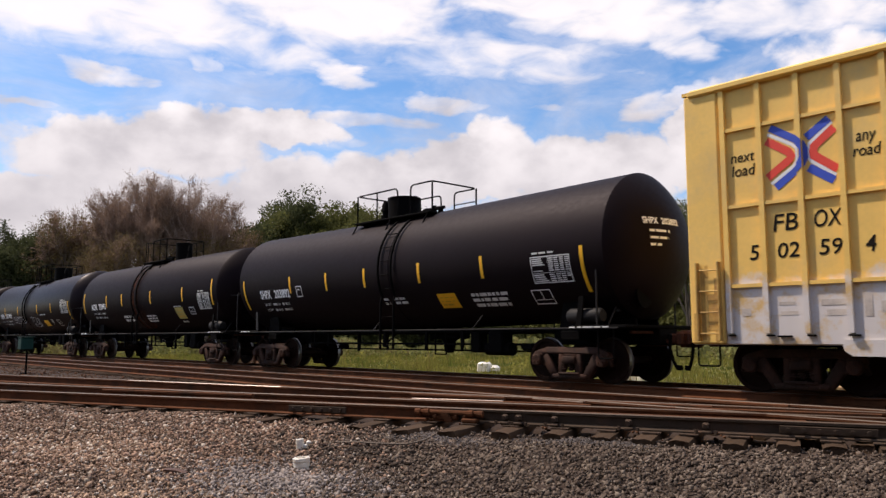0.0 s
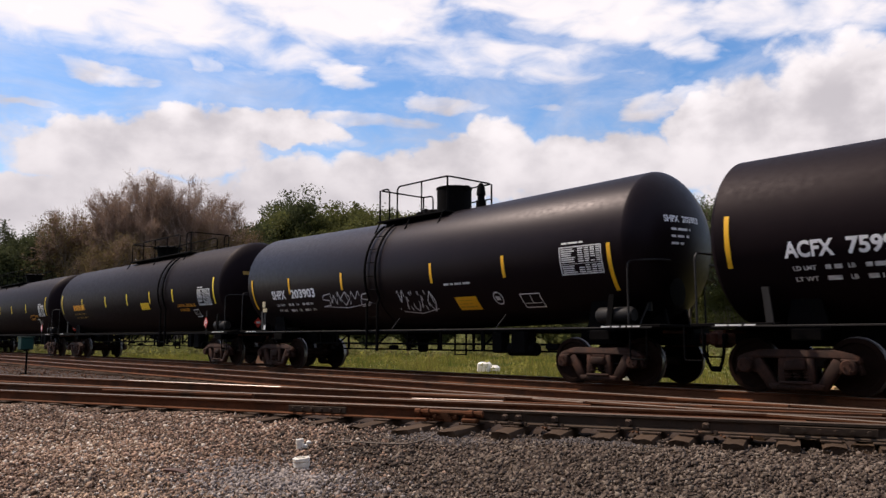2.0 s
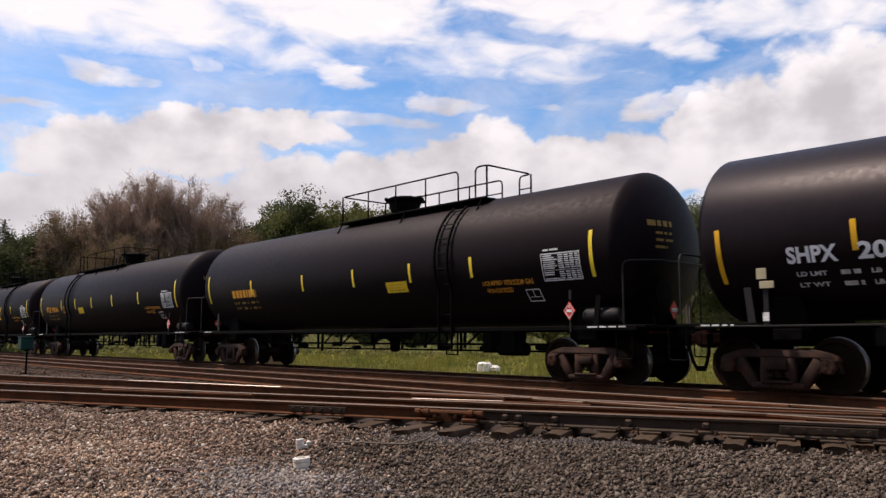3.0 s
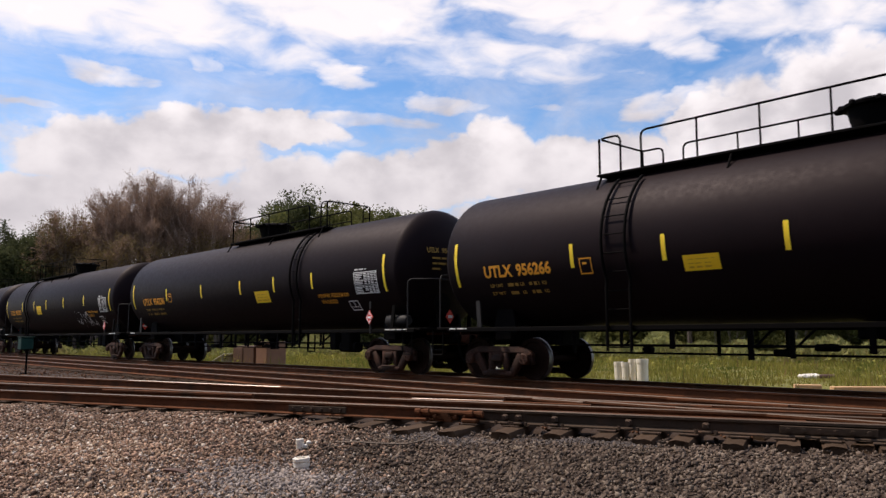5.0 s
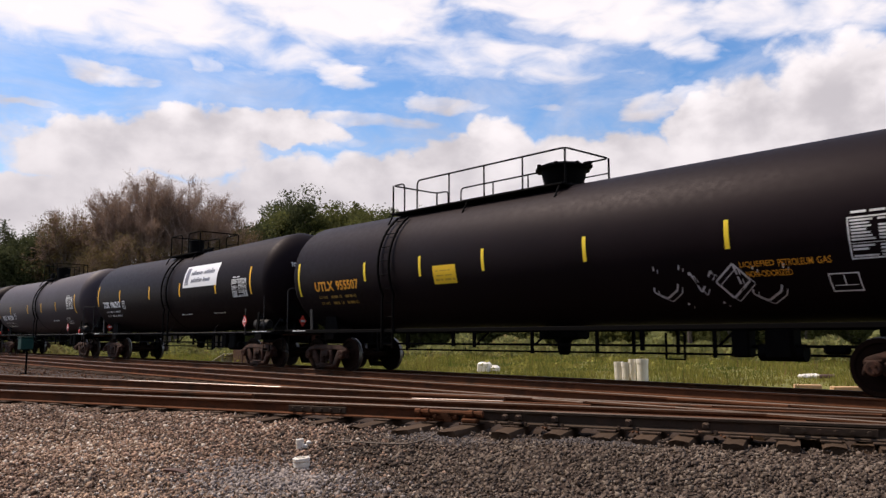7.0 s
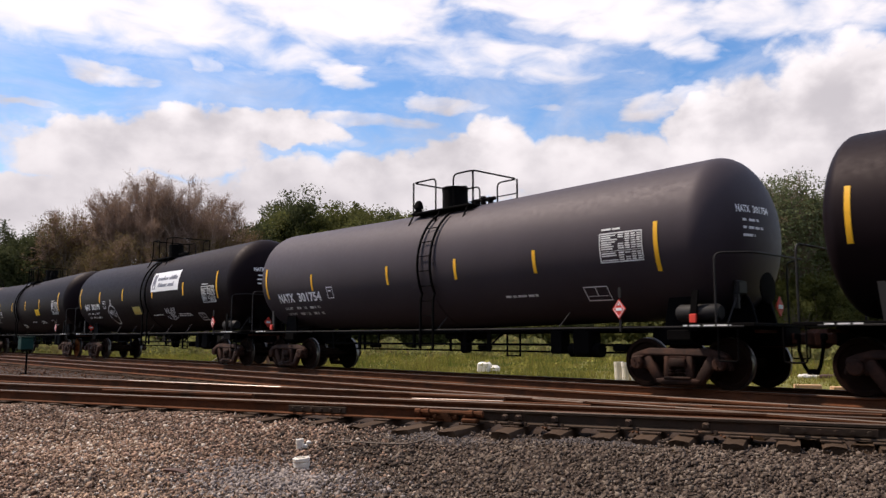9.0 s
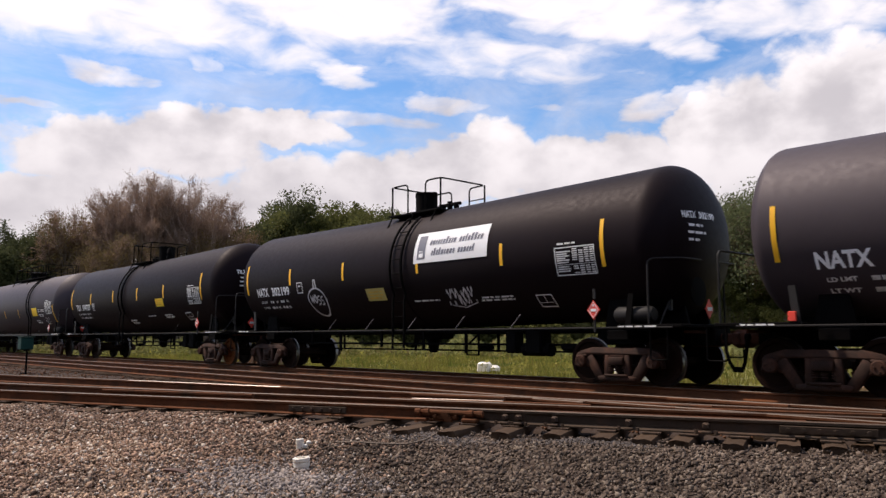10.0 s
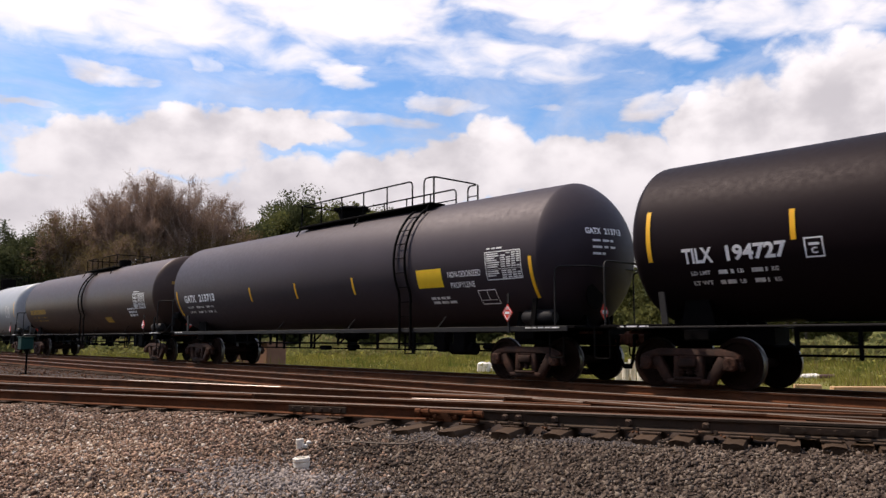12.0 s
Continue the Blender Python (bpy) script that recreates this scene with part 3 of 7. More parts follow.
def scatter_stones(name, label, pts, lo, hi, rng, material, bias=2.2):
    """Angular stones, each a squashed and skewed lump, joined in one mesh."""
    base = np.array([(1, 1, 1), (-1, 1, 1), (-1, -1, 1), (1, -1, 1), (1, 1, -1), (-1, 1, -1), (-1, -1, -1), (1, -1, -1)], float) * 0.62
    quads = np.array([(0, 1, 2, 3), (7, 6, 5, 4), (0, 4, 5, 1), (1, 5, 6, 2), (2, 6, 7, 3), (3, 7, 4, 0)])
    n = len(pts)
    v = base[None] * rng.uniform(0.35, 1.3, (n, 8, 3))
    v *= (lo + (hi - lo) * rng.random((n, 1, 1)) ** bias) * 0.5 * rng.uniform(0.4, 1.35, (n, 1, 3))
    q = rng.normal(size=(n, 4))
    q /= np.linalg.norm(q, axis=1, keepdims=True)
    w, x, y, z = q.T
    R = np.stack([1 - 2 * (y * y + z * z), 2 * (x * y - z * w), 2 * (x * z + y * w), 2 * (x * y + z * w), 1 - 2 * (x * x + z * z), 2 * (y * z - x * w),
                  2 * (x * z - y * w), 2 * (y * z + x * w), 1 - 2 * (x * x + y * y)], -1).reshape(n, 3, 3)
    v = np.einsum("nij,nkj->nki", R, v) + pts[:, None]
    f = (quads[None] + 8 * np.arange(n)[:, None, None]).reshape(-1, 4)
    me = bpy.data.meshes.new(name)
    me.vertices.add(n * 8)
    me.vertices.foreach_set("co", v.reshape(-1).astype(np.float32))
    me.loops.add(len(f) * 4)
    me.loops.foreach_set("vertex_index", f.reshape(-1).astype(np.int32))
    me.polygons.add(len(f))
    me.polygons.foreach_set("loop_start", np.arange(0, len(f) * 4, 4, dtype=np.int32))
    me.materials.append(material)
    me.update(calc_edges=True)
    return tagged(new(name, me), label, "gravel", kind="stuff")


def build_stones():
    rng = np.random.default_rng(4)
    n = 122000
    a, d = rng.uniform(-10.5, 7.5, n), rng.uniform(-0.1, 6.6, n) ** 1.0
    keep = (d < 6.6 - 0.62 * np.maximum(a + 1, 0)) & (d < 6.6 + 0.55 * np.minimum(a + 1, 0))
    keep &= ~((d < 0.62) & (a > -2.2) & (rng.random(n) < 0.5)) & ~((np.abs(d - 0.05) < 0.2) & (a > -1.6) & (rng.random(n) < 0.85))
    a, d = a[keep], d[keep]
    x, y = SKEW_AT.x + ALONG.x * a + ASIDE.x * d, SKEW_AT.y + ALONG.y * a + ASIDE.y * d
    pts = np.stack([x, y, ground_height(x, y) + rng.uniform(-0.014, 0.026, len(x))], -1)
    dark_side = (x + 5.3) * 0.735 + (y + 11.1) * 0.677 + rng.normal(size=len(a)) * 0.7 > 0
    n = 9000
    x, y = rng.uniform(-7.5, 7.5, n), rng.uniform(-20, -8.5, n)
    keep = ((x - SKEW_AT.x) * ASIDE.x + (y - SKEW_AT.y) * ASIDE.y > 3.4) & (np.hypot(x, y + 14.1) < 7)
    loose = np.stack([x, y, ground_height(x, y) + rng.uniform(-0.008, 0.014, n)], -1)[keep]
    near = np.concatenate([pts[~dark_side], loose])
    scatter_stones("foreground_ballast", "coarse grey-brown crushed stone beside the track", near, 0.018, 0.066, rng, STONE, 1.5)
    scatter_stones("dark_ballast", "darker grey crushed stone beside the tie ends", pts[dark_side], 0.02, 0.07, rng, STONE_DARK, 1.2)
    # lighter stones where the ballast is trodden
    n = 4200
    t, q = rng.uniform(0, 2 * math.pi, n), rng.random(n) ** 0.7
    k = rng.random(n)
    x = np.where(k < 0.45, -9.6, np.where(k < 0.8, -7.6, -6.2)) + np.where(k < 0.8, 1.9, 0.7) * q * np.cos(t)
    y = np.where(k < 0.45, -10.9, np.where(k < 0.8, -11.3, -11.7)) + np.where(k < 0.8, 0.9, 0.6) * q * np.sin(t)
    pts = np.stack([x, y, ground_height(x, y) + rng.uniform(0.0, 0.04, n)], -1)
    scatter_stones("pale_ballast", "pale beige stones scattered over the ballast", pts, 0.012, 0.06, rng, STONE_PALE)
    n = 6000
    x, y = -6.0 + 0.75 * rng.normal(size=n), -10.5 + 0.5 * rng.normal(size=n)
    pts = np.stack([x, y, ground_height(x, y) + rng.uniform(-0.01, 0.03, n)], -1)
    scatter_stones("grey_fines", "grey stone fines around the pipe stub", pts, 0.008, 0.026, rng, STONE_DUST)
    n = 2600
    x, y = -6.3 + 0.55 * rng.normal(size=n), -10.45 + 0.35 * rng.normal(size=n)
    pts = np.stack([x, y, ground_height(x, y) + rng.uniform(0.0, 0.04, n)], -1)
    scatter_stones("grey_ballast", "dusty pale grey stones before the pipe stub", pts, 0.018, 0.062, rng, STONE_DUST, 1.4)
    # pale fine gravel washed in between the tie ends
    n = 6000
    k = rng.random(n) < 0.55
    t, q = rng.uniform(0, 2 * math.pi, n), rng.random(n) ** 0.6
    a, d = np.where(k, 0.75 + 0.75 * q * np.cos(t), 2.3 + 0.9 * q * np.cos(t)), np.where(k, 0.85 + 0.36 * q * np.sin(t), 0.62 + 0.22 * q * np.sin(t))
    x, y = SKEW_AT.x + ALONG.x * a + ASIDE.x * d, SKEW_AT.y + ALONG.y * a + ASIDE.y * d
    pts = np.stack([x, y, ground_height(x, y) + 0.03 * (1 - q) + rng.uniform(0.0, 0.022, n)], -1)
    scatter_stones("fine_gravel", "pale grey fine gravel between the tie ends", pts, 0.008, 0.028, rng, STONE_FINE)
    n = 18000
    x, y = rng.uniform(-48, -2, n), rng.uniform(-10, 2.3, n)
    keep = ((x - SKEW_AT.x) * ASIDE.x + (y - SKEW_AT.y) * ASIDE.y) < 0
    x, y = x[keep], y[keep]
    pts = np.stack([x, y, ground_height(x, y) + rng.uniform(-0.005, 0.02, len(x))], -1)
    scatter_stones("track_ballast", "rust-stained crushed stone between the rails", pts, 0.04, 0.09, rng, STONE_RUST)


# ================= tracks =================
RAIL_PROFILE = ((-0.036, -0.008), (-0.028, 0), (0.028, 0), (0.036, -0.008), (0.036, -0.034), (0.01, -0.046), (0.009, -0.135), (0.072, -0.156), (0.072, -0.17),
                (-0.072, -0.17), (-0.072, -0.156), (-0.009, -0.135), (-0.01, -0.046), (-0.036, -0.034))


def rail_shape(a, b):
    a, b = Vector(a), Vector(b)
    side = Vector((-(b - a).y, (b - a).x, 0)).normalized()
    n = len(RAIL_PROFILE)
    s = Shape()
    pts = [p + side * u + Vector((0, 0, w)) for p in (a, b) for u, w in RAIL_PROFILE]
    for i in range(n):
        s.add([], [])
        s.f.append((i, (i + 1) % n, n + (i + 1) % n, n + i))
        s.m.append(1 if i in (0, 1, 2) else 0)
    s.f += [tuple(range(n)), tuple(range(n, 2 * n))]
    s.m += [0, 0]
    s.v += pts
    return s


def tie_mesh(length, seed):
    """A weathered timber: rounded corners, split and battered ends."""
    rng = random.Random(seed)
    s = Shape()
    ring = ((-0.112, -0.17), (-0.115, -0.03), (-0.098, -0.004), (-0.03, 0.0), (0.04, -0.004), (0.1, -0.006), (0.115, -0.035), (0.112, -0.17))
    n, rings = len(ring), 12
    for k in range(rings):
        y = length * (k / (rings - 1) - 0.5)
        end = k in (0, rings - 1)
        j = 0.014 if end else 0.007
        s.v += [(x * (0.96 if end else 1) + rng.uniform(-j, j), y + rng.uniform(-0.03, 0.03), z + rng.uniform(-j, j * 0.4) - (0.008 if end else 0)) for x, z in ring]
    for k in range(rings - 1):
        for i in range(n):
            s.f.append((k * n + i, k * n + (i + 1) % n, (k + 1) * n + (i + 1) % n, (k + 1) * n + i))
            s.m.append(0)
    s.f += [tuple(range(n)), tuple(range((rings - 1) * n, rings * n))]
    s.m += [0, 0]
    return s.mesh("tie", TIE, 30)


def fishplate(parent, at, turn, n=6):
    """A joint bar with its bolts, against the camera's side of a rail."""
    s = Shape().box((0, -0.028, -0.09), (0.92, 0.026, 0.085), bevel=0.006)
    for i in range(n):
        x = -0.38 + 0.76 * i / (n - 1)
        s.rod((x, -0.04, -0.09), (x, -0.075, -0.09), 0.024, 6)
    part("joint_bar", s, RAIL_GREY, parent, "bolted rusty joint bar", 30, Matrix.Translation(at) @ Matrix.Rotation(turn, 4, "Z"))


def rail_brace(parent, at, turn):
    """A bolted lug against the web, with its nut and a clip on the foot."""
    s = Shape().box((0, -0.045, -0.085), (0.075, 0.06, 0.07), bevel=0.014).rod((0, -0.06, -0.085), (0, -0.115, -0.088), 0.028, 6)
    s.box((0.01, -0.085, -0.15), (0.1, 0.09, 0.035), bevel=0.01).rod((-0.1, -0.1, -0.17), (-0.1, -0.1, -0.125), 0.02, 6).rod((0.11, -0.1, -0.17), (0.11, -0.1, -0.13), 0.02, 6)
    part("rail_brace", s, RAIL_GREY, parent, "", 30, Matrix.Translation(at) @ Matrix.Rotation(turn, 4, "Z"))


def build_tracks():
    rng = random.Random(3)
    tie_std = [tie_mesh(2.6, k) for k in range(4)]
    tie_long = [tie_mesh(4.3, 10 + k) for k in range(4)]
    plate = Shape().box((0, 0, 0.006), (0.2, 0.36, 0.014)).mesh("tie_plate", RAIL_GREY)
    for name, yc, z, label, top in (("track_main", 0.0, RAIL_Z, "straight main railway track with wooden ties", RAIL_TOP), ("track_second", -4.27, 0.0, "second straight railway track with rusty rails", RAIL_TOP)):
        tr = thing(name, label, "railway track", kind="structure")
        for y in (yc - 0.7525, yc + 0.7525):
            part("rail", rail_shape((-330, y, z), (220, y, z)), [RAIL_SIDE, top], tr, "", 30)
        x = -62.0
        while x < 5:
            part("tie", tie_std[rng.randrange(4)], None, tr, m=pose(x, yc + rng.uniform(-0.06, 0.06), z - 0.176 - rng.uniform(0, 0.012), 0, 0, rng.uniform(-1.5, 1.5)))
            x += 0.55 + rng.uniform(-0.02, 0.02)
    tr = thing("track_crossing", "skewed turnout track with worn rails on long wooden ties", "railway track", kind="structure")
    lines = (((-15.08, -10.53), (-2.96, -5.34), (-7.37,)), ((-17.37, -9.99), (-3.2, -4.59), ()), ((-21.46, -9.04), (-3.45, -3.87), (-16.8, -12.65)))
    for (x0, y0), (x1, y1), top in lines:
        k = (y1 - y0) / (x1 - x0)
        cuts = (-42,) + top + (6,)
        for i, (xa, xb) in enumerate(zip(cuts, cuts[1:])):
            # sky glint put into the brighter head colour of one length
            part("rail", rail_shape((xa, y0 + k * (xa - x0), 0.002), (xb, y0 + k * (xb - x0), 0.002)), [RAIL_GREY if len(top) == 1 and i else RAIL_SIDE, RAIL_BRIGHT if len(top) == 2 and i == 1 else RAIL_TOP], tr, "length of rail with a polished head lightened as a glint" if len(top) == 2 and i == 1 else "", 30)
    # guard rails beside the running rails, ends cut square
    for a, d, l in ((-3.6, -0.12, 3.4), (1.6, -0.13, 3.0), (-6.5, -0.95, 3.2), (-1.0, -1.25, 3.0), (3.0, -1.3, 2.4)):
        p, q = skewed(a, d, -0.004), skewed(a + l, d - 0.02, -0.004)
        part("guard_rail", rail_shape(p, q), [RAIL_SIDE, RAIL_SIDE], tr, "rust-brown guard rail", 30)
    # short check rails, wing rails and closure pieces about the frogs, worn to different heights
    for x0, y0, x1, y1, dz, worn in ((-11.4, -7.58, -9.4, -6.82, -0.006, 0), (-12.6, -4.9, -10.4, -4.9, -0.004, 0), (-6.5, -3.63, -4.7, -3.63, -0.004, 0), (-4.6, -3.4, -3.2, -3.4, -0.008, 1),
                                     (-6.7, -4.93, -5.3, -4.53, -0.004, 0), (-8.6, -5.13, -6.9, -5.13, -0.01, 1), (-14.6, -8.78, -12.6, -8.02, -0.008, 1), (-9.8, -5.84, -8.2, -5.36, -0.006, 0),
                                     (-16.2, -7.41, -14.2, -6.84, -0.01, 0), (-4.2, -4.85, -2.6, -4.24, -0.008, 0), (-8.95, -6.54, -7.7, -5.92, 0.0, 2)):
        part("check_rail", rail_shape((x0, y0, dz), (x1, y1, dz)), [RAIL_SIDE, (RAIL_SIDE, RAIL_TOP, RAIL_BRIGHT)[worn]], tr, "short check rail with a polished head" if worn == 2 else "short rusty check rail", 30)
    # long ties, their ends standing out of the ballast by varying lengths
    spots = [(-12.0 + 0.56 * k + rng.uniform(-0.04, 0.04), 0.6 + rng.uniform(-0.1, 0.1)) for k in range(19)]
    spots += [(-1.09, 0.62), (-0.38, 0.84), (0.3, 0.86), (0.85, 0.8), (1.38, 0.66), (1.98, 0.55), (2.53, 0.56), (3.03, 0.55), (3.43, 0.52), (3.95, 0.53), (4.39, 0.45), (4.82, 0.4)]
    spots += [(5.3 + 0.5 * k, 0.42 + rng.uniform(-0.06, 0.06)) for k in range(6)]
    for a, out in spots:
        p = skewed(a, out - 2.15, -0.181 - rng.uniform(0, 0.014))
        part("tie", tie_long[rng.randrange(4)], None, tr, m=Matrix.Translation(p) @ Matrix.Rotation(SKEW + rng.uniform(-0.03, 0.03), 4, "Z"))
        q = skewed(a, 0, -0.184)
        part("tie_plate", plate, None, tr, m=Matrix.Translation(q) @ Matrix.Rotation(SKEW, 4, "Z"))
    # a heavy heel block with a rod, knobs and bolts where the point rail is hinged
    hb = Shape().rod((-0.42, -0.075, -0.055), (0.42, -0.075, -0.055), 0.03, 8)
    for x in (-0.42, -0.3, 0.3, 0.43):
        hb.lathe([(-0.045, 0.0), (-0.035, 0.045), (0.035, 0.045), (0.045, 0.0)], "x", 10, at=(x, -0.085, -0.06))
    hb.box((-0.05, -0.05, -0.105), (0.34, 0.06, 0.09), bevel=0.015).box((0.3, -0.09, -0.14), (0.2, 0.12, 0.05), bevel=0.012).box((-0.36, -0.1, -0.15), (0.16, 0.12, 0.045), bevel=0.012)
    hb.prism([(-0.12, -0.06), (0.0, -0.06), (0.06, -0.17), (-0.02, -0.17)], -0.11, -0.04)
    for x in (-0.18, -0.02, 0.1, 0.22):
        hb.rod((x, -0.07, -0.1), (x, -0.115, -0.1), 0.024, 6)
    part("heel_block", hb, RAIL_SIDE, tr, "rusty bolted heel block", 30, Matrix.Translation(skewed(0.53, 0, 0)) @ Matrix.Rotation(SKEW, 4, "Z"))
    for a in (-1.45, 4.8):
        fishplate(tr, skewed(a, 0, 0), SKEW)
    for a in (1.27, 1.44, 1.89, 2.76, 3.6):
        rail_brace(tr, skewed(a, 0, 0), SKEW)


# ================= railway cars =================
def text(s, word, s0, s1, z0, z1, skin, slot=0, lean=0.0):
    """Letters of a word laid on a side: skin(s, z) gives the surface point."""
    vs, fs = GLYPHS[word]
    s.add([skin(s0 + u * (s1 - s0) + lean * v * (z1 - z0), z0 + v * (z1 - z0)) for u, v in vs], fs, slot)


def patch(s, s0, s1, z0, z1, skin, slot=0, nx=None, nz=None, skew=0.0):
    nx = nx or max(1, int(abs(s1 - s0) / 0.5))
    nz = nz or max(1, int(abs(z1 - z0) / 0.08))
    pts = [skin(s0 + (s1 - s0) * i / nx + skew * (j / nz), z0 + (z1 - z0) * j / nz) for j in range(nz + 1) for i in range(nx + 1)]
    fs = [(j * (nx + 1) + i, j * (nx + 1) + i + 1, (j + 1) * (nx + 1) + i + 1, (j + 1) * (nx + 1) + i) for j in range(nz) for i in range(nx)]
    s.add(pts, fs, slot)


def frame_lines(s, s0, s1, z0, z1, t, skin, slot=0):
    patch(s, s0, s1, z0, z0 + t, skin, slot)
    patch(s, s0, s1, z1 - t, z1, skin, slot)
    patch(s, s0, s0 + t, z0 + t, z1 - t, skin, slot)
    patch(s, s1 - t, s1, z0 + t, z1 - t, skin, slot)


def bars(s, s0, s1, z0, z1, rows, skin, rng, slot=0, fill=0.62):
    """Writing too small to read: rows of short bars."""
    h = (z1 - z0) / rows
    for k in range(rows):
        x = s0 + rng.uniform(0, 0.06) * (s1 - s0)
        end = s1 - rng.uniform(0, 0.25) * (s1 - s0)
        while x < end:
            w = min(rng.uniform(0.08, 0.26), end - x)
            patch(s, x, x + w, z0 + h * k, z0 + h * (k + fill), skin, slot, 1, 1)
            x += w + rng.uniform(0.025, 0.06)


def stroke(s, pts, width, skin, slot=0):
    for (a, b), (c, d) in zip(pts, pts[1:]):
        l = math.hypot(c - a, d - b) or 1
        ox, oz = -(d - b) / l * width / 2, (c - a) / l * width / 2
        s.add([skin(a - ox, b - oz), skin(c - ox, d - oz), skin(c + ox, d + oz), skin(a + ox, b + oz)], [(0, 1, 2, 3)], slot)


WHEEL_R = 0.465
RAIL_Z = -0.05          # head of the main line, a little below the crossing rails
AXLE = 0.845


def make_wheelset_mesh():
    s = Shape()
    for side in (-1, 1):
        prof = [(0.60, 0.0), (0.60, 0.14), (0.665, 0.16), (0.69, 0.36), (0.667, 0.38), (0.667, 0.44), (0.662, 0.478), (0.682, 0.482), (0.696, 0.462), (0.79, WHEEL_R - 0.004),
                (0.80, 0.448), (0.80, 0.385), (0.765, 0.365), (0.745, 0.18), (0.80, 0.15), (0.80, 0.085), (1.0, 0.085), (1.0, 0.0)]
        slots = [1 if 7 <= j <= 8 else 0 for j in range(len(prof) - 1)]
        s.lathe([(a * side, r) for a, r in prof], "y", 32, slots=slots)
        s.lathe([(1.0 * side, 0.125), (1.12 * side, 0.125), (1.14 * side, 0.105), (1.14 * side, 0.0)], "y", 16, slots=[2, 2, 2])
        for k in range(3):
            t = 2 * math.pi * k / 3
            s.rod((0.06 * math.cos(t), 1.13 * side, 0.06 * math.sin(t)), (0.06 * math.cos(t), 1.165 * side, 0.06 * math.sin(t)), 0.022, 6, slot=2)
    s.rod((0, -0.62, 0), (0, 0.62, 0), 0.085, 14)
    return s.mesh("wheelset", [WHEEL, TREAD, TRUCK], 35)


def make_sideframe_mesh():
    """A three-piece truck's cast side frame with its two triangular windows, bearing boxes and spring nest."""
    s = Shape()
    y0, y1 = -0.065, 0.065
    s.prism([(-1.02, 0.54), (-0.98, 0.62), (-0.86, 0.67), (-0.6, 0.74), (0.6, 0.74), (0.86, 0.68), (0.98, 0.62), (1.02, 0.54), (0.98, 0.48), (0.74, 0.5), (0.64, 0.595), (-0.64, 0.595), (-0.74, 0.5), (-0.98, 0.48)], y0, y1)
    for k in (-1, 1):
        s.prism([(k * 0.6, 0.61), (k * 0.79, 0.52), (k * 0.47, 0.08), (k * 0.3, 0.13)], y0, y1)
        s.prism([(k * 0.17, 0.6), (k * 0.29, 0.6), (k * 0.31, 0.14), (k * 0.17, 0.14)], y0, y1)
        # pedestal jaws about the bearing
        s.prism([(k * 1.0, 0.52), (k * 1.045, 0.36), (k * 0.985, 0.34), (k * 0.955, 0.48)], y0, y1)
        s.prism([(k * 0.75, 0.53), (k * 0.66, 0.36), (k * 0.72, 0.34), (k * 0.79, 0.49)], y0, y1)
        s.prism([(k * 0.72, 0.6), (k * 0.98, 0.58), (k * 0.98, 0.53), (k * 0.72, 0.54)], -0.11, 0.11)
    s.prism([(-0.46, 0.17), (-0.41, 0.08), (0.41, 0.08), (0.46, 0.17), (0.3, 0.19), (-0.3, 0.19)], y0 - 0.03, y1 + 0.03)
    s.prism([(-0.27, 0.17), (0.27, 0.17), (0.27, 0.22), (-0.27, 0.22)], -0.13, 0.13)
    s.prism([(-0.17, 0.4), (0.17, 0.4), (0.17, 0.55), (-0.17, 0.55)], -0.12, 0.09)
    for x in (-0.3, -0.1, 0.1, 0.3):
        s.rod((x, y0 - 0.05, 0.125), (x, y0 - 0.02, 0.125), 0.022, 6)
    me = s.mesh("side_frame", TRUCK)
    bm = bmesh.new()
    bm.from_mesh(me)
    bmesh.ops.bevel(bm, geom=[e for e in bm.edges if e.calc_face_angle(0) > 0.5], offset=0.016, segments=1, profile=0.5, affect="EDGES")
    bm.to_mesh(me)
    bm.free()
    me.polygons.foreach_set("use_smooth", [True] * len(me.polygons))
    me.set_sharp_from_angle(angle=radians(50))
    return me


def make_spring_mesh():
    s = Shape()
    for x in (-0.17, 0.0, 0.17):
        for k in range(5):
            z = 0.27 + k * 0.045
            s.lathe([(z, 0.045), (z + 0.012, 0.075), (z + 0.026, 0.075), (z + 0.038, 0.045)], "z", 10, at=(x, 0, 0))
        s.rod((x, 0, 0.25), (x, 0, 0.5), 0.045, 8)
    return s.mesh("spring", TRUCK, 40)


WHEELSET, SIDEFRAME, SPRINGS = make_wheelset_mesh(), make_sideframe_mesh(), make_spring_mesh()
BOLSTER = Shape().box((0, 0, 0.52), (0.36, 2.1, 0.2), bevel=0.03).box((0, 0, 0.66), (0.34, 0.5, 0.14), bevel=0.02).mesh("bolster", TRUCK, 30)
BEAM = Shape().rod((0, -0.8, 0.36), (0, 0.8, 0.36), 0.04).box((0, -0.72, 0.42), (0.06, 0.09, 0.26)).box((0, 0.72, 0.42), (0.06, 0.09, 0.26)).mesh("brake_beam", TRUCK, 30)
SPINNING = []


ORANGE_WHEELSET = WHEELSET.copy()
ORANGE_WHEELSET.materials[0] = ORANGE_WHEEL
ORANGE_WHEELSET.materials.append(WHEEL)
for face in ORANGE_WHEELSET.polygons:          # far wheel coloured dark for the shade it stands in
    if face.material_index == 0 and face.center.y > -0.3:
        face.material_index = len(ORANGE_WHEELSET.materials) - 1


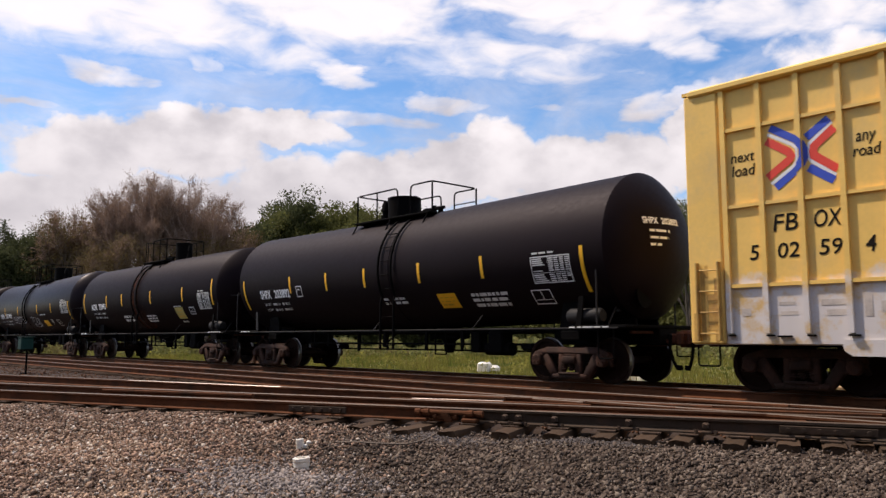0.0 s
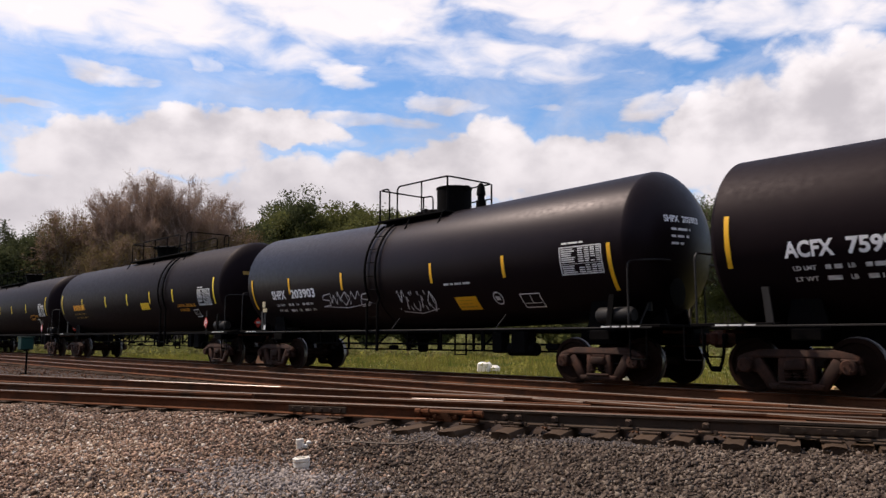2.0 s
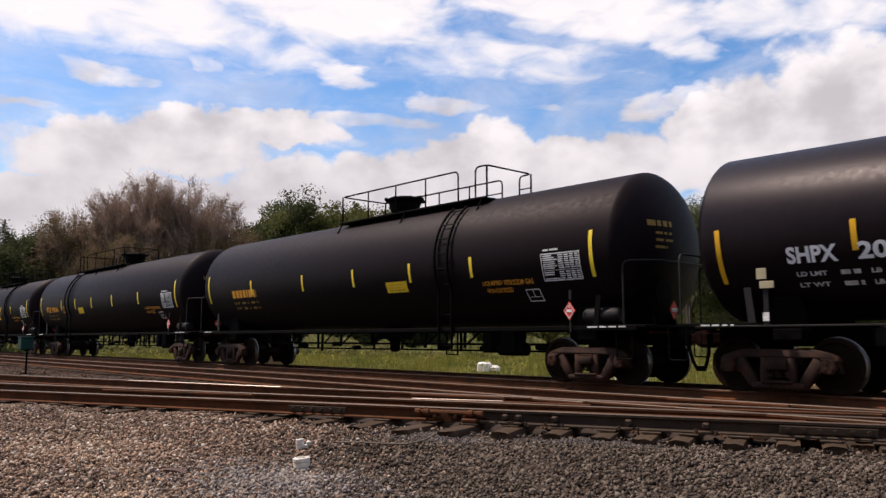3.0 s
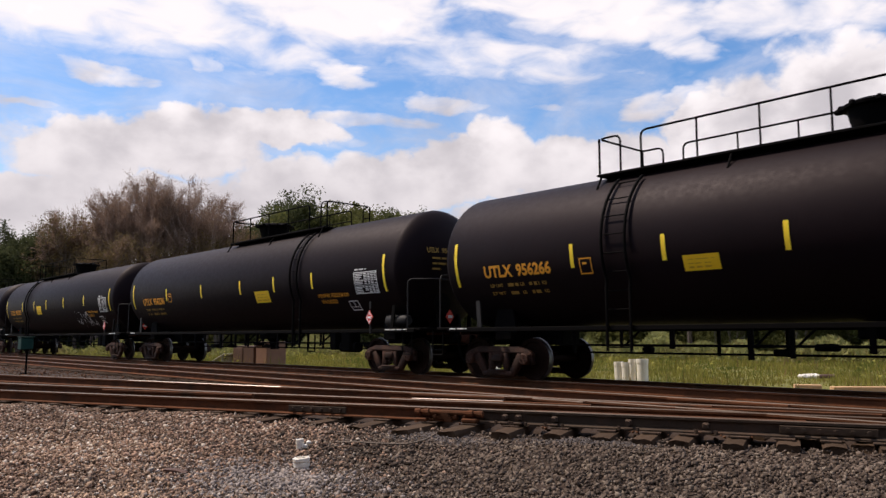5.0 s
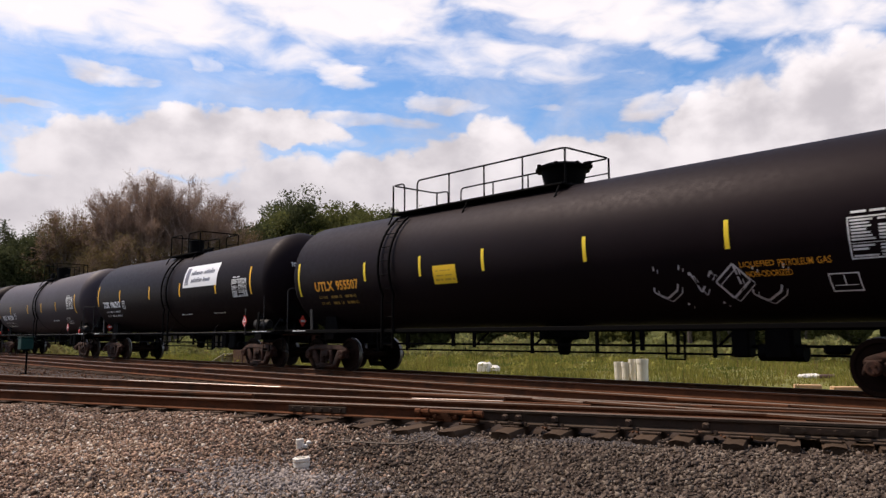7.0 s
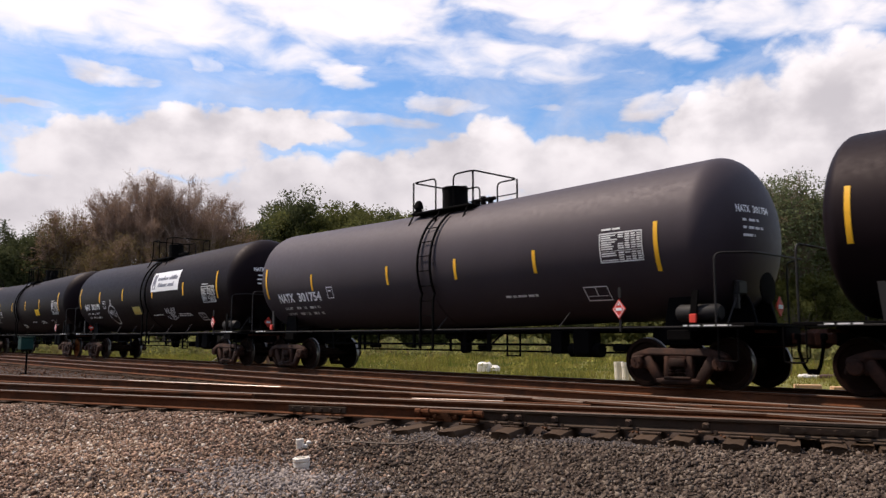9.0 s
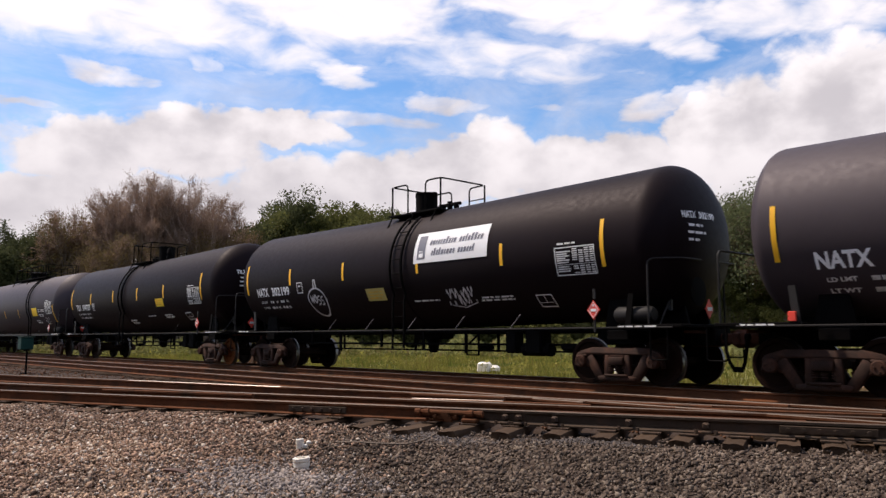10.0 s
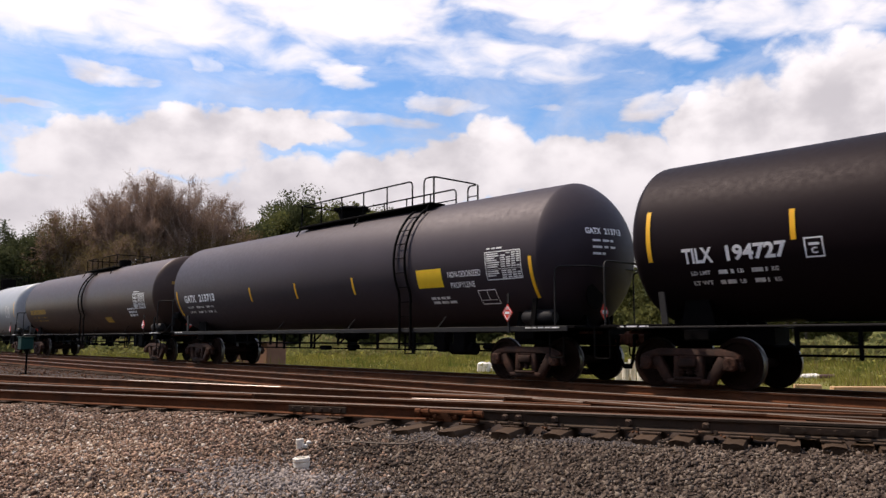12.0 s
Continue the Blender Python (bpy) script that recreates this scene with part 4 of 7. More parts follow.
def add_truck(car, x, orange=False):
    t = new("truck")
    t.parent, t.matrix_local = car, pose(x, 0, RAIL_Z)
    tagged(t, "rusty brown four-wheel truck")
    for y in (-0.985, 0.985):
        part("side_frame", SIDEFRAME, None, t, m=pose(0, y, 0))
        part("spring_nest", SPRINGS, None, t, m=pose(0, y, 0))
    part("bolster", BOLSTER, None, t)
    for k in (-1, 1):
        part("brake_beam", BEAM, None, t, m=pose(k * 0.36, 0, 0))
        w = part("wheelset", ORANGE_WHEELSET if orange and k > 0 else WHEELSET, None, t, "orange rusted wheelset" if orange and k > 0 else "dark steel wheelset with bright treads", m=pose(k * AXLE, 0, WHEEL_R))
        SPINNING.append((w, k * AXLE))


def coupler_shape(x, d):
    s = Shape().box((x - d * 0.5, 0, 0.86), (0.9, 0.17, 0.2), bevel=0.03)
    s.box((x - d * 0.06, 0.05, 0.86), (0.3, 0.3, 0.34), bevel=0.07)
    s.box((x - d * 0.08, -0.14, 0.86), (0.16, 0.12, 0.27), bevel=0.04)
    s.box((x - d * 0.72, 0, 0.88), (0.56, 0.4, 0.34), bevel=0.03)
    s.box((x - d * 0.6, -0.1, 0.99), (0.06, 1.9, 0.06), bevel=0.01)
    return s


def air_hose(x, d):
    """A slack hose that hangs from the sill and rises to the joint."""
    pts = [(x - d * 0.2, -0.3, 0.86), (x - d * 0.2, -0.32, 0.66), (x - d * 0.15, -0.3, 0.44), (x - d * 0.07, -0.27, 0.27), (x - d * 0.01, -0.25, 0.28)]
    return Shape().tube(pts, 0.034).box((x - d * 0.03, -0.25, 0.3), (0.12, 0.07, 0.1), bevel=0.02).box((x - d * 0.22, -0.3, 0.9), (0.1, 0.1, 0.12), bevel=0.02)



CARS = []
# strokes of sprayed letters, across and up
SPRAYED = (((0.0, 0.9), (0.1, 0.1), (0.35, 0.75), (0.55, 0.0), (0.75, 1.0), (0.95, 0.2)), ((0.8, 0.95), (0.2, 0.85), (0.1, 0.55), (0.75, 0.45), (0.8, 0.1), (0.05, 0.0)),
           ((0.1, 1.0), (0.05, 0.2), (0.4, 0.0), (0.75, 0.25), (0.85, 1.0)), ((0.5, 1.0), (0.05, 0.5), (0.45, 0.0), (0.95, 0.5), (0.5, 1.0), (0.7, 0.4)), ((0.0, 0.0), (0.2, 1.0), (0.5, 0.35), (0.8, 1.0), (1.0, 0.0)))


def rise(x, x0, x1, bend):
    """How far a shell that drains to the middle has risen at x."""
    return bend * min(1.0, x / x1) if x > 0 else 0.5 * bend * min(1.0, x / x0)


def tank_skin(c, r, mid, off=0.009, bend=0.0, x0=-7.0, x1=7.0):
    def skin(s, z):
        h = z - c - rise(s - mid, x0, x1, bend)
        return (s - mid, -math.sqrt(max(0.05, (r + off) ** 2 - h * h)), z)
    return skin


def rounded(path, k=0.12, n=3):
    """A path with its inner corners rounded."""
    out = [Vector(path[0])]
    for a, b, c in zip(path, path[1:], path[2:]):
        a, b, c = Vector(a), Vector(b), Vector(c)
        p, q = b + (a - b).normalized() * k, b + (c - b).normalized() * k
        out += [p * (1 - t) ** 2 + b * 2 * t * (1 - t) + q * t * t for t in (i / n for i in range(n + 1))]
    return out + [Vector(path[-1])]


def tank_car(spec):
    """One tank car; all places along the train are given as s, metres ahead of a mark on the train."""
    g = spec.get
    rear, front, rs, fs = g("rear"), g("front"), g("rs"), g("fs")
    r, c = g("r", 1.53), g("c", 2.65)
    mid = (rear + front) / 2
    rng = random.Random(int(rear * 10) + 999)
    bend = g("bend", 0.0)       # shells that drain to the middle rise a little towards both ends
    car = thing("tank_car", g("label"), "tank car", group="train of tank cars")
    CARS.append((car, mid))
    x0, x1 = rs - mid - 0.22, fs - mid + 0.22 + g("nose", 0.0)
    skin = tank_skin(c, r, mid, bend=bend, x0=x0, x1=x1)
    depth = g("depth", 0.62)
    bulge = g("bulge", depth)
    n, edge = 14, g("edge", 2.0)     # 2 gives an ellipsoidal head, less a tighter knuckle
    dish = lambda q: (1 - q * q) ** (1 / edge)
    rim = [math.sin(math.pi / 2 * i / n) for i in range(n + 1)]
    prof = [(x0 - depth * dish(q), r * q) for q in rim]
    prof += [(0.0, r)] if bend else []
    prof += [(x1 + bulge * dish(q), r * q) for q in reversed(rim)]
    prof[0], prof[-1] = (prof[0][0], 0.0), (prof[-1][0], 0.0)
    shell = Shape().lathe(prof, "x", 72, at=(0, 0, c))
    if bend:
        shell.v = [(x, y, z + rise(x, x0, x1, bend)) for x, y, z in shell.v]
    part("tank", shell, g("paint"), car, "", 24)
    for k in g("bands", ()):
        b = Shape()
        k0 = k - mid
        bw = 0.1
        b.lathe([(k0 - bw, r + 0.004), (k0 - bw + 0.01, r + 0.016), (k0 + bw - 0.01, r + 0.016), (k0 + bw, r + 0.004)], "x", 72, at=(0, 0, c))
        part("tank_band", b, g("paint"), car)
    if g("smear", None):
        k = g("smear")
        s = Shape()
        patch(s, k - 0.75, k + 1.35, 1.3, 3.95, tank_skin(c, r, mid, 0.006), 0, 6, 36)
        part("rust_smear", s, rust_smear("rust_smear", k - mid), car, "rust run down from the platform")
    # underframe: stub sills, end platforms, side sill
    for d, end in ((-1, rear - mid), (1, front - mid)):
        e = end - d * 0.42
        ub = Shape().box((e - d * 1.35, 0, 0.9), (2.7, 0.62, 0.34), bevel=0.02)
        ub.box((end - d * 2.05, 0, 0.93), (0.5, 2.2, 0.2), bevel=0.02)
        for y in (-1, 1):
            ub.prism([(end - d * 2.4, 1.0), (end - d * 1.7, 1.0), (end - d * 1.85, c - r * 0.62), (end - d * 2.25, c - r * 0.62)], y * 1.0 - 0.03, y * 1.0 + 0.03)
        part("stub_sill", ub, FITTING, car)
        inner = end - d * 1.66
        outer = e if d > 0 else end + 0.2
        part("end_platform", Shape().box(((inner + outer) / 2, 0, 1.1), (abs(inner - outer), 2.9, 0.06), bevel=0.01), FITTING, car)
        # braces between the sill and the lower half of the head
        for y in (-0.42, 0.36):
            reach = end - d * (0.85 if d > 0 else 1.15)
            hb = Shape().prism([(end - d * 2.3, 1.0), (reach, 1.0), (reach - d * 0.12, 1.5), (reach - d * 0.4, 1.95), (end - d * 2.2, 1.9)], y, y + 0.06)
            part("head_brace", hb, FITTING, car)
        part("coupler", coupler_shape(end, d), COUPLER, car, "rusty knuckle coupler")
        part("air_hose", air_hose(end, d), FITTING, car)
        s = Shape()
        lip = lambda q, z: (q, -1.485, z)
        bars(s, e - d * 1.35 if d > 0 else e + 0.25, e - 0.3 if d > 0 else e + 1.0, 1.078, 1.115, 1, lip, rng, fill=0.75)
        tagged(part("sill_stencil", s, FADED, car, "worn white sill stencil"), kind="stuff")
        # steps below the platform, a crossing rail over it
        foot = end - 1.1 if d > 0 else end + 0.04
        for y in (-1.42, 1.42):
            st = Shape().tube(rounded([(foot, y, 1.08), (foot, y, 0.48), (foot + 0.36, y, 0.48), (foot + 0.36, y, 1.08)], 0.05), 0.016)
            part("step", st, FITTING, car)
        at, top, bow = (end - g("rail_at", 1.12), 2.36, g("rail_bow", 0.5)) if d > 0 else (end + 0.3, 2.39, 0.0)
        part("crossing_rail", Shape().tube(rounded([(at, -1.42, 1.1), (at, -1.42, top), (at + bow, -1.0, top), (at + bow, 1.0, top), (at, 1.42, top), (at, 1.42, 1.1)], 0.14), 0.021), SILL, car, "grey tubular crossing rail")
        if d > 0 and not g("bowl"):
            br = Shape().box((at + 0.05, -0.62, 1.78), (0.12, 0.34, 0.26), bevel=0.03)
            br.prism([(at, 1.66), (at + 0.1, 1.66), (at + 0.1, 1.4), (at + 0.03, 1.4)], -0.8, -0.74)
            part("brake_bracket", br, SILL, car)
            part("brake_lever", Shape().rod((at + 0.05, -1.12, 1.14), (at + 0.06, -0.78, 1.6), 0.018, 8), SILL, car)
        # sloping saddle strap between platform and tank
        for y in (-1, 1):
            sp = Shape()
            sp.add([(e - d * 1.25, y * 1.4, 1.1), (e - d * 1.12, y * 1.4, 1.1), (e - d * 1.05, y * 1.38, 1.72), (e - d * 1.17, y * 1.38, 1.72),
                    (e - d * 1.25, y * 1.36, 1.1), (e - d * 1.12, y * 1.36, 1.1), (e - d * 1.05, y * 1.34, 1.72), (e - d * 1.17, y * 1.34, 1.72)],
                   [(0, 1, 2, 3), (4, 7, 6, 5), (0, 4, 5, 1), (1, 5, 6, 2), (2, 6, 7, 3), (3, 7, 4, 0)])
            part("saddle_strap", sp, FITTING if d > 0 else SILL, car)
        add_truck(car, end - d * (1.83 if d < 0 else 2.12), g("orange", False) and d > 0)
        if g("red_tips", False):
            part("reflector", Shape().box((end - d * 1.55, -1.44, 1.22), (0.13, 0.05, 0.16), bevel=0.01), RED, car, "red reflector at the foot of a strap")
    if g("card_holder", None):
        x = g("card_holder") - mid
        ch = part("card_holder", Shape().box((x, -1.46, 1.38), (0.09, 0.03, 0.6), bevel=0.006), SILL, car, "grey card holder post")
        part("card", Shape().box((x - 0.05, -1.49, 1.93), (0.17, 0.02, 0.18), bevel=0.004), TAN_CARD, ch, "weathered cream card")
        part("card", Shape().box((x + 0.04, -1.5, 1.745), (0.24, 0.02, 0.12), bevel=0.004), TAN_CARD, ch, "weathered cream card")
        part("label", Shape().box((x, -1.485, 1.22), (0.11, 0.012, 0.14), bevel=0.002), FADED, ch, "small white label")
    zs = 1.07
    for y in (-1.46, 1.46):
        sill = Shape().box(((rear + front) / 2 - mid, y, zs), (front - rear - 1.2, 0.035, g("sill_h", 0.035)), bevel=0.008)
        part("side_sill", sill, SILL if g("sill_lit", True) else FITTING, car, "thin side sill")
    for k in range(int((front - rear - 7) / g("gusset", 3.7))):
        x = front - mid - 4.6 - k * g("gusset", 3.7)
        for y in (-1, 1):
            part("sill_brace", Shape().rod((x, y * 1.44, zs), (x + 0.2, y * 1.3, zs + 0.32), 0.014, 6), BRACE if g("pale_braces", False) else SILL, car)
    # brake rigging and outlet below
    rig = Shape()
    a, b = rear - mid + 3.2, front - mid - 3.2
    rig.rod((a, -0.5, 0.73), (b, -0.5, 0.73), 0.026).rod((a, 0.3, 0.56), (b - 0.6, 0.3, 0.56), 0.022)
    if not g("bowl"):
        rig.box(((a + b) / 2, 0.1, 1.05), (b - a - 0.6, 1.0, 0.14), bevel=0.04)
    x = a + 0.4
    while x < b - 2.4:
        low = rng.uniform(0.48, 0.68)
        rig.box((x, -0.5, (1.05 + low) / 2), (rng.uniform(0.05, 0.11), 0.05, 1.05 - low))
        if rng.random() < 0.45:
            rig.rod((x + 0.1, -0.5, 0.74), (x + 0.34, -0.3, 1.05), 0.025, 6)
        if rng.random() < 0.6:
            rig.box((x + rng.uniform(0.3, 0.6), 0.3, 0.78), (0.06, 0.05, 0.5))
        if rng.random() < 0.4:
            rig.box((x + 0.5, -0.3, rng.uniform(0.58, 0.72)), (rng.uniform(0.2, 0.45), 0.2, 0.13), bevel=0.03)
        x += rng.uniform(0.7, 2.0)
    part("brake_rigging", rig, FITTING, car)
    loop = front - mid - 6.9
    part("valve_guard", Shape().tube([(loop, -0.5, 0.98), (loop, -0.5, 0.47), (loop + 0.4, -0.5, 0.47), (loop + 0.4, -0.5, 0.98)], 0.026), FITTING, car)
    out = Shape().lathe([(1.15, 0.0), (1.15, 0.3), (0.9, 0.28), (0.78, 0.16), (0.55, 0.14), (0.5, 0.1), (0.5, 0.0)], "z", 16, at=(g("outlet", mid) - mid, 0, 0))
    out.box((g("outlet", mid) - mid, 0, 0.95), (1.1, 0.5, 0.2), bevel=0.04)
    part("bottom_outlet", out, FITTING, car)
    vb = Shape().box((front - mid - 4.6, -0.5, 0.78), (0.5, 0.4, 0.56), bevel=0.05).rod((front - mid - 5.0, -0.5, 0.62), (front - mid - 4.2, -0.5, 0.62), 0.15, 14)
    vb.box((front - mid - 5.32, -0.5, 0.78), (0.34, 0.3, 0.5), bevel=0.03).box((front - mid - 3.7, -0.5, 0.68), (0.4, 0.2, 0.16), bevel=0.04)
    part("brake_valve", vb, FITTING, car)
    if g("reservoir", True):
        x = front - mid - 1.55
        rv = Shape().lathe([(x - 0.42, 0.0), (x - 0.42, 0.12), (x - 0.36, 0.16), (x + 0.36, 0.16), (x + 0.42, 0.12), (x + 0.42, 0.0)], "x", 16, at=(0, -1.2, 1.32))
        part("air_reservoir", rv, SILL, car, "grey cylindrical air reservoir")
    part("hand_brake", Shape().lathe([(front - mid - 0.62, 0.0), (front - mid - 0.62, 0.26), (front - mid - 0.58, 0.28), (front - mid - 0.56, 0.0)], "x", 16, at=(0, -0.55, 1.75)), FITTING, car)

    # top platform, railings, manway
    p0, p1 = g("plat")
    p0, p1 = p0 - mid, p1 - mid
    top = c + r
    zt = g("rail_top", 4.97)
    yb = 0.8
    zb = top - 0.08
    deck = Shape()
    for y in (-1, 1):
        deck.box(((p0 + p1) / 2, y * 0.66, zb), (p1 - p0, 0.5, 0.045), bevel=0.006)
        for x in (p0 + 0.1, (p0 + p1) / 2, p1 - 0.1):
            deck.rod((x, y * 0.86, zb), (x, y * 1.05, c + math.sqrt(r * r - 1.05 ** 2)), 0.022, 6)
            deck.rod((x, y * 0.5, zb), (x, y * 0.45, c + math.sqrt(r * r - 0.45 ** 2)), 0.022, 6)
    part("deck", deck, FITTING, car, "open steel deck")
    q0, q1 = (k - mid for k in g("gate"))
    for a, b in ((p0, q0), (p1, q1)):
        rl = Shape()
        m_ = (zb + zt) / 2 + 0.05
        path = [(b, -yb, zb), (b, -yb, zt), (a, -yb, zt), (a, yb, zt - 0.0), (b, yb, zt), (b, yb, zb)]
        rl.tube(rounded(path, 0.14), 0.022)
        rl.rod((a, -yb, zb), (a, -yb, zt), 0.024).rod((a, yb, zb), (a, yb, zt), 0.024)
        rl.rod((a, yb, m_), (b, yb, m_), 0.016)
        k = int(abs(b - a) / 1.3)
        for i in range(1, k + 1):
            x = a + (b - a) * i / (k + 1)
            rl.rod((x, -yb, zb), (x, -yb, zt), 0.02).rod((x, yb, zb), (x, yb, zt), 0.02)
        part("railing", rl, FITTING, car, "black pipe safety railing")
    dm, dr = g("dome") - mid, g("dome_r", 0.45)
    zd = g("dome_top", 4.84)
    dome = Shape()
    if g("bowl"):
        dome.lathe([(top - 0.05, 0.0), (top - 0.05, dr * 0.7), (top + 0.06, dr * 0.78), (zd - 0.12, dr * 0.93), (zd - 0.11, dr * 1.08), (zd - 0.06, dr * 1.1), (zd - 0.04, dr * 0.98), (zd, dr * 0.85), (zd + 0.02, 0.0)], "z", 28, at=(dm, 0, 0))
        for k in range(8):
            t = math.pi * (k + 0.5) / 4
            dome.box((dm + dr * 1.1 * math.cos(t), dr * 1.1 * math.sin(t), zd - 0.07), (0.09, 0.09, 0.1), bevel=0.02)
        dome.box((dm - dr * 1.2, 0, zd - 0.06), (0.2, 0.12, 0.09), bevel=0.03).box((dm + dr * 1.2, 0, zd - 0.05), (0.22, 0.1, 0.07), bevel=0.02).box((dm, 0, top - 0.02), (dr * 2.0, 0.9, 0.06), bevel=0.01)
    else:
        dome.lathe([(top - 0.1, 0.0), (top - 0.1, dr), (zd - 0.06, dr), (zd - 0.05, dr * 1.04), (zd - 0.01, dr * 1.04), (zd, dr * 0.98), (zd + 0.03, 0.0)], "z", 28, at=(dm, 0, 0))
        dome.box((dm - dr, 0, zd - 0.05), (0.14, 0.2, 0.07)).box((dm + dr, 0, zd - 0.05), (0.12, 0.12, 0.1))
    part("manway_housing", dome, FITTING, car, "black round manway housing")
    for vx, h, rr in g("valves", ()):
        v = Shape().lathe([(top - 0.05, 0.0), (top - 0.05, rr), (top + h * 0.3, rr), (top + h * 0.3, rr * 0.7), (top + h * 0.5, rr * 0.7), (top + h * 0.52, rr * 0.95), (top + h * 0.85, rr * 0.75), (top + h, rr * 0.4), (top + h, 0.0)], "z", 14, at=(vx - mid, -0.2, 0))
        part("relief_valve", v, FITTING, car)
    if g("liquid", None):
        lx = g("liquid") - mid
        lv = Shape()
        for k in range(3):
            lv.rod((lx - 0.25 + 0.25 * k, -0.15, top - 0.05), (lx - 0.25 + 0.25 * k, -0.15, top + 0.18 + 0.05 * (k % 2)), 0.07, 10)
        lv.rod((lx - 0.4, -0.15, top + 0.14), (lx + 0.4, -0.15, top + 0.14), 0.05, 8)
        part("valve_cluster", lv, FITTING, car)
    if g("ladder", None):
        l0, l1 = (k - mid for k in g("ladder"))
        lad = Shape()
        skin2 = tank_skin(c, r, 0, 0.07)
        zs_ = [0.62, 0.85, 1.2] + [c + r * math.sin(t) for t in np.linspace(-0.6, 1.0, 14)]
        for x in (l0, l1):
            pts = [(x, -1.5, z) if z < c - 0.55 * r else skin2(x, z) for z in zs_]
            pts = [Vector((x, min(p[1], -1.42 if p[2] < c else 0), p[2])) for p in map(Vector, pts)]
            lad.tube(pts, 0.032)
        lad = part("ladder", lad, FITTING, car, "black side ladder")
        z = 0.7
        while z < c + 0.82 * r:
            y = -1.5 if z < c else skin2(0, z)[1]
            y = min(skin2(0, z)[1], -1.44) if z < c else y
            part("rung", Shape().rod((l0, y, z), (l1, y, z), 0.013, 6), FITTING, lad)
            z += 0.36

    # reflective stripes, stencils and placards
    tape = g("tape", YELLOW)
    for k in g("ends"):
        s = Shape()
        patch(s, k - 0.045, k + 0.045, g("end_z")[0], g("end_z")[1], skin, 0, 1, 14)
        part("end_stripe", s, tape, car, "long yellow reflective stripe")
    for k in g("stripes", ()):
        s = Shape()
        patch(s, k - 0.045, k + 0.045, g("str_z")[0], g("str_z")[1], skin, 0, 1, 7)
        part("stripe", s, tape, car, "short yellow reflective stripe")
    ink = g("ink", WHITE)
    s = Shape()
    n0, n1, z = g("num")
    w = n1 - n0
    h = 0.27
    if g("words"):
        a, b = g("words")
        cut = n0 + w * g("cut", 0.39)
        text(s, a, n0, cut, z, z + h, skin)
        text(s, b, cut + w * g("gap", 0.1), n1, z, z + h, skin)
    else:
        bars(s, n0, n1, z, z + h, 1, skin, rng, fill=0.9)
    tagged(part("number_lettering", s, ink, car, "stencilled reporting mark and number"), kind="stuff")
    s = Shape()
    for row, wd in enumerate(("LD LMT", "LT WT")):
        zz = z - 0.2 - 0.17 * row
        text(s, wd, n0 + 0.1, n0 + 0.1 + 0.2 * w, zz, zz + 0.07, skin)
        for x in (0.3, 0.62):
            x = n0 + 0.05 + x * w
            bars(s, x, x + 0.17 * w, zz, zz + 0.075, 1, skin, rng, fill=0.9)
            text(s, "LB" if x < n0 + 0.5 * w else "KG", x + 0.19 * w, x + 0.25 * w, zz, zz + 0.07, skin)
    tagged(part("capacity_stencil", s, g("ink2", FADED), car, "small capacity stencil"), kind="stuff")
    if g("class_sq", None):
        k, kz = g("class_sq")
        s = Shape()
        frame_lines(s, k, k + 0.3, kz, kz + 0.32, 0.025, skin)
        if g("class_c"):
            text(s, "C", k + 0.1, k + 0.2, kz + 0.06, kz + 0.16, skin)
        bars(s, k + 0.07, k + 0.26, kz + 0.19, kz + 0.26, 1, skin, rng)
        tagged(part("class_square", s, ink, car), kind="stuff")
    for k0, k1, z0, z1 in g("data", ()):
        s = Shape()
        frame_lines(s, k0, k1, z0, z1, 0.025, skin)
        # a table: a wide column of wording, then narrow columns of dates, two thick rules across
        rows, cols = 12, (0.04, 0.44, 0.6, 0.74, 0.87, 0.985)
        wide, tall = k1 - k0, z1 - z0
        for i in range(rows):
            zz = z0 + 0.035 + (tall - 0.06) * i / rows
            if i == 4:
                patch(s, k0 + 0.03, k1 - 0.03, zz + 0.006, zz + 0.016, skin, 0, 2, 1)
                continue
            for q, (ca, cb) in enumerate(zip(cols, cols[1:])):
                if rng.random() < 0.05:
                    continue
                xa, xb = k0 + ca * wide + 0.008, k0 + cb * wide - 0.012
                xb -= (xb - xa) * rng.uniform(0.0, 0.4 if q == 0 else 0.2)
                patch(s, xa, xb, zz, zz + tall * rng.uniform(0.04, 0.05), skin, 0, 1, 1)
        bars(s, k0 + 0.05, k1 - 0.4, z1 + 0.05, z1 + 0.11, 1, skin, rng)
        tagged(part("test_data_panel", s, FADED, car, "white tank test data stencil"), kind="stuff")
    for k0, k1, z0, z1 in g("squares", ()):
        s = Shape()
        frame_lines(s, k0, k1, z0, z1, 0.02, skin)
        patch(s, (k0 + k1) / 2 - 0.009, (k0 + k1) / 2 + 0.009, z0 + 0.1, z1 - 0.03, skin, 0, 1, 2)
        patch(s, k0 + 0.05, k1 - 0.06, z0 + 0.088, z0 + 0.1, skin, 0, 1, 1)
        part("inspection_square", s, WHITE, car)
    for k0, k1, z0, z1 in g("labels", ()):
        s = Shape()
        patch(s, k0, k1, z0, z1, skin, 0)
        lab = part("hazard_label", s, g("lab_mat", LABEL_YELLOW), car, "yellow emergency label")
        s = Shape()
        skin3 = tank_skin(c, r, mid, 0.01)
        tall = z1 - z0
        for row in range(3):
            bars(s, k0 + 0.08, k1 - 0.05, z0 + tall * (0.16 + 0.26 * row), z0 + tall * (0.28 + 0.25 * row), 1, skin3, rng, fill=0.6 if row else 1.0)
        tagged(part("label_print", s, LABEL_PRINT, lab), kind="stuff")
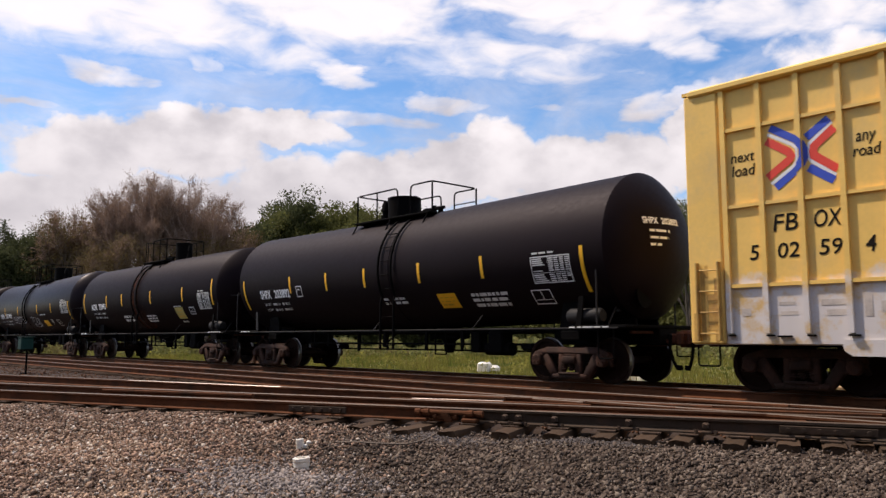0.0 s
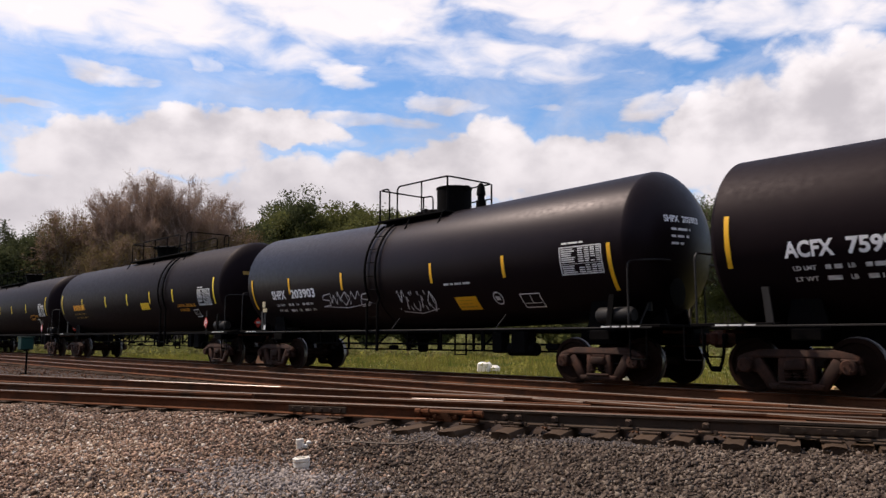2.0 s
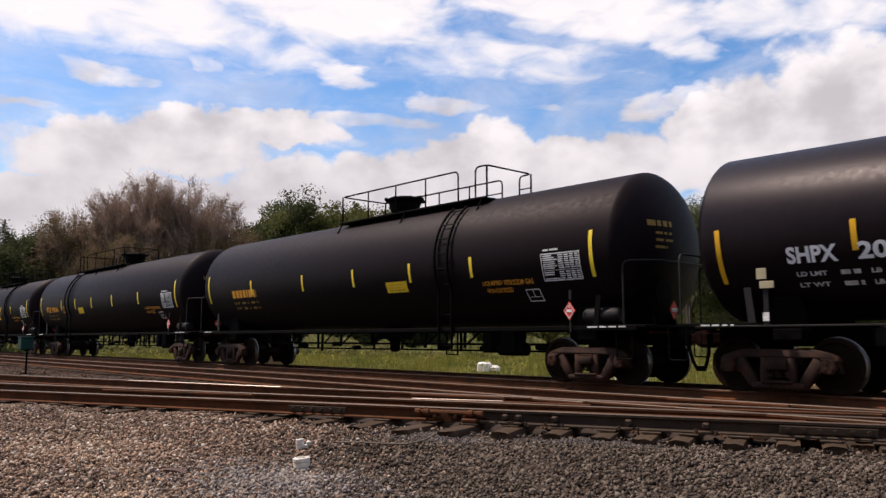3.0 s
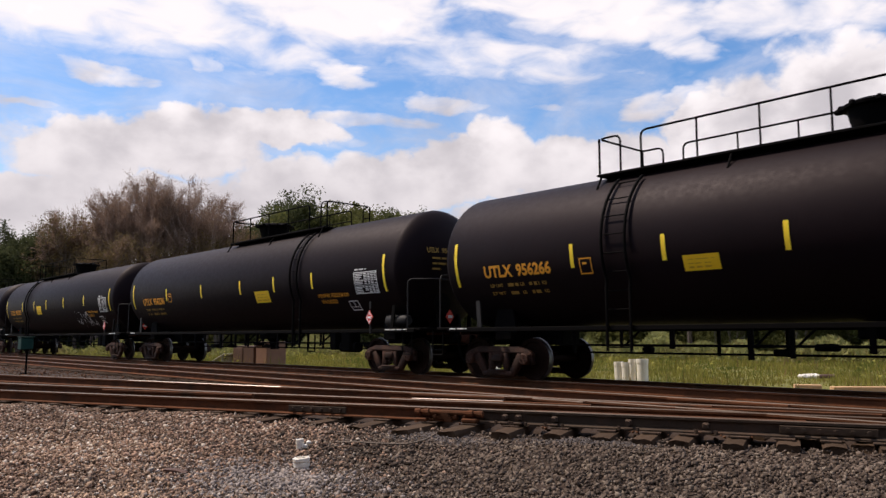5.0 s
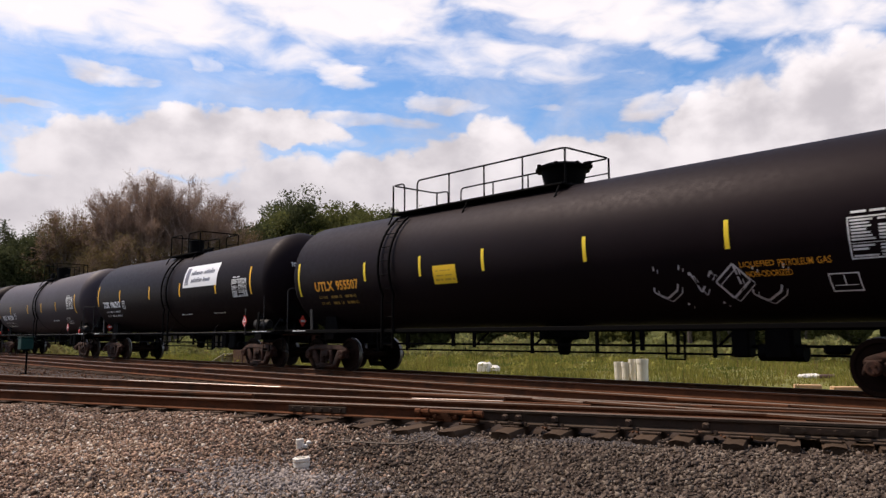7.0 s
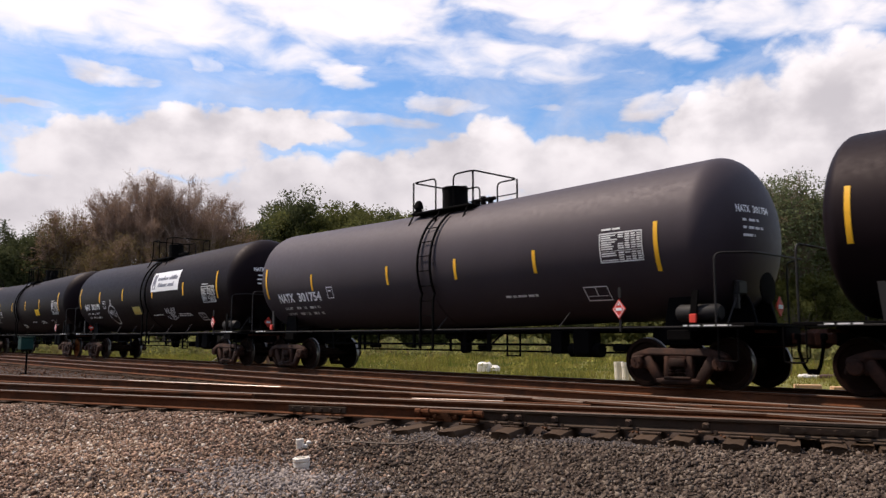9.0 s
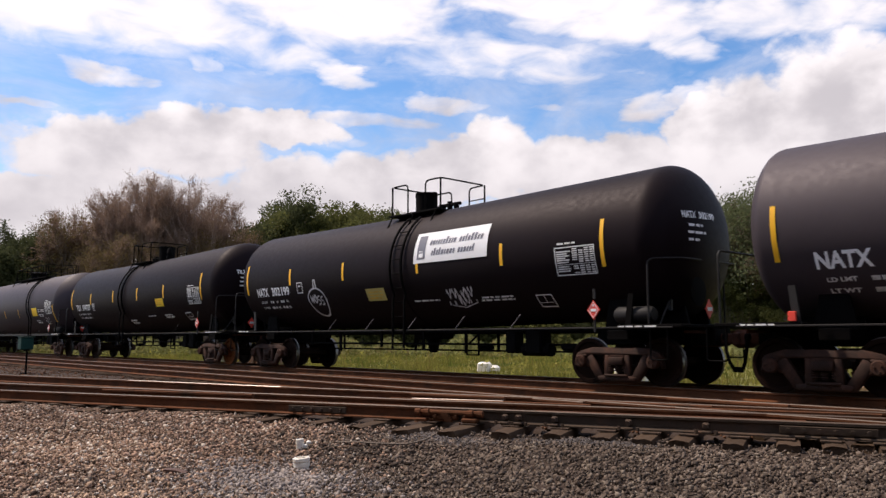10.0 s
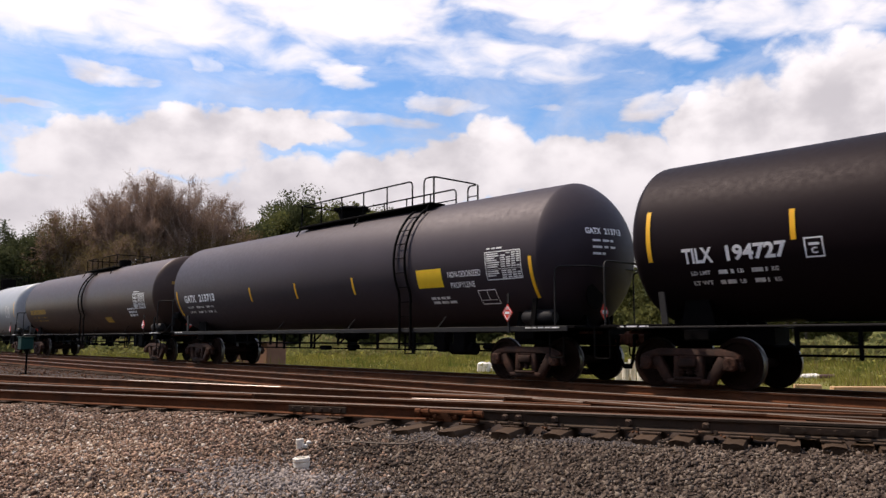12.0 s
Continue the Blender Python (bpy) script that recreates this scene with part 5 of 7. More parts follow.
    for k0, k1, z0, z1, rows in g("writing", ()):
        s = Shape()
        bars(s, k0, k1, z0, z1, rows, skin, rng, fill=0.6)
        tagged(part("stencil", s, ink if g("gold_text") else FADED, car), kind="stuff")
    for k0, k1, z0, z1, w in g("named", ()):
        s = Shape()
        text(s, w, k0, k1, z0, z1, skin)
        part("content_stencil", s, ink, car)
    for k, z, rr in g("rings", ()):
        s = Shape()
        stroke(s, [(k + rr * math.cos(t), z + rr * math.sin(t)) for t in np.linspace(0, 2 * math.pi, 25)], 0.026, skin)
        bars(s, k - rr * 0.6, k + rr * 0.7, z - 0.04, z + 0.06, 1, skin, rng, fill=0.8)
        part("round_mark", s, FADED, car, "small white ring mark")
    for k0, k1, z0, z1, kind in g("spray", ()):
        s = Shape()
        cx, cz, hx, hz = (k0 + k1) / 2, (z0 + z1) / 2, (k1 - k0) / 2, (z1 - z0) / 2
        if kind == "ring":
            ring = [(cx + hx * 0.85 * math.cos(t) * (1 + 0.06 * math.sin(3 * t)), cz - hz * 0.2 + hz * 0.75 * math.sin(t)) for t in np.linspace(0, 6.4, 26)]
            stroke(s, ring, 0.045, skin)
            stroke(s, [(cx - 0.06, cz + hz * 0.48), (cx - 0.02, cz + hz), (cx + 0.05, cz + hz * 0.98), (cx + 0.08, cz + hz * 0.55)], 0.05, skin)
        f0, f1, low, high = (0.2, 0.8, 0.3, 0.62) if kind == "ring" else (0.0, 1.0, 0.0, 1.0)
        n = {"ring": 4, "scrawl": 5, "bubble": 4}[kind]
        wide = (k1 - k0) * (f1 - f0) / n
        for k in range(n):
            form = SPRAYED[rng.randrange(len(SPRAYED))]
            a, lift = k0 + (k1 - k0) * f0 + wide * k, rng.uniform(-0.1, 0.1)
            path = [(a + wide * (u * 1.12 + 0.22 * v - 0.1), z0 + (z1 - z0) * (low + (high - low) * (0.12 + 0.76 * v + lift))) for u, v in form]
            fine = [tuple(p[:2]) for p in rounded([(x, z, 0.0) for x, z in path], 0.03, 2)]
            stroke(s, fine, 0.03 if kind == "scrawl" else 0.034, skin)
            if kind == "bubble":
                stroke(s, [(x + 0.07, z - 0.06) for x, z in fine], 0.016, skin)
        if kind == "scrawl":
            stroke(s, [(k0 + 0.05, z0 + 0.06), (cx, z0), (k1, z0 + 0.1)], 0.02, skin)
        tagged(part("graffiti", s, GRAFFITI, car, "pale sprayed scrawl"), kind="stuff")
    if g("sign", None):
        k0, k1, z0, z1 = g("sign")
        skin4, skin5 = tank_skin(c, r, mid, 0.014, bend, x0, x1), tank_skin(c, r, mid, 0.02, bend, x0, x1)
        s = Shape()
        patch(s, k0, k1, z0, z1, skin4, 0, 4, 10)
        sg = part("sign_panel", s, SIGN_WHITE, car, "large white company sign panel")
        s = Shape()
        patch(s, k0 + 0.13, k0 + 0.42, z0 + 0.1, z1 - 0.08, skin5, 0)
        part("sign_logo", s, SIGN_GREY, sg, "grey logo block")
        s = Shape()
        skin6 = tank_skin(c, r, mid, 0.024)
        for i in range(4):
            zz = z0 + 0.14 + (z1 - z0 - 0.22) * i / 4
            patch(s, k0 + 0.2, k0 + 0.35, zz, zz + 0.1, skin6, 0, 1, 1)
        tagged(part("logo_mark", s, SIGN_WHITE, sg), kind="stuff")
        s = Shape()
        for row, words in enumerate(((0.85, 0.75), (0.75, 0.5))):
            x = k0 + 0.55 + row * 0.1
            zz = z0 + (z1 - z0) * (0.56 - 0.34 * row)
            for wd in words:
                e = x + wd * (k1 - k0) / 2.45
                while x < e:
                    d = rng.uniform(0.045, 0.085)
                    patch(s, x, x + d, zz, zz + rng.choice((0.115, 0.115, 0.115, 0.17)), skin5, 0, 1, 2, skew=0.03)
                    x += d + 0.03
                x += 0.09
        tagged(part("sign_writing", s, SIGN_GREY, sg), kind="stuff")
    # end-head stencil on the front head
    s = Shape()
    up = bend
    head = lambda y, z: (x1 + bulge * max(0.0, 1 - (y * y + (z - c - up) ** 2) / (r * r)) ** (1 / edge) + 0.012, y, z)
    zz = c + 0.35 + up
    if g("words"):
        text(s, g("words")[0], -0.85, -0.5, zz, zz + 0.14, head)
        text(s, g("words")[1], -0.42, 0.1, zz, zz + 0.14, head)
    else:
        bars(s, -0.95, -0.1, zz, zz + 0.13, 1, lambda y, z: head(y, z), rng, fill=0.9)
    for row, wd in enumerate((0.55, 0.6, 0.36)):
        zz = c + up + 0.19 - 0.14 * row
        bars(s, -0.75, -0.75 + wd, zz, zz + 0.055, 1, head, rng, fill=0.9)
    tagged(part("head_stencil", s, g("ink2", WHITE), car), kind="stuff")
    if g("placards", True):
        for k, z in ((front - 2.25, 1.42), ):
            s = Shape()
            y = -1.5
            x = g("plac", k) - mid
            s.prism([(x - 0.15, z), (x, z - 0.19), (x + 0.15, z), (x, z + 0.19)], y - 0.02, y)
            pl = part("placard", s, RED, car, "red diamond hazard placard with white number")
            s = Shape()
            for a, b in (((-0.12, 0.0), (0.0, 0.155)), ((0.0, 0.155), (0.12, 0.0)), ((0.12, 0.0), (0.0, -0.155)), ((0.0, -0.155), (-0.12, 0.0))):
                s.rod((x + a[0], y - 0.022, z + a[1]), (x + b[0], y - 0.022, z + b[1]), 0.007, 5)
            s.box((x, y - 0.024, z), (0.13, 0.008, 0.055)).box((x, y - 0.024, z + 0.09), (0.035, 0.008, 0.04))
            tagged(part("placard_print", s, SIGN_WHITE, pl), kind="stuff")
            part("placard_post", Shape().box((x, y + 0.02, 1.22), (0.04, 0.03, 0.45)).box((x, y + 0.02, z + 0.32), (0.06, 0.03, 0.2)), SILL, car)
        xe = front - mid - 0.45
        yp, zp = -0.4, 1.42
        s = Shape()
        rim = [(0, -0.14, 0), (0, 0, -0.18), (0, 0.14, 0), (0, 0, 0.18)]
        s.add([(xe + a, yp + b, zp + c_) for a, b, c_ in rim] + [(xe - 0.02, yp + b, zp + c_) for a, b, c_ in rim], [(0, 1, 2, 3), (7, 6, 5, 4), (0, 4, 5, 1), (1, 5, 6, 2), (2, 6, 7, 3), (3, 7, 4, 0)])
        pl = part("placard", s, RED, car, "red diamond hazard placard")
        part("placard_print", Shape().box((xe + 0.004, yp, zp), (0.006, 0.16, 0.07)), SIGN_WHITE, pl)
    return car


def tank_cars():
    ethanol = dict(depth=0.5, nose=0.5, bulge=0.78, bend=0.12, valves=(), dome_r=0.3)
    tank_car(dict(label="black tank car with white lettering and yellow label", rear=72.8, front=88.9, rs=73.65, fs=87.5, r=1.54, c=2.66, paint=BLACK, edge=1.12, depth=0.36, bulge=0.72, nose=0.3, bend=0.12,
                  ends=(73.72, 87.5), end_z=(1.8, 2.72), stripes=(76.53, 78.46, 80.27, 82.5, 84.68), str_z=(2.22, 2.72), num=(74.7, 76.45, 2.1), words=("SHPX", "203892"), cut=0.375, gap=0.11,
                  class_sq=(76.85, 2.1), data=((86.15, 87.2, 2.02, 2.58),), squares=((85.95, 86.48, 1.6, 1.9),), labels=((82.98, 83.62, 1.6, 1.94),), lab_mat=YELLOW,
                  writing=((80.9, 81.9, 1.75, 1.95, 2), (84.1, 85.5, 1.6, 1.95, 3)), plat=(78.97, 82.2), gate=(80.78, 81.33), dome=80.1, dome_r=0.46,
                  valves=((79.5, 0.6, 0.13),), liquid=81.55, ladder=(80.97, 81.5), bands=(81.23,), placards=False, outlet=82.0, rail_top=4.93))
    tank_car(dict(label="black tank car with a rust-streaked centre band", rear=57.2, front=72.8, rs=58.15, fs=71.33, r=1.52, c=2.63, paint=BLACK_DUSTY, edge=1.25, depth=0.5, bulge=0.72, nose=0.14,
                  ends=(58.17, 71.33), end_z=(2.05, 2.95), stripes=(61.08, 62.9, 65.95, 68.92), str_z=(2.25, 2.76), num=(59.12, 60.95, 2.15), words=("ACFX", "75993"), cut=0.43,
                  data=((70.18, 71.12, 1.92, 2.5),), squares=((69.29, 69.7, 1.76, 2.02),), labels=((68.06, 68.75, 1.62, 2.04),), lab_mat=LABEL_FADED,
                  writing=((62.66, 63.75, 1.6, 1.9, 2), (65.1, 66.1, 1.55, 1.85, 3), (68.0, 68.75, 2.06, 2.12, 1), (68.1, 68.7, 1.48, 1.58, 1)), plat=(63.58, 65.72), gate=(63.8, 64.35), dome=65.6, dome_r=0.33,
                  valves=((66.6, 0.5, 0.1),), liquid=64.6, ladder=(64.16, 64.67), bands=(64.4,), smear=64.3, placards=False, outlet=64.5))
    tank_car(dict(label="glossy black tank car with sprayed scrawls and white lettering", card_holder=42.59, rear=40.7, front=57.2, rs=41.75, fs=55.7, r=1.52, c=2.62, paint=BLACK_GLOSS, edge=1.45, depth=0.5, bulge=0.75, nose=0.08, bend=0.14,
                  ends=(41.8, 55.72), end_z=(1.8, 2.72), stripes=(44.02, 46.76, 50.5, 52.9), str_z=(2.2, 2.68), num=(42.95, 45.36, 2.06), words=("SHPX", "203903"), cut=0.33, gap=0.12,
                  data=((54.5, 55.55, 2.15, 2.72),), squares=((53.16, 53.72, 1.54, 1.84),), labels=((51.12, 51.83, 1.54, 1.84),), lab_mat=YELLOW,
                  rings=((52.5, 1.77, 0.13),), writing=((50.85, 51.86, 2.12, 2.2, 1),), spray=((45.6, 47.9, 1.72, 2.2, "scrawl"), (49.0, 50.4, 1.5, 2.15, "scrawl")), plat=(47.58, 50.35), gate=(48.0, 48.34), dome=49.75, dome_r=0.46,
                  valves=((50.95, 0.62, 0.13),), liquid=48.8, ladder=(47.95, 48.4), bands=(48.2,), placards=False, outlet=48.5))
    utlx = dict(rail_at=0.92, r=1.58, c=2.72, paint=BLACK_DUSTY, tape=LEMON, ink=GOLD, ink2=GOLD_DIM, gold_text=True, sill_lit=False, depth=0.62, edge=1.65, nose=0.18, bowl=True, dome_r=0.5, sill_h=0.09, gusset=30,
                rail_top=5.02)
    tank_car(dict(utlx, label="long black tank car with yellow markings", rear=21.5, front=40.7, rs=22.6, fs=39.15, ends=(22.65, 39.15), end_z=(2.08, 3.0),
                  stripes=(25.62, 28.66, 31.19, 33.58, 35.76), str_z=(2.25, 2.72), num=(24.2, 26.1, 2.2), data=((37.86, 38.87, 2.05, 2.62),), squares=((37.25, 37.65, 1.66, 1.92),),
                  labels=((32.58, 33.42, 2.03, 2.3),), named=((36.05, 36.65, 2.03, 2.14, "LIQUEFIED"), (36.71, 37.27, 2.03, 2.14, "PETROLEUM"), (37.33, 37.55, 2.03, 2.14, "GAS"), (36.13, 36.91, 1.88, 1.98, "NON-ODORIZED")), plat=(29.6, 35.55), gate=(34.55, 35.16), dome=31.5, ladder=(34.6, 35.05), plac=38.55))
    tank_car(dict(utlx, label="long black tank car with yellow number and long railing", rear=1.9, front=21.5, rs=2.9, fs=19.8, ends=(2.92, 19.8), end_z=(2.05, 3.05),
                  stripes=(6.3, 8.4, 10.66, 13.25, 16.2), str_z=(2.28, 2.76), num=(3.8, 5.72, 2.2), words=("UTLX", "956266"), cut=0.44, gap=0.06, class_sq=(6.47, 2.14), data=((18.5, 19.5, 2.05, 2.62),), squares=((17.9, 18.3, 1.66, 1.92),),
                  labels=((8.76, 9.46, 2.06, 2.34),), named=((16.7, 17.30, 2.03, 2.14, "LIQUEFIED"), (17.36, 17.92, 2.03, 2.14, "PETROLEUM"), (17.98, 18.20, 2.03, 2.14, "GAS"), (16.78, 17.56, 1.88, 1.98, "NON-ODORIZED")), plat=(6.48, 12.39), gate=(7.0, 7.49), dome=11.6, ladder=(7.08, 7.62), plac=19.2))
    tank_car(dict(utlx, label="long black tank car with a bowl-shaped valve housing", rear=-17.75, front=1.9, rs=-16.7, fs=0.18, ends=(-16.6, 0.18), end_z=(2.08, 3.04),
                  stripes=(-13.33, -10.37, -7.5, -5.35, -3.2), str_z=(2.3, 2.76), num=(-15.64, -13.6, 2.18), words=("UTLX", "956236"), cut=0.44, gap=0.06, class_sq=(-13.2, 2.25), data=((-1.14, -0.12, 2.06, 2.64),), squares=((-1.64, -1.22, 1.64, 1.9),),
                  labels=((-6.58, -5.69, 2.0, 2.36),), named=((-3.01, -2.41, 2.02, 2.13, "LIQUEFIED"), (-2.35, -1.79, 2.02, 2.13, "PETROLEUM"), (-1.73, -1.51, 2.02, 2.13, "GAS"), (-2.93, -2.15, 1.86, 1.96, "NON-ODORIZED")), plat=(-9.55, -3.59), gate=(-4.57, -3.93), dome=-8.05, dome_r=0.57, ladder=(-4.28, -3.9), plac=-0.48))
    tank_car(dict(utlx, label="long black tank car with a sprayed bubble scrawl", reservoir=False, rear=-37.4, front=-17.75, rs=-36.25, fs=-19.45, ends=(-36.25, -19.45), end_z=(2.1, 3.06),
                  stripes=(-33.02, -30.77, -28.6, -25.76, -22.75), str_z=(2.38, 2.88), num=(-35.44, -33.35, 2.2), words=("UTLX", "955507"), cut=0.44, gap=0.06, data=((-20.8, -19.82, 2.06, 2.7),), squares=((-21.21, -20.75, 1.6, 1.88),),
                  labels=((-30.3, -29.5, 2.16, 2.6),), named=((-22.6, -22.00, 2.04, 2.15, "LIQUEFIED"), (-21.94, -21.38, 2.04, 2.15, "PETROLEUM"), (-21.32, -21.10, 2.04, 2.15, "GAS"), (-22.52, -21.74, 1.89, 1.99, "NON-ODORIZED")), spray=((-24.4, -21.9, 1.45, 2.2, "bubble"),), plat=(-32.78, -26.82), gate=(-32.3, -31.78), dome=-27.5, dome_r=0.57,
                  ladder=(-32.35, -31.9), plac=-20.04))
    tank_car(dict(ethanol, label="black tank car carrying a white company sign", rear=-54.4, front=-37.4, rs=-53.2, fs=-39.25, r=1.55, c=2.68, paint=BLACK, ends=(-53.23, -39.25), end_z=(2.3, 3.2),
                  stripes=(-50.62, -47.45, -44.6, -41.7), str_z=(2.42, 2.92), num=(-52.64, -50.66, 2.2), words=("TCBX", "196212"), cut=0.36, gap=0.08, class_sq=(-50.42, 2.14), class_c=True, data=((-40.5, -39.5, 2.25, 2.84),),
                  sign=(-44.3, -41.6, 2.72, 3.52), writing=((-45, -44, 1.75, 1.8, 1), (-42.4, -41.4, 1.75, 1.8, 1)), plat=(-47.2, -44.6), gate=(-46.2, -45.6), dome=-46.6, liquid=-45.2, ladder=(-46.1, -45.65), bands=(-45.9,), plac=-39.6))
    tank_car(dict(ethanol, label="grey tank car with white lettering", red_tips=True, rear=-72.0, front=-54.4, rs=-70.65, fs=-56.72, r=1.54, c=2.66, paint=GREY_TANK, tape=YELLOW, ends=(-70.65, -56.6), end_z=(2.1, 3.02),
                  stripes=(-68.09, -64.56, -62.0, -59.56), str_z=(2.24, 2.72), num=(-70.06, -67.75, 1.95), words=("NATX", "301754"), cut=0.37, gap=0.1, class_sq=(-67.4, 2.0), data=((-57.86, -56.88, 2.32, 2.9),), squares=((-58.46, -57.88, 1.62, 1.9),),
                  writing=((-60.64, -59.55, 1.76, 1.84, 1),), plat=(-64.36, -62.12), gate=(-63.48, -62.82), dome=-63.6, dome_r=0.34, valves=((-64.85, 0.42, 0.14),), liquid=-62.4, ladder=(-63.26, -62.8), bands=(-63.0,), plac=-57.45))
    tank_car(dict(ethanol, label="black tank car with a white company sign and scrawls", gusset=1.75, pale_braces=True, rear=-89.4, front=-72.0, rs=-88.1, fs=-74.05, r=1.55, c=2.68, paint=BLACK, ends=(-88.1, -74.05), end_z=(2.26, 3.2),
                  stripes=(-85.5, -82.76, -79.6, -76.75), str_z=(2.46, 2.95), num=(-87.53, -85.6, 2.17), words=("NATX", "302199"), cut=0.36, gap=0.1, class_sq=(-85.15, 2.2), data=((-75.24, -74.23, 2.14, 2.72),), squares=((-76.04, -75.6, 1.54, 1.8),),
                  labels=((-81.81, -81.02, 1.86, 2.18),), lab_mat=LABEL_FADED, spray=((-84.75, -83.7, 1.5, 2.55, "ring"), (-78.75, -77.85, 1.6, 2.1, "scrawl")), writing=((-80, -79, 1.78, 1.84, 1), (-77.7, -76.5, 1.72, 1.84, 2)),
                  sign=(-79.72, -77.17, 2.7, 3.46), plat=(-81.5, -79.55), gate=(-80.85, -80.14), dome=-81.0, liquid=-79.9, ladder=(-80.59, -80.14), bands=(-80.36,), plac=-74.3))
    tank_car(dict(ethanol, label="black tank car with white number and yellow label", reservoir=False, rear=-107.0, front=-89.4, rs=-105.6, fs=-91.55, r=1.55, c=2.67, paint=BLACK, ends=(-105.6, -91.55), end_z=(2.26, 3.2),
                  stripes=(-102.93, -100.13, -97.42, -94.78), str_z=(2.44, 2.94), num=(-104.94, -103.06, 2.18), words=("TILX", "194727"), cut=0.31, gap=0.13, class_sq=(-102.78, 2.14), class_c=True, data=((-92.66, -91.68, 2.12, 2.72),), squares=((-93.38, -92.88, 1.58, 1.84),),
                  labels=((-95.6, -94.88, 2.12, 2.43),), writing=((-96.8, -96.0, 1.76, 1.82, 1), (-95.2, -94.4, 1.68, 1.84, 2), (-98.9, -98.2, 1.5, 1.7, 2)), plat=(-99.87, -98.0), gate=(-99.4, -98.98), dome=-98.2, dome_r=0.33, valves=((-97.45, 0.5, 0.13),),
                  liquid=-98.9, orange=True, ladder=(-99.32, -98.93), bands=(-99.1,), plac=-91.8))
    tank_car(dict(label="long charcoal tank car with a wide railed platform", rail_at=0.95, rail_bow=0.55, rear=-127.0, front=-107.0, rs=-125.95, fs=-108.5, r=1.63, c=2.78, paint=CHARCOAL, depth=0.7, bulge=0.98, nose=-0.02, edge=1.3, bend=-0.07, ends=(-125.95, -108.45), end_z=(1.72, 2.6), sill_h=0.11,
                  stripes=(-120.48, -117.76, -114.85), str_z=(2.05, 2.5), num=(-125.36, -123.0, 2.16), words=("GATX", "213713"), data=((-109.77, -108.7, 2.15, 2.78),), squares=((-110.19, -109.62, 1.64, 1.96),),
                  labels=((-112.16, -111.25, 2.08, 2.52),), named=((-111.04, -109.95, 2.28, 2.42, "NON-ODORIZED"), (-111.0, -110.2, 2.04, 2.17, "PROPYLENE")), writing=((-111.9, -110.9, 1.7, 1.9, 2),), plat=(-118.68, -112.41), gate=(-113.27, -112.8),
                  dome=-117.1, dome_r=0.48, dome_top=4.88, bowl=True, ladder=(-112.93, -112.5), plac=-109.2, rail_top=5.03))
    tank_car(dict(label="rusty brown tank car", rear=-147.2, front=-127.0, rs=-145.9, fs=-128.6, r=1.57, c=2.68, paint=BROWN_TANK, edge=1.4, depth=0.5, ends=(), end_z=(2, 2.5), num=(-145.2, -142.0, 2.15), ink=GOLD_DIM, ink2=GOLD_DIM,
                  data=((-130.4, -129.2, 2.1, 2.72),), writing=((-131.2, -130.2, 1.8, 2.2, 3),), labels=((-134.2, -133.4, 1.58, 1.82),), lab_mat=GOLD_DIM, plat=(-138.5, -134.5), gate=(-137, -136.4), dome=-135.6, dome_r=0.28, dome_top=4.6, rail_top=4.74, ladder=(-137.0, -136.5), plac=-129.3))
    tank_car(dict(label="pale grey tank car", rear=-165.0, front=-147.2, rs=-163.7, fs=-148.7, r=1.54, c=2.66, paint=SILVER_TANK, depth=0.5, ends=(-148.7,), end_z=(2.1, 3.0), num=(-163, -161, 2.1), ink=LABEL_INK,
                  data=((-150.6, -149.6, 2.1, 2.72),), plat=(-157.5, -155), gate=(-156.5, -156), dome=-156.6, ladder=(-156.5, -156.0), bands=(-156.2,), plac=-149.3))


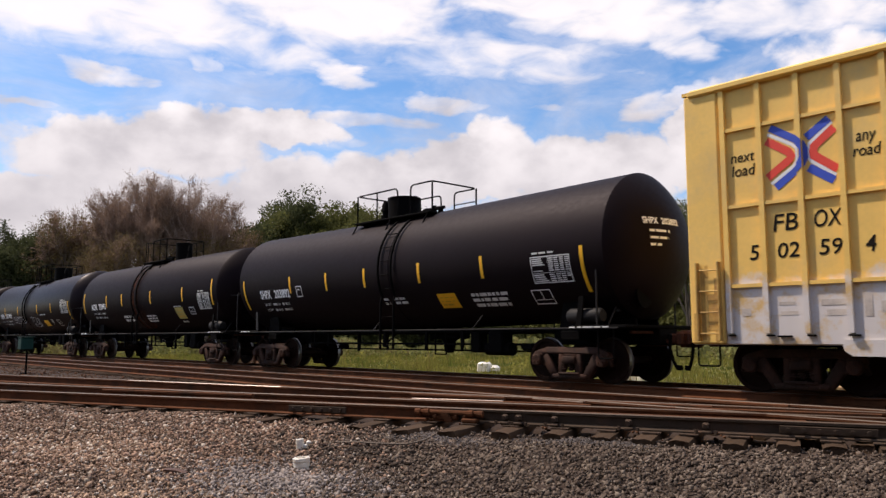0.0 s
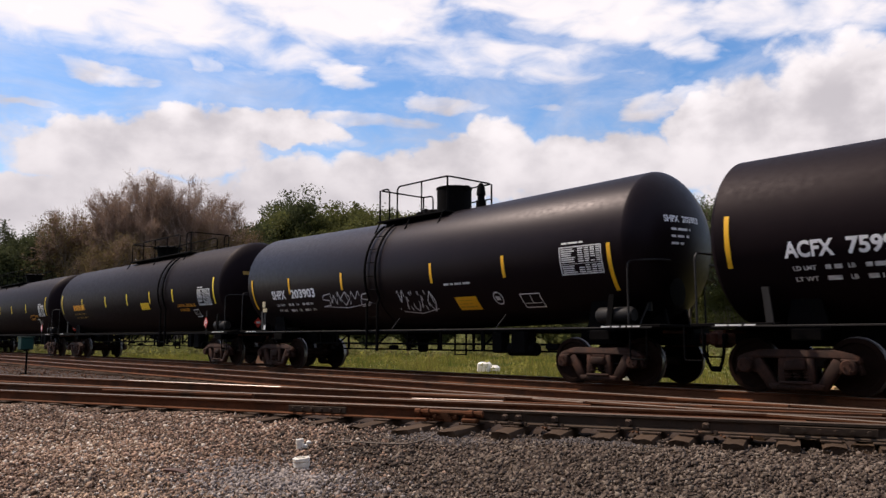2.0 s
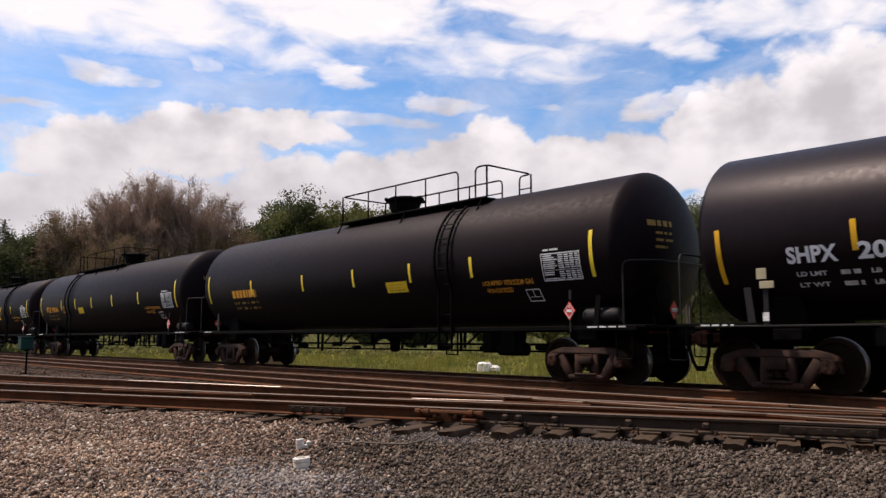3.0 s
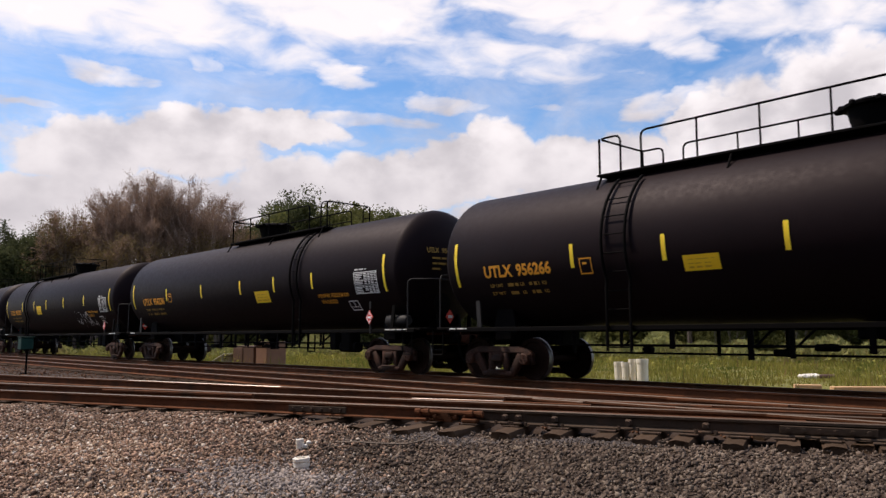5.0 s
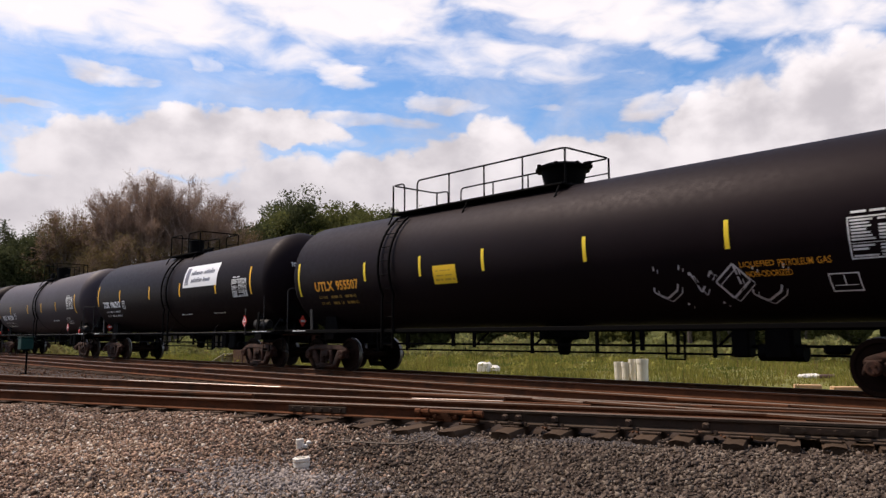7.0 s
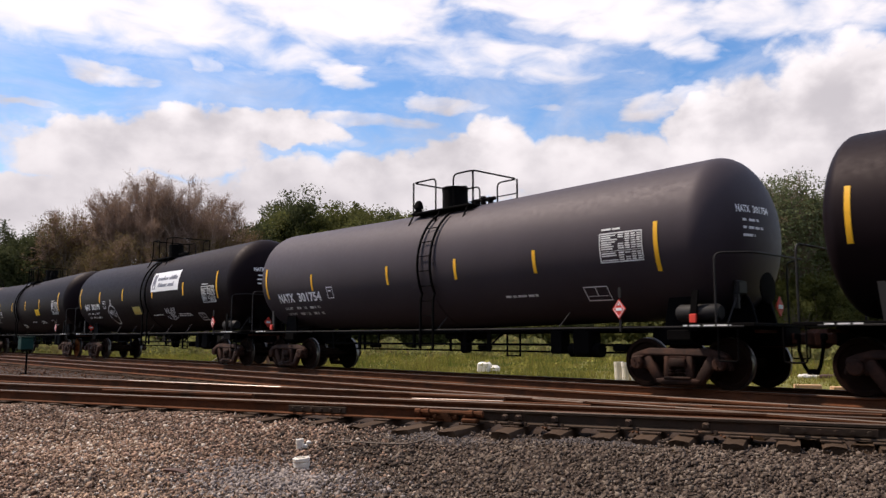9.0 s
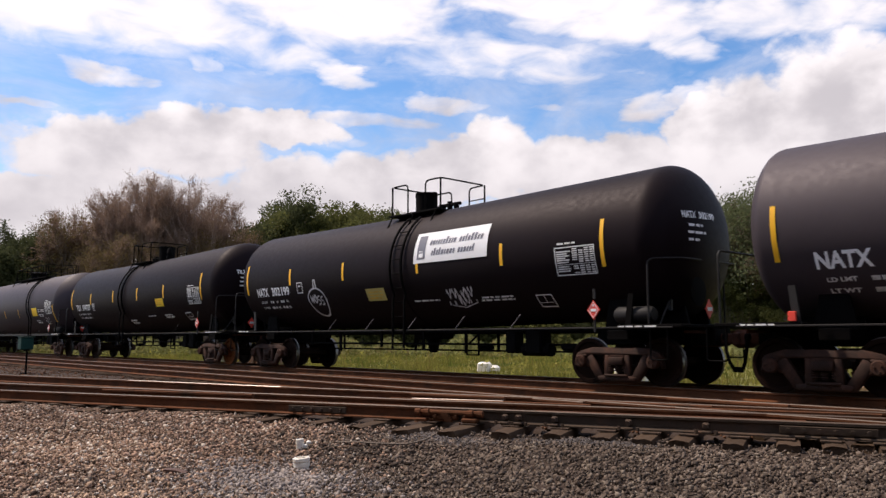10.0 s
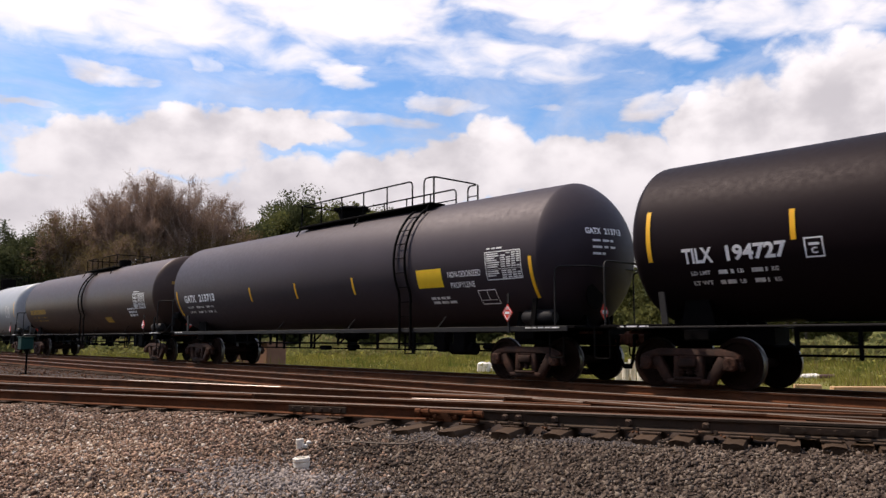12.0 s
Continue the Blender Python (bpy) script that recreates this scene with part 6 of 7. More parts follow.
def box_car():
    """The yellow high-cube boxcar ahead of the tanks: ribbed side, logo, lettering."""
    rear, front = 89.0, 108.0
    mid = (rear + front) / 2
    car = thing("boxcar", "faded yellow ribbed high-cube boxcar with blue and red logo", "boxcar", group="")
    CARS.append((car, mid))
    a, b = 89.9 - mid, 107.1 - mid
    yb, z0, z1 = 1.52, 0.76, 5.2
    skin = lambda s, z: (s - mid, -yb - 0.03, z)
    outer = lambda s, z: (s - mid, -yb - 0.075, z)
    part("body", Shape().box(((a + b) / 2, 0, (z0 + z1) / 2), (b - a, 2 * yb, z1 - z0), bevel=0.02), BOX_SIDE, car)
    part("roof", Shape().prism([(a - 0.02, 0), (b + 0.02, 0), (b + 0.02, 0.06), (a - 0.02, 0.06)], -yb - 0.06, yb + 0.06), BOX_YELLOW, car, m=pose(0, 0, z1))
    # corner posts with welded ladders, top chord, bottom sill stepping down behind the truck
    for x, d in ((a, 1), (b, -1)):
        part("corner_post", Shape().box((x + d * 0.32, -yb - 0.02, (z0 + z1) / 2), (0.64, 0.08, z1 - z0 - 0.02), bevel=0.03), BOX_YELLOW, car)
        lad = Shape()
        for k in range(4):
            z = 0.95 + 0.36 * k
            lad.rod((x + d * 0.2, -yb - 0.12, z), (x + d * 0.56, -yb - 0.12, z), 0.012, 6)
        for q in (0.18, 0.58):
            lad.box((x + d * q, -yb - 0.1, 1.5), (0.035, 0.1, 1.35), bevel=0.008)
        part("ladder", lad, BOX_OCHRE, car, "ochre ladder with worn stiles")
        s = Shape()
        for q, w, za, zb_ in ((0.26, 0.04, 0.84, 2.06), (0.41, 0.07, 1.0, 1.62), (0.5, 0.03, 0.82, 1.9), (0.1, 0.025, 0.82, 1.3), (0.33, 0.03, 1.9, 2.12)):
            patch(s, x + mid + d * (q - w), x + mid + d * (q + w), za, zb_, lambda s_, z: (s_ - mid, -yb - 0.064, z), 0, 1, 3)
        tagged(part("rust_run", s, BOX_RUST, car, "brown rust runs on the corner post"), kind="stuff")
        st = Shape().tube(rounded([(x + d * 0.1, -yb, 0.75), (x + d * 0.1, -yb, 0.4), (x + d * 0.5, -yb, 0.4), (x + d * 0.5, -yb, 0.75)], 0.05), 0.016)
        part("sill_step", st, FITTING, car)
    part("top_chord", Shape().box(((a + b) / 2, -yb - 0.05, 5.205), (b - a - 0.2, 0.12, 0.13), bevel=0.03), BOX_YELLOW, car)
    part("side_sill", Shape().prism([(92.4 - mid, 0.85), (92.43 - mid, 0.68), (92.55 - mid, 0.6), (104.45 - mid, 0.6), (104.57 - mid, 0.68), (104.6 - mid, 0.85)], -yb - 0.03, -yb + 0.06), BOX_SIDE, car)
    x = 90.62
    ribs = []
    while x < 106.6:
        ribs.append(x)
        x += 0.645
    for x in ribs:
        part("side_post", Shape().prism([(x - mid - 0.045, 0.95), (x - mid + 0.045, 0.95), (x - mid + 0.045, 5.14), (x - mid - 0.045, 5.14)], -yb - 0.065, -yb), BOX_SIDE, car)
    for z in (4.42, 3.09, 1.74):
        part("horizontal_rib", Shape().prism([(90.6 - mid, z - 0.03), (106.6 - mid, z - 0.03), (106.6 - mid, z + 0.03), (90.6 - mid, z + 0.03)], -yb - 0.05, -yb), BOX_YELLOW, car)
    # logo: two bent bands, blue and red on white, painted over panels and posts
    s = Shape()

    def clip(poly, lo_, hi_):
        for edge, sign in ((lo_, 1), (hi_, -1)):
            got = []
            for k, p in enumerate(poly):
                q = poly[k - 1]
                dp, dq = sign * (p[0] - edge), sign * (q[0] - edge)
                if (dp >= 0) != (dq >= 0):
                    f = dq / (dq - dp)
                    got.append((edge, q[1] + f * (p[1] - q[1])))
                if dp >= 0:
                    got.append(p)
            poly = got
            if not poly:
                break
        return poly

    def band(pts, w, slot):
        off = []
        for k, (p, q) in enumerate(pts):
            d0 = Vector((p - pts[k - 1][0], q - pts[k - 1][1])).normalized() if k else None
            d1 = Vector((pts[k + 1][0] - p, pts[k + 1][1] - q)).normalized() if k + 1 < len(pts) else None
            d = ((d0 or d1) + (d1 or d0)).normalized()
            h = w / 2 / max(0.5, d.dot(d1 or d0))
            off.append(((p - d.y * h, q + d.x * h), (p + d.y * h, q - d.x * h)))
        for (p, q), (u, v) in zip(off, off[1:]):
            quad = [p, u, v, q]
            for lo_, hi_, lift in [(89.0, 95.0, 0.004)] + [(r - 0.044, r + 0.044, 0.068) for r in ribs]:
                poly = clip(quad, lo_, hi_)
                if len(poly) > 2:
                    s.add([(x - mid, -yb - lift - 0.002 * slot, z) for x, z in poly], [tuple(range(len(poly)))], slot)

    band([(91.4, 4.23), (91.79, 3.99), (91.87, 3.91), (91.88, 3.73), (91.8, 3.63), (91.43, 3.39)], 0.055, 0)
    band([(92.42, 4.24), (92.07, 3.96), (92.05, 3.88), (92.05, 3.73), (92.09, 3.66), (92.45, 3.39)], 0.055, 0)
    band([(91.44, 4.33), (91.84, 4.07), (91.94, 3.97), (91.98, 3.88), (91.98, 3.74), (91.93, 3.65), (91.83, 3.55), (91.5, 3.32)], 0.12, 1)
    band([(92.02, 4.06), (92.38, 4.3)], 0.13, 1)
    band([(92.04, 3.57), (92.42, 3.31)], 0.13, 1)
    band([(91.37, 4.12), (91.73, 3.88), (91.77, 3.8), (91.73, 3.74), (91.37, 3.5)], 0.13, 2)
    band([(92.46, 4.14), (92.14, 3.9), (92.12, 3.82), (92.13, 3.75), (92.48, 3.48)], 0.13, 2)
    part("logo", s, [SIGN_WHITE, BLUE, RED], car, "blue, white and red crossed bands")
    letter = lambda q, z: (q - mid, -yb - 0.006, z)
    for w, p, q, za, zb_ in (("next", 90.74, 91.15, 3.84, 3.99), ("load", 90.75, 91.14, 3.6, 3.79), ("any", 92.75, 93.03, 3.79, 3.98), ("road", 92.71, 93.09, 3.62, 3.8),
                             ("FB", 91.42, 91.82, 2.6, 2.88), ("OX", 92.06, 92.48, 2.6, 2.88), ("5", 91.0, 91.15, 2.16, 2.41), ("02", 91.46, 91.82, 2.16, 2.41),
                             ("59", 92.13, 92.47, 2.16, 2.41), ("4", 92.8, 92.95, 2.16, 2.41)):
        s = Shape()
        text(s, w, p, q, za, zb_, letter, lean=0.12)
        part("lettering", s, BOX_INK, car, "black italic lettering")
    for p, q, za, zb_ in ((92.12, 92.5, 1.38, 1.47), (92.2, 92.48, 1.22, 1.31), (91.48, 91.76, 1.24, 1.3), (91.46, 91.72, 1.4, 1.45), (90.82, 90.98, 1.24, 1.36), (92.75, 92.86, 1.2, 1.55), (92.98, 93.1, 1.25, 1.42)):
        s = Shape()
        patch(s, p, q, za, zb_, lambda s_, z: (s_ - mid, -yb - 0.005, z), 0, 2, 1)
        part("faded_stencil", s, BOX_WORN, car, "worn illegible stencil on the white paint")
    for p, z, w in ((91.55, 0.9, 0.22), (93.2, 0.9, 0.2), (90.66, 0.915, 0.12), (91.32, 0.915, 0.12), (91.97, 0.915, 0.12), (92.6, 0.915, 0.16)):
        part("grab_iron", Shape().box((p - mid, -yb - 0.05, z), (w, 0.09, 0.03), bevel=0.008), FITTING, car)
    for x, d in ((rear - mid, -1), (front - mid, 1)):
        part("coupler", coupler_shape(x, d), COUPLER, car, "rusty knuckle coupler")
        part("air_hose", air_hose(x, d), FITTING, car)
        part("centre_sill", Shape().box((x - d * 2.0, 0, 0.86), (2.6, 0.6, 0.3), bevel=0.02), FITTING, car)
        add_truck(car, x - d * 2.55)


# ================= trackside things =================
def place_on_ground(x, y):
    return float(ground_height(x, y))


def trackside():
    # plastic pipe stub, and a broken piece of pipe behind it
    x, y = -6.6, -9.9
    z = place_on_ground(x, y)
    s = Shape().lathe([(0, 0.0), (0, 0.07), (0.05, 0.07), (0.052, 0.078), (0.088, 0.078), (0.09, 0.07), (0.1, 0.07), (0.102, 0.082), (0.13, 0.082), (0.136, 0.075), (0.136, 0.06), (0.1, 0.06), (0.1, 0.0)], "z", 24)
    thing("pipe_stub", "white plastic pipe stub standing in the ballast", "pipe", pose(x, y, z - 0.01, 3, -2), shape=s, material=PVC)
    x, y = -7.49, -9.36
    z = place_on_ground(x, y)
    s = Shape().lathe([(-0.04, 0.0), (-0.04, 0.045), (0.07, 0.045), (0.075, 0.04), (0.06, 0.03), (0.0, 0.03), (0.0, 0.0)], "z", 16)
    s.box((0.075, 0.06, 0.03), (0.05, 0.04, 0.045), bevel=0.012, turn=Matrix.Rotation(0.5, 3, "Z")).box((0.05, 0.03, -0.005), (0.06, 0.05, 0.05), bevel=0.012)
    thing("pipe_fragment", "broken white pipe fragment lying in the ballast", "pipe", pose(x, y, z + 0.03, 4, -3, 0), shape=s, material=PVC)
    x, y = -7.15, -10.92
    z = place_on_ground(x, y)
    s = Shape().prism([(-0.11, -0.01), (-0.06, -0.025), (0.1, -0.02), (0.12, 0.005), (0.03, 0.022), (-0.09, 0.018)], -0.035, 0.035)
    thing("wood_splinter", "rust-brown splinter of wood on the ballast", "wood", pose(x, y, z + 0.03, 6, 4, 35), shape=s, material=BRICK_BROWN)
    # a bent branch on the stones
    x, y = -6.95, -8.75
    z = place_on_ground(x, y)
    s = Shape()
    path = [(-0.55, -0.1, 0.03), (-0.25, -0.03, 0.05), (0.05, 0.02, 0.05), (0.35, 0.1, 0.06), (0.5, 0.22, 0.1), (0.56, 0.36, 0.16)]
    for k, (a, b) in enumerate(zip(path, path[1:])):
        s.rod(a, b, 0.016 - 0.002 * k, 6)
    thing("branch", "thin bare fallen branch on the ballast", "branch", pose(x, y, z, 0, 0, 12), shape=s, material=BARK)
    # green equipment box on a post
    x, y = -26.9, -7.05
    z = place_on_ground(x, y)
    gb = thing("switch_box", "dark green equipment box on a thin post", "equipment box", pose(x, y, z))
    part("post", Shape().rod((0, 0, -0.05), (0, 0, 0.75), 0.03).box((0, 0, 0.02), (0.25, 0.25, 0.04)).box((-0.09, 0, 0.73), (0.3, 0.1, 0.04)), FITTING, gb)
    part("box", Shape().box((-0.17, 0, 0.93), (0.4, 0.36, 0.38), bevel=0.03), GREEN_BOX, gb, "dark green metal box")
    part("lid", Shape().box((-0.17, 0, 1.135), (0.44, 0.4, 0.03), bevel=0.01), GREEN_BOX, gb)
    # white pipes on end beyond the main line
    y = 5.5
    for x, r, h in ((-13.78, 0.13, 0.76), (-13.5, 0.15, 0.74), (-13.3, 0.1, 0.83), (-12.98, 0.16, 0.84)):
        z = place_on_ground(x, y)
        s = Shape().lathe([(0, 0.0), (0, r), (h - 0.12, r), (h - 0.12, r * 1.08), (h, r * 1.08), (h, r * 0.92), (h - 0.2, r * 0.92), (h - 0.2, 0.0)], "z", 20)
        thing("pipe_length", "white plastic pipe standing on end in grass", "pipe", pose(x, y, z - 0.03, 0, random.Random(x).uniform(-2, 2)), group="white pipes", shape=s, material=PVC)
    z = place_on_ground(-23.0, 9.2)
    s = Shape().box((0, 0, 0.22), (0.5, 0.5, 0.46), bevel=0.08).box((0.42, 0.1, 0.16), (0.42, 0.36, 0.32), bevel=0.1)
    thing("white_tub", "white plastic tub tipped over in grass", "tub", pose(-23.0, 9.2, z - 0.01, 0, 0, 20), shape=s, material=PVC)
    for i in range(5):
        x, y = -12.25 + 0.095 * i, 14.3 + 0.1 * i
        z = place_on_ground(x, y)
        lump = Shape().box((0, 0, 0), (0.24, 0.2, 0.13), bevel=0.04).box((0.07, 0.05, 0.05), (0.14, 0.12, 0.1), bevel=0.03, turn=Matrix.Rotation(0.7, 3, "Z"))
        thing("litter", "white crumpled litter on the grass", "litter", pose(x, y, z + 0.06, 10 * i, 8, 40 * i), group="litter", shape=lump, material=PVC)
    z = place_on_ground(-11.6, 14.85)
    thing("log", "short brown log lying in the grass", "log", pose(-11.6, 14.85, z + 0.06, 0, 0, 45), shape=Shape().lathe([(-0.3, 0.0), (-0.3, 0.08), (-0.1, 0.1), (0.25, 0.09), (0.3, 0.0)], "x", 12), material=BRICK_BROWN)
    for x, y, l, h, a in ((-9.6, 8.5, 0.7, 0.12, 35), (-8.1, 8.5, 1.75, 0.14, 47), (-6.7, 10.2, 1.6, 0.15, 47)):
        z = place_on_ground(x, y)
        thing("timber_baulk", "raw wooden baulk lying on the grass", "timber", pose(x, y, z + h / 2 - 0.01, 0, 0, a), group="timber baulks", shape=Shape().box((0, 0, 0), (l, 0.24, h), bevel=0.012), material=LUMBER)
    # relay cabinets beside the line
    y = 4.6
    z = place_on_ground(-33, y)
    cb = thing("relay_cabinet", "rusty brown steel relay cabinet beside the line", "cabinet", pose(-33.9, y, z))
    part("plinth", Shape().box((0, 0, 0.04), (2.1, 1.1, 0.1)), CAST, cb)
    part("body", Shape().box((0, 0, 0.56), (2.0, 1.0, 1.0), bevel=0.03), BRICK_BROWN, cb)
    part("door", Shape().box((-0.4, -0.515, 0.56), (0.8, 0.03, 0.82), bevel=0.01), BRICK_BROWN, cb)
    cb = thing("relay_cabinet", "tan steel relay cabinet with a flat roof", "cabinet", pose(-32.2, y, z))
    part("plinth", Shape().box((0, 0, 0.04), (1.05, 1.1, 0.1)), CAST, cb)
    part("body", Shape().box((0, 0, 0.64), (0.98, 1.0, 1.14), bevel=0.03), TAN, cb)
    part("roof", Shape().box((0, 0, 1.235), (1.06, 1.15, 0.05), bevel=0.01), BRICK_BROWN, cb)
    z = place_on_ground(-36.0, 4.0)
    s = Shape().box((0, 0, 0.36), (2.1, 0.7, 0.05), turn=Matrix.Rotation(radians(-17), 3, "Y"), bevel=0.01).box((0.7, 0, 0.27), (0.08, 0.6, 0.56)).box((-0.75, 0, 0.06), (0.08, 0.6, 0.14))
    thing("ramp_plate", "pale sloping steel plate on a low trestle", "ramp", pose(-36.0, 4.0, z), shape=s, material=CAST)


# ================= vegetation =================
def cards(name, centres, sizes, rng, material, stretch=1.0, up=0.0, width=None, ways=None):
    """Small leaf or twig blades, each tapering to a point, turned at random or along the ways given."""
    n = len(centres)
    d = rng.normal(size=(n, 3)) if ways is None else np.array(ways)
    d[:, 2] += up
    d /= np.linalg.norm(d, axis=1, keepdims=True)
    o = np.cross(d, rng.normal(size=(n, 3)))
    o /= np.linalg.norm(o, axis=1, keepdims=True)
    L_, W_ = sizes[:, None] * stretch, sizes[:, None] * 0.5 / (stretch ** 0.9) if width is None else np.full((n, 1), width)
    v = np.stack([centres - d * L_ * 0.5 + o * W_, centres - d * L_ * 0.5 - o * W_, centres + d * L_ * 0.5], 1).reshape(-1, 3)
    me = bpy.data.meshes.new(name)
    me.vertices.add(3 * n)
    me.vertices.foreach_set("co", v.reshape(-1).astype(np.float32))
    me.loops.add(3 * n)
    me.loops.foreach_set("vertex_index", np.arange(3 * n, dtype=np.int32))
    me.polygons.add(n)
    me.polygons.foreach_set("loop_start", np.arange(0, 3 * n, 3, dtype=np.int32))
    me.materials.append(material)
    me.update(calc_edges=True)
    return me


def limbs(rng, height, spread, levels=3, bare=False):
    """Trunk and limbs as tapered rods; returns the shape and the tips with their directions."""
    s, tips = Shape(), []

    def grow(p, d, l, r, k):
        q = p + d * l
        s.rod(p, q, r, 6 if k < 2 else 4 if k < 4 else 3, r * (0.7 if bare else 0.62), caps=False)
        tips.append((q, k, d))
        if k == levels:
            return
        for _ in range(rng.integers(3, 5) if k < 2 else rng.integers(2, 4)):
            e = (d + Vector(rng.normal(size=3)) * (0.36 if bare else 0.5) + Vector((0, 0, 0.16))).normalized()
            grow(p + d * l * rng.uniform(0.55, 1.0), e, l * rng.uniform(0.58, 0.8), r * (0.6 if bare else 0.55), k + 1)

    stems = 3 if bare else 2
    for i in range(stems):
        t = 2 * math.pi * (i + rng.random()) / stems
        lean = spread * (0.25 if i else 0.05)
        grow(Vector((0.25 * math.cos(t), 0.25 * math.sin(t), -0.2)), Vector((lean * math.cos(t), lean * math.sin(t), 1)).normalized(), height * 0.34, 0.17, 0)
    return s, tips


TREE_LABELS = {"bare": "bare grey-brown tree with dense fine twigs", "budding": "brown tree just coming into leaf", "sparse": "tall thin tree in pale grey-green young leaf", "dark": "dark green bushy tree", "olive": "olive green leafy tree"}


def make_tree(kind, height, width, seed):
    rng = np.random.default_rng(seed)
    bare = kind in ("bare", "budding", "sparse")
    t = thing("tree", TREE_LABELS[kind], "tree", group="tree line")
    s, tips = limbs(rng, height, width / height, 5 if bare else 3, bare)
    zs = float(np.percentile([p.z for p, k, d in tips], 99))
    xs = float(np.percentile([math.hypot(p.x, p.y) for p, k, d in tips], 93 if bare else 99))
    fz, fx = height / zs * (0.95 if bare else 0.88), width / 2 / xs
    s.v = [(x * fx, y * fx, z * fz) for x, y, z in s.v]
    part("trunk", s, PALE_BARK if kind == "bare" else BARK, t, smooth=60)
    least = 3 if bare else 2
    P = np.array([(p.x * fx, p.y * fx, p.z * fz) for p, k, d in tips if k >= least])
    D = np.array([tuple(d) for p, k, d in tips if k >= least])
    if bare:
        # fine twigs fan out along the branch ends; shorter and denser lower down
        n = 6000 if kind == "sparse" else 17000
        k = rng.integers(0, len(P), n)
        ways = D[k] + rng.normal(size=(n, 3)) * 0.55
        size = rng.uniform(0.15, 0.5, n)
        c = P[k] - D[k] * rng.uniform(0, 0.7, (n, 1)) + ways * size[:, None] * 0.35 + rng.normal(size=(n, 3)) * 0.12
        keep = (c[:, 2] > 0.3) & (c[:, 2] < height)
        part("twig_crown", cards("twig_crown", c[keep], size[keep], rng, TWIG, 1.0, 0.0, 0.012, ways[keep]), None, t)
        n = {"bare": 3500, "budding": 15000, "sparse": 26000}[kind]
        k = rng.integers(0, len(P), n)
        c = P[k] + rng.normal(size=(n, 3)) * 0.5
        c = c[(c[:, 2] > 0.3) & (c[:, 2] < height * (0.55 if kind == "bare" else 1.0))]
        me = cards("crown", c, rng.uniform(0.06, 0.15, len(c)), rng, LEAF_PALE if kind == "sparse" else LEAF_BUD)
    else:
        near = seed < 7
        n, lumps = (36000, 130) if near else (5000, 90)
        lump = P[rng.integers(0, len(P), lumps)] + rng.normal(size=(lumps, 3)) * 0.5
        rad = rng.uniform(0.35, 1.0, lumps) * width / 7.5
        k = rng.integers(0, lumps, n)
        d = rng.normal(size=(n, 3))
        d /= np.linalg.norm(d, axis=1, keepdims=True)
        c = lump[k] + d * (rad[k] * rng.random(n) ** 0.45)[:, None]
        low = rng.random((n // 4, 3)) * np.array([width, width, height * 0.5]) - np.array([width / 2, width / 2, -0.2])
        low = low[np.hypot(low[:, 0], low[:, 1]) < width / 2]
        # upright leading shoots over the crown
        tops = P[P[:, 2] > height * 0.66]
        k = rng.integers(0, len(tops), 16)
        q = np.repeat(tops[k], 70, axis=0)
        rise_ = rng.random(len(q))
        shoot = q + np.stack([rng.normal(size=len(q)) * 0.16 * (1.1 - rise_), rng.normal(size=len(q)) * 0.16 * (1.1 - rise_), rise_ * 1.0], -1)
        c = np.concatenate([c, low])
        c = c[(c[:, 2] > 0.2) & (c[:, 2] < height * (1.0 - 0.14 * rng.random(len(c))))]
        c = np.concatenate([c, shoot[shoot[:, 2] < height * 1.1]])
        me = cards("crown", c, rng.uniform(0.065, 0.155, len(c)) * (1.0 if near else 3.2), rng, LEAF_DARK if kind == "dark" else LEAF_LIGHT)
    part("crown", me, None, t)
    return t


def put_tree(src, az, dist, scale, turn, first):
    a = radians(az)
    x, y = EYE.x + dist * math.sin(a), EYE.y + dist * math.cos(a)
    z = place_on_ground(x, y)
    m = pose(x, y, z, 0, 0, turn) @ Matrix.Diagonal((scale, scale, scale, 1))
    if first:
        src.matrix_world = m
        return src
    src_scale = src.scale.copy()
    src.scale = (1, 1, 1)
    got = copy_thing(src, m)
    src.scale = src_scale
    return got


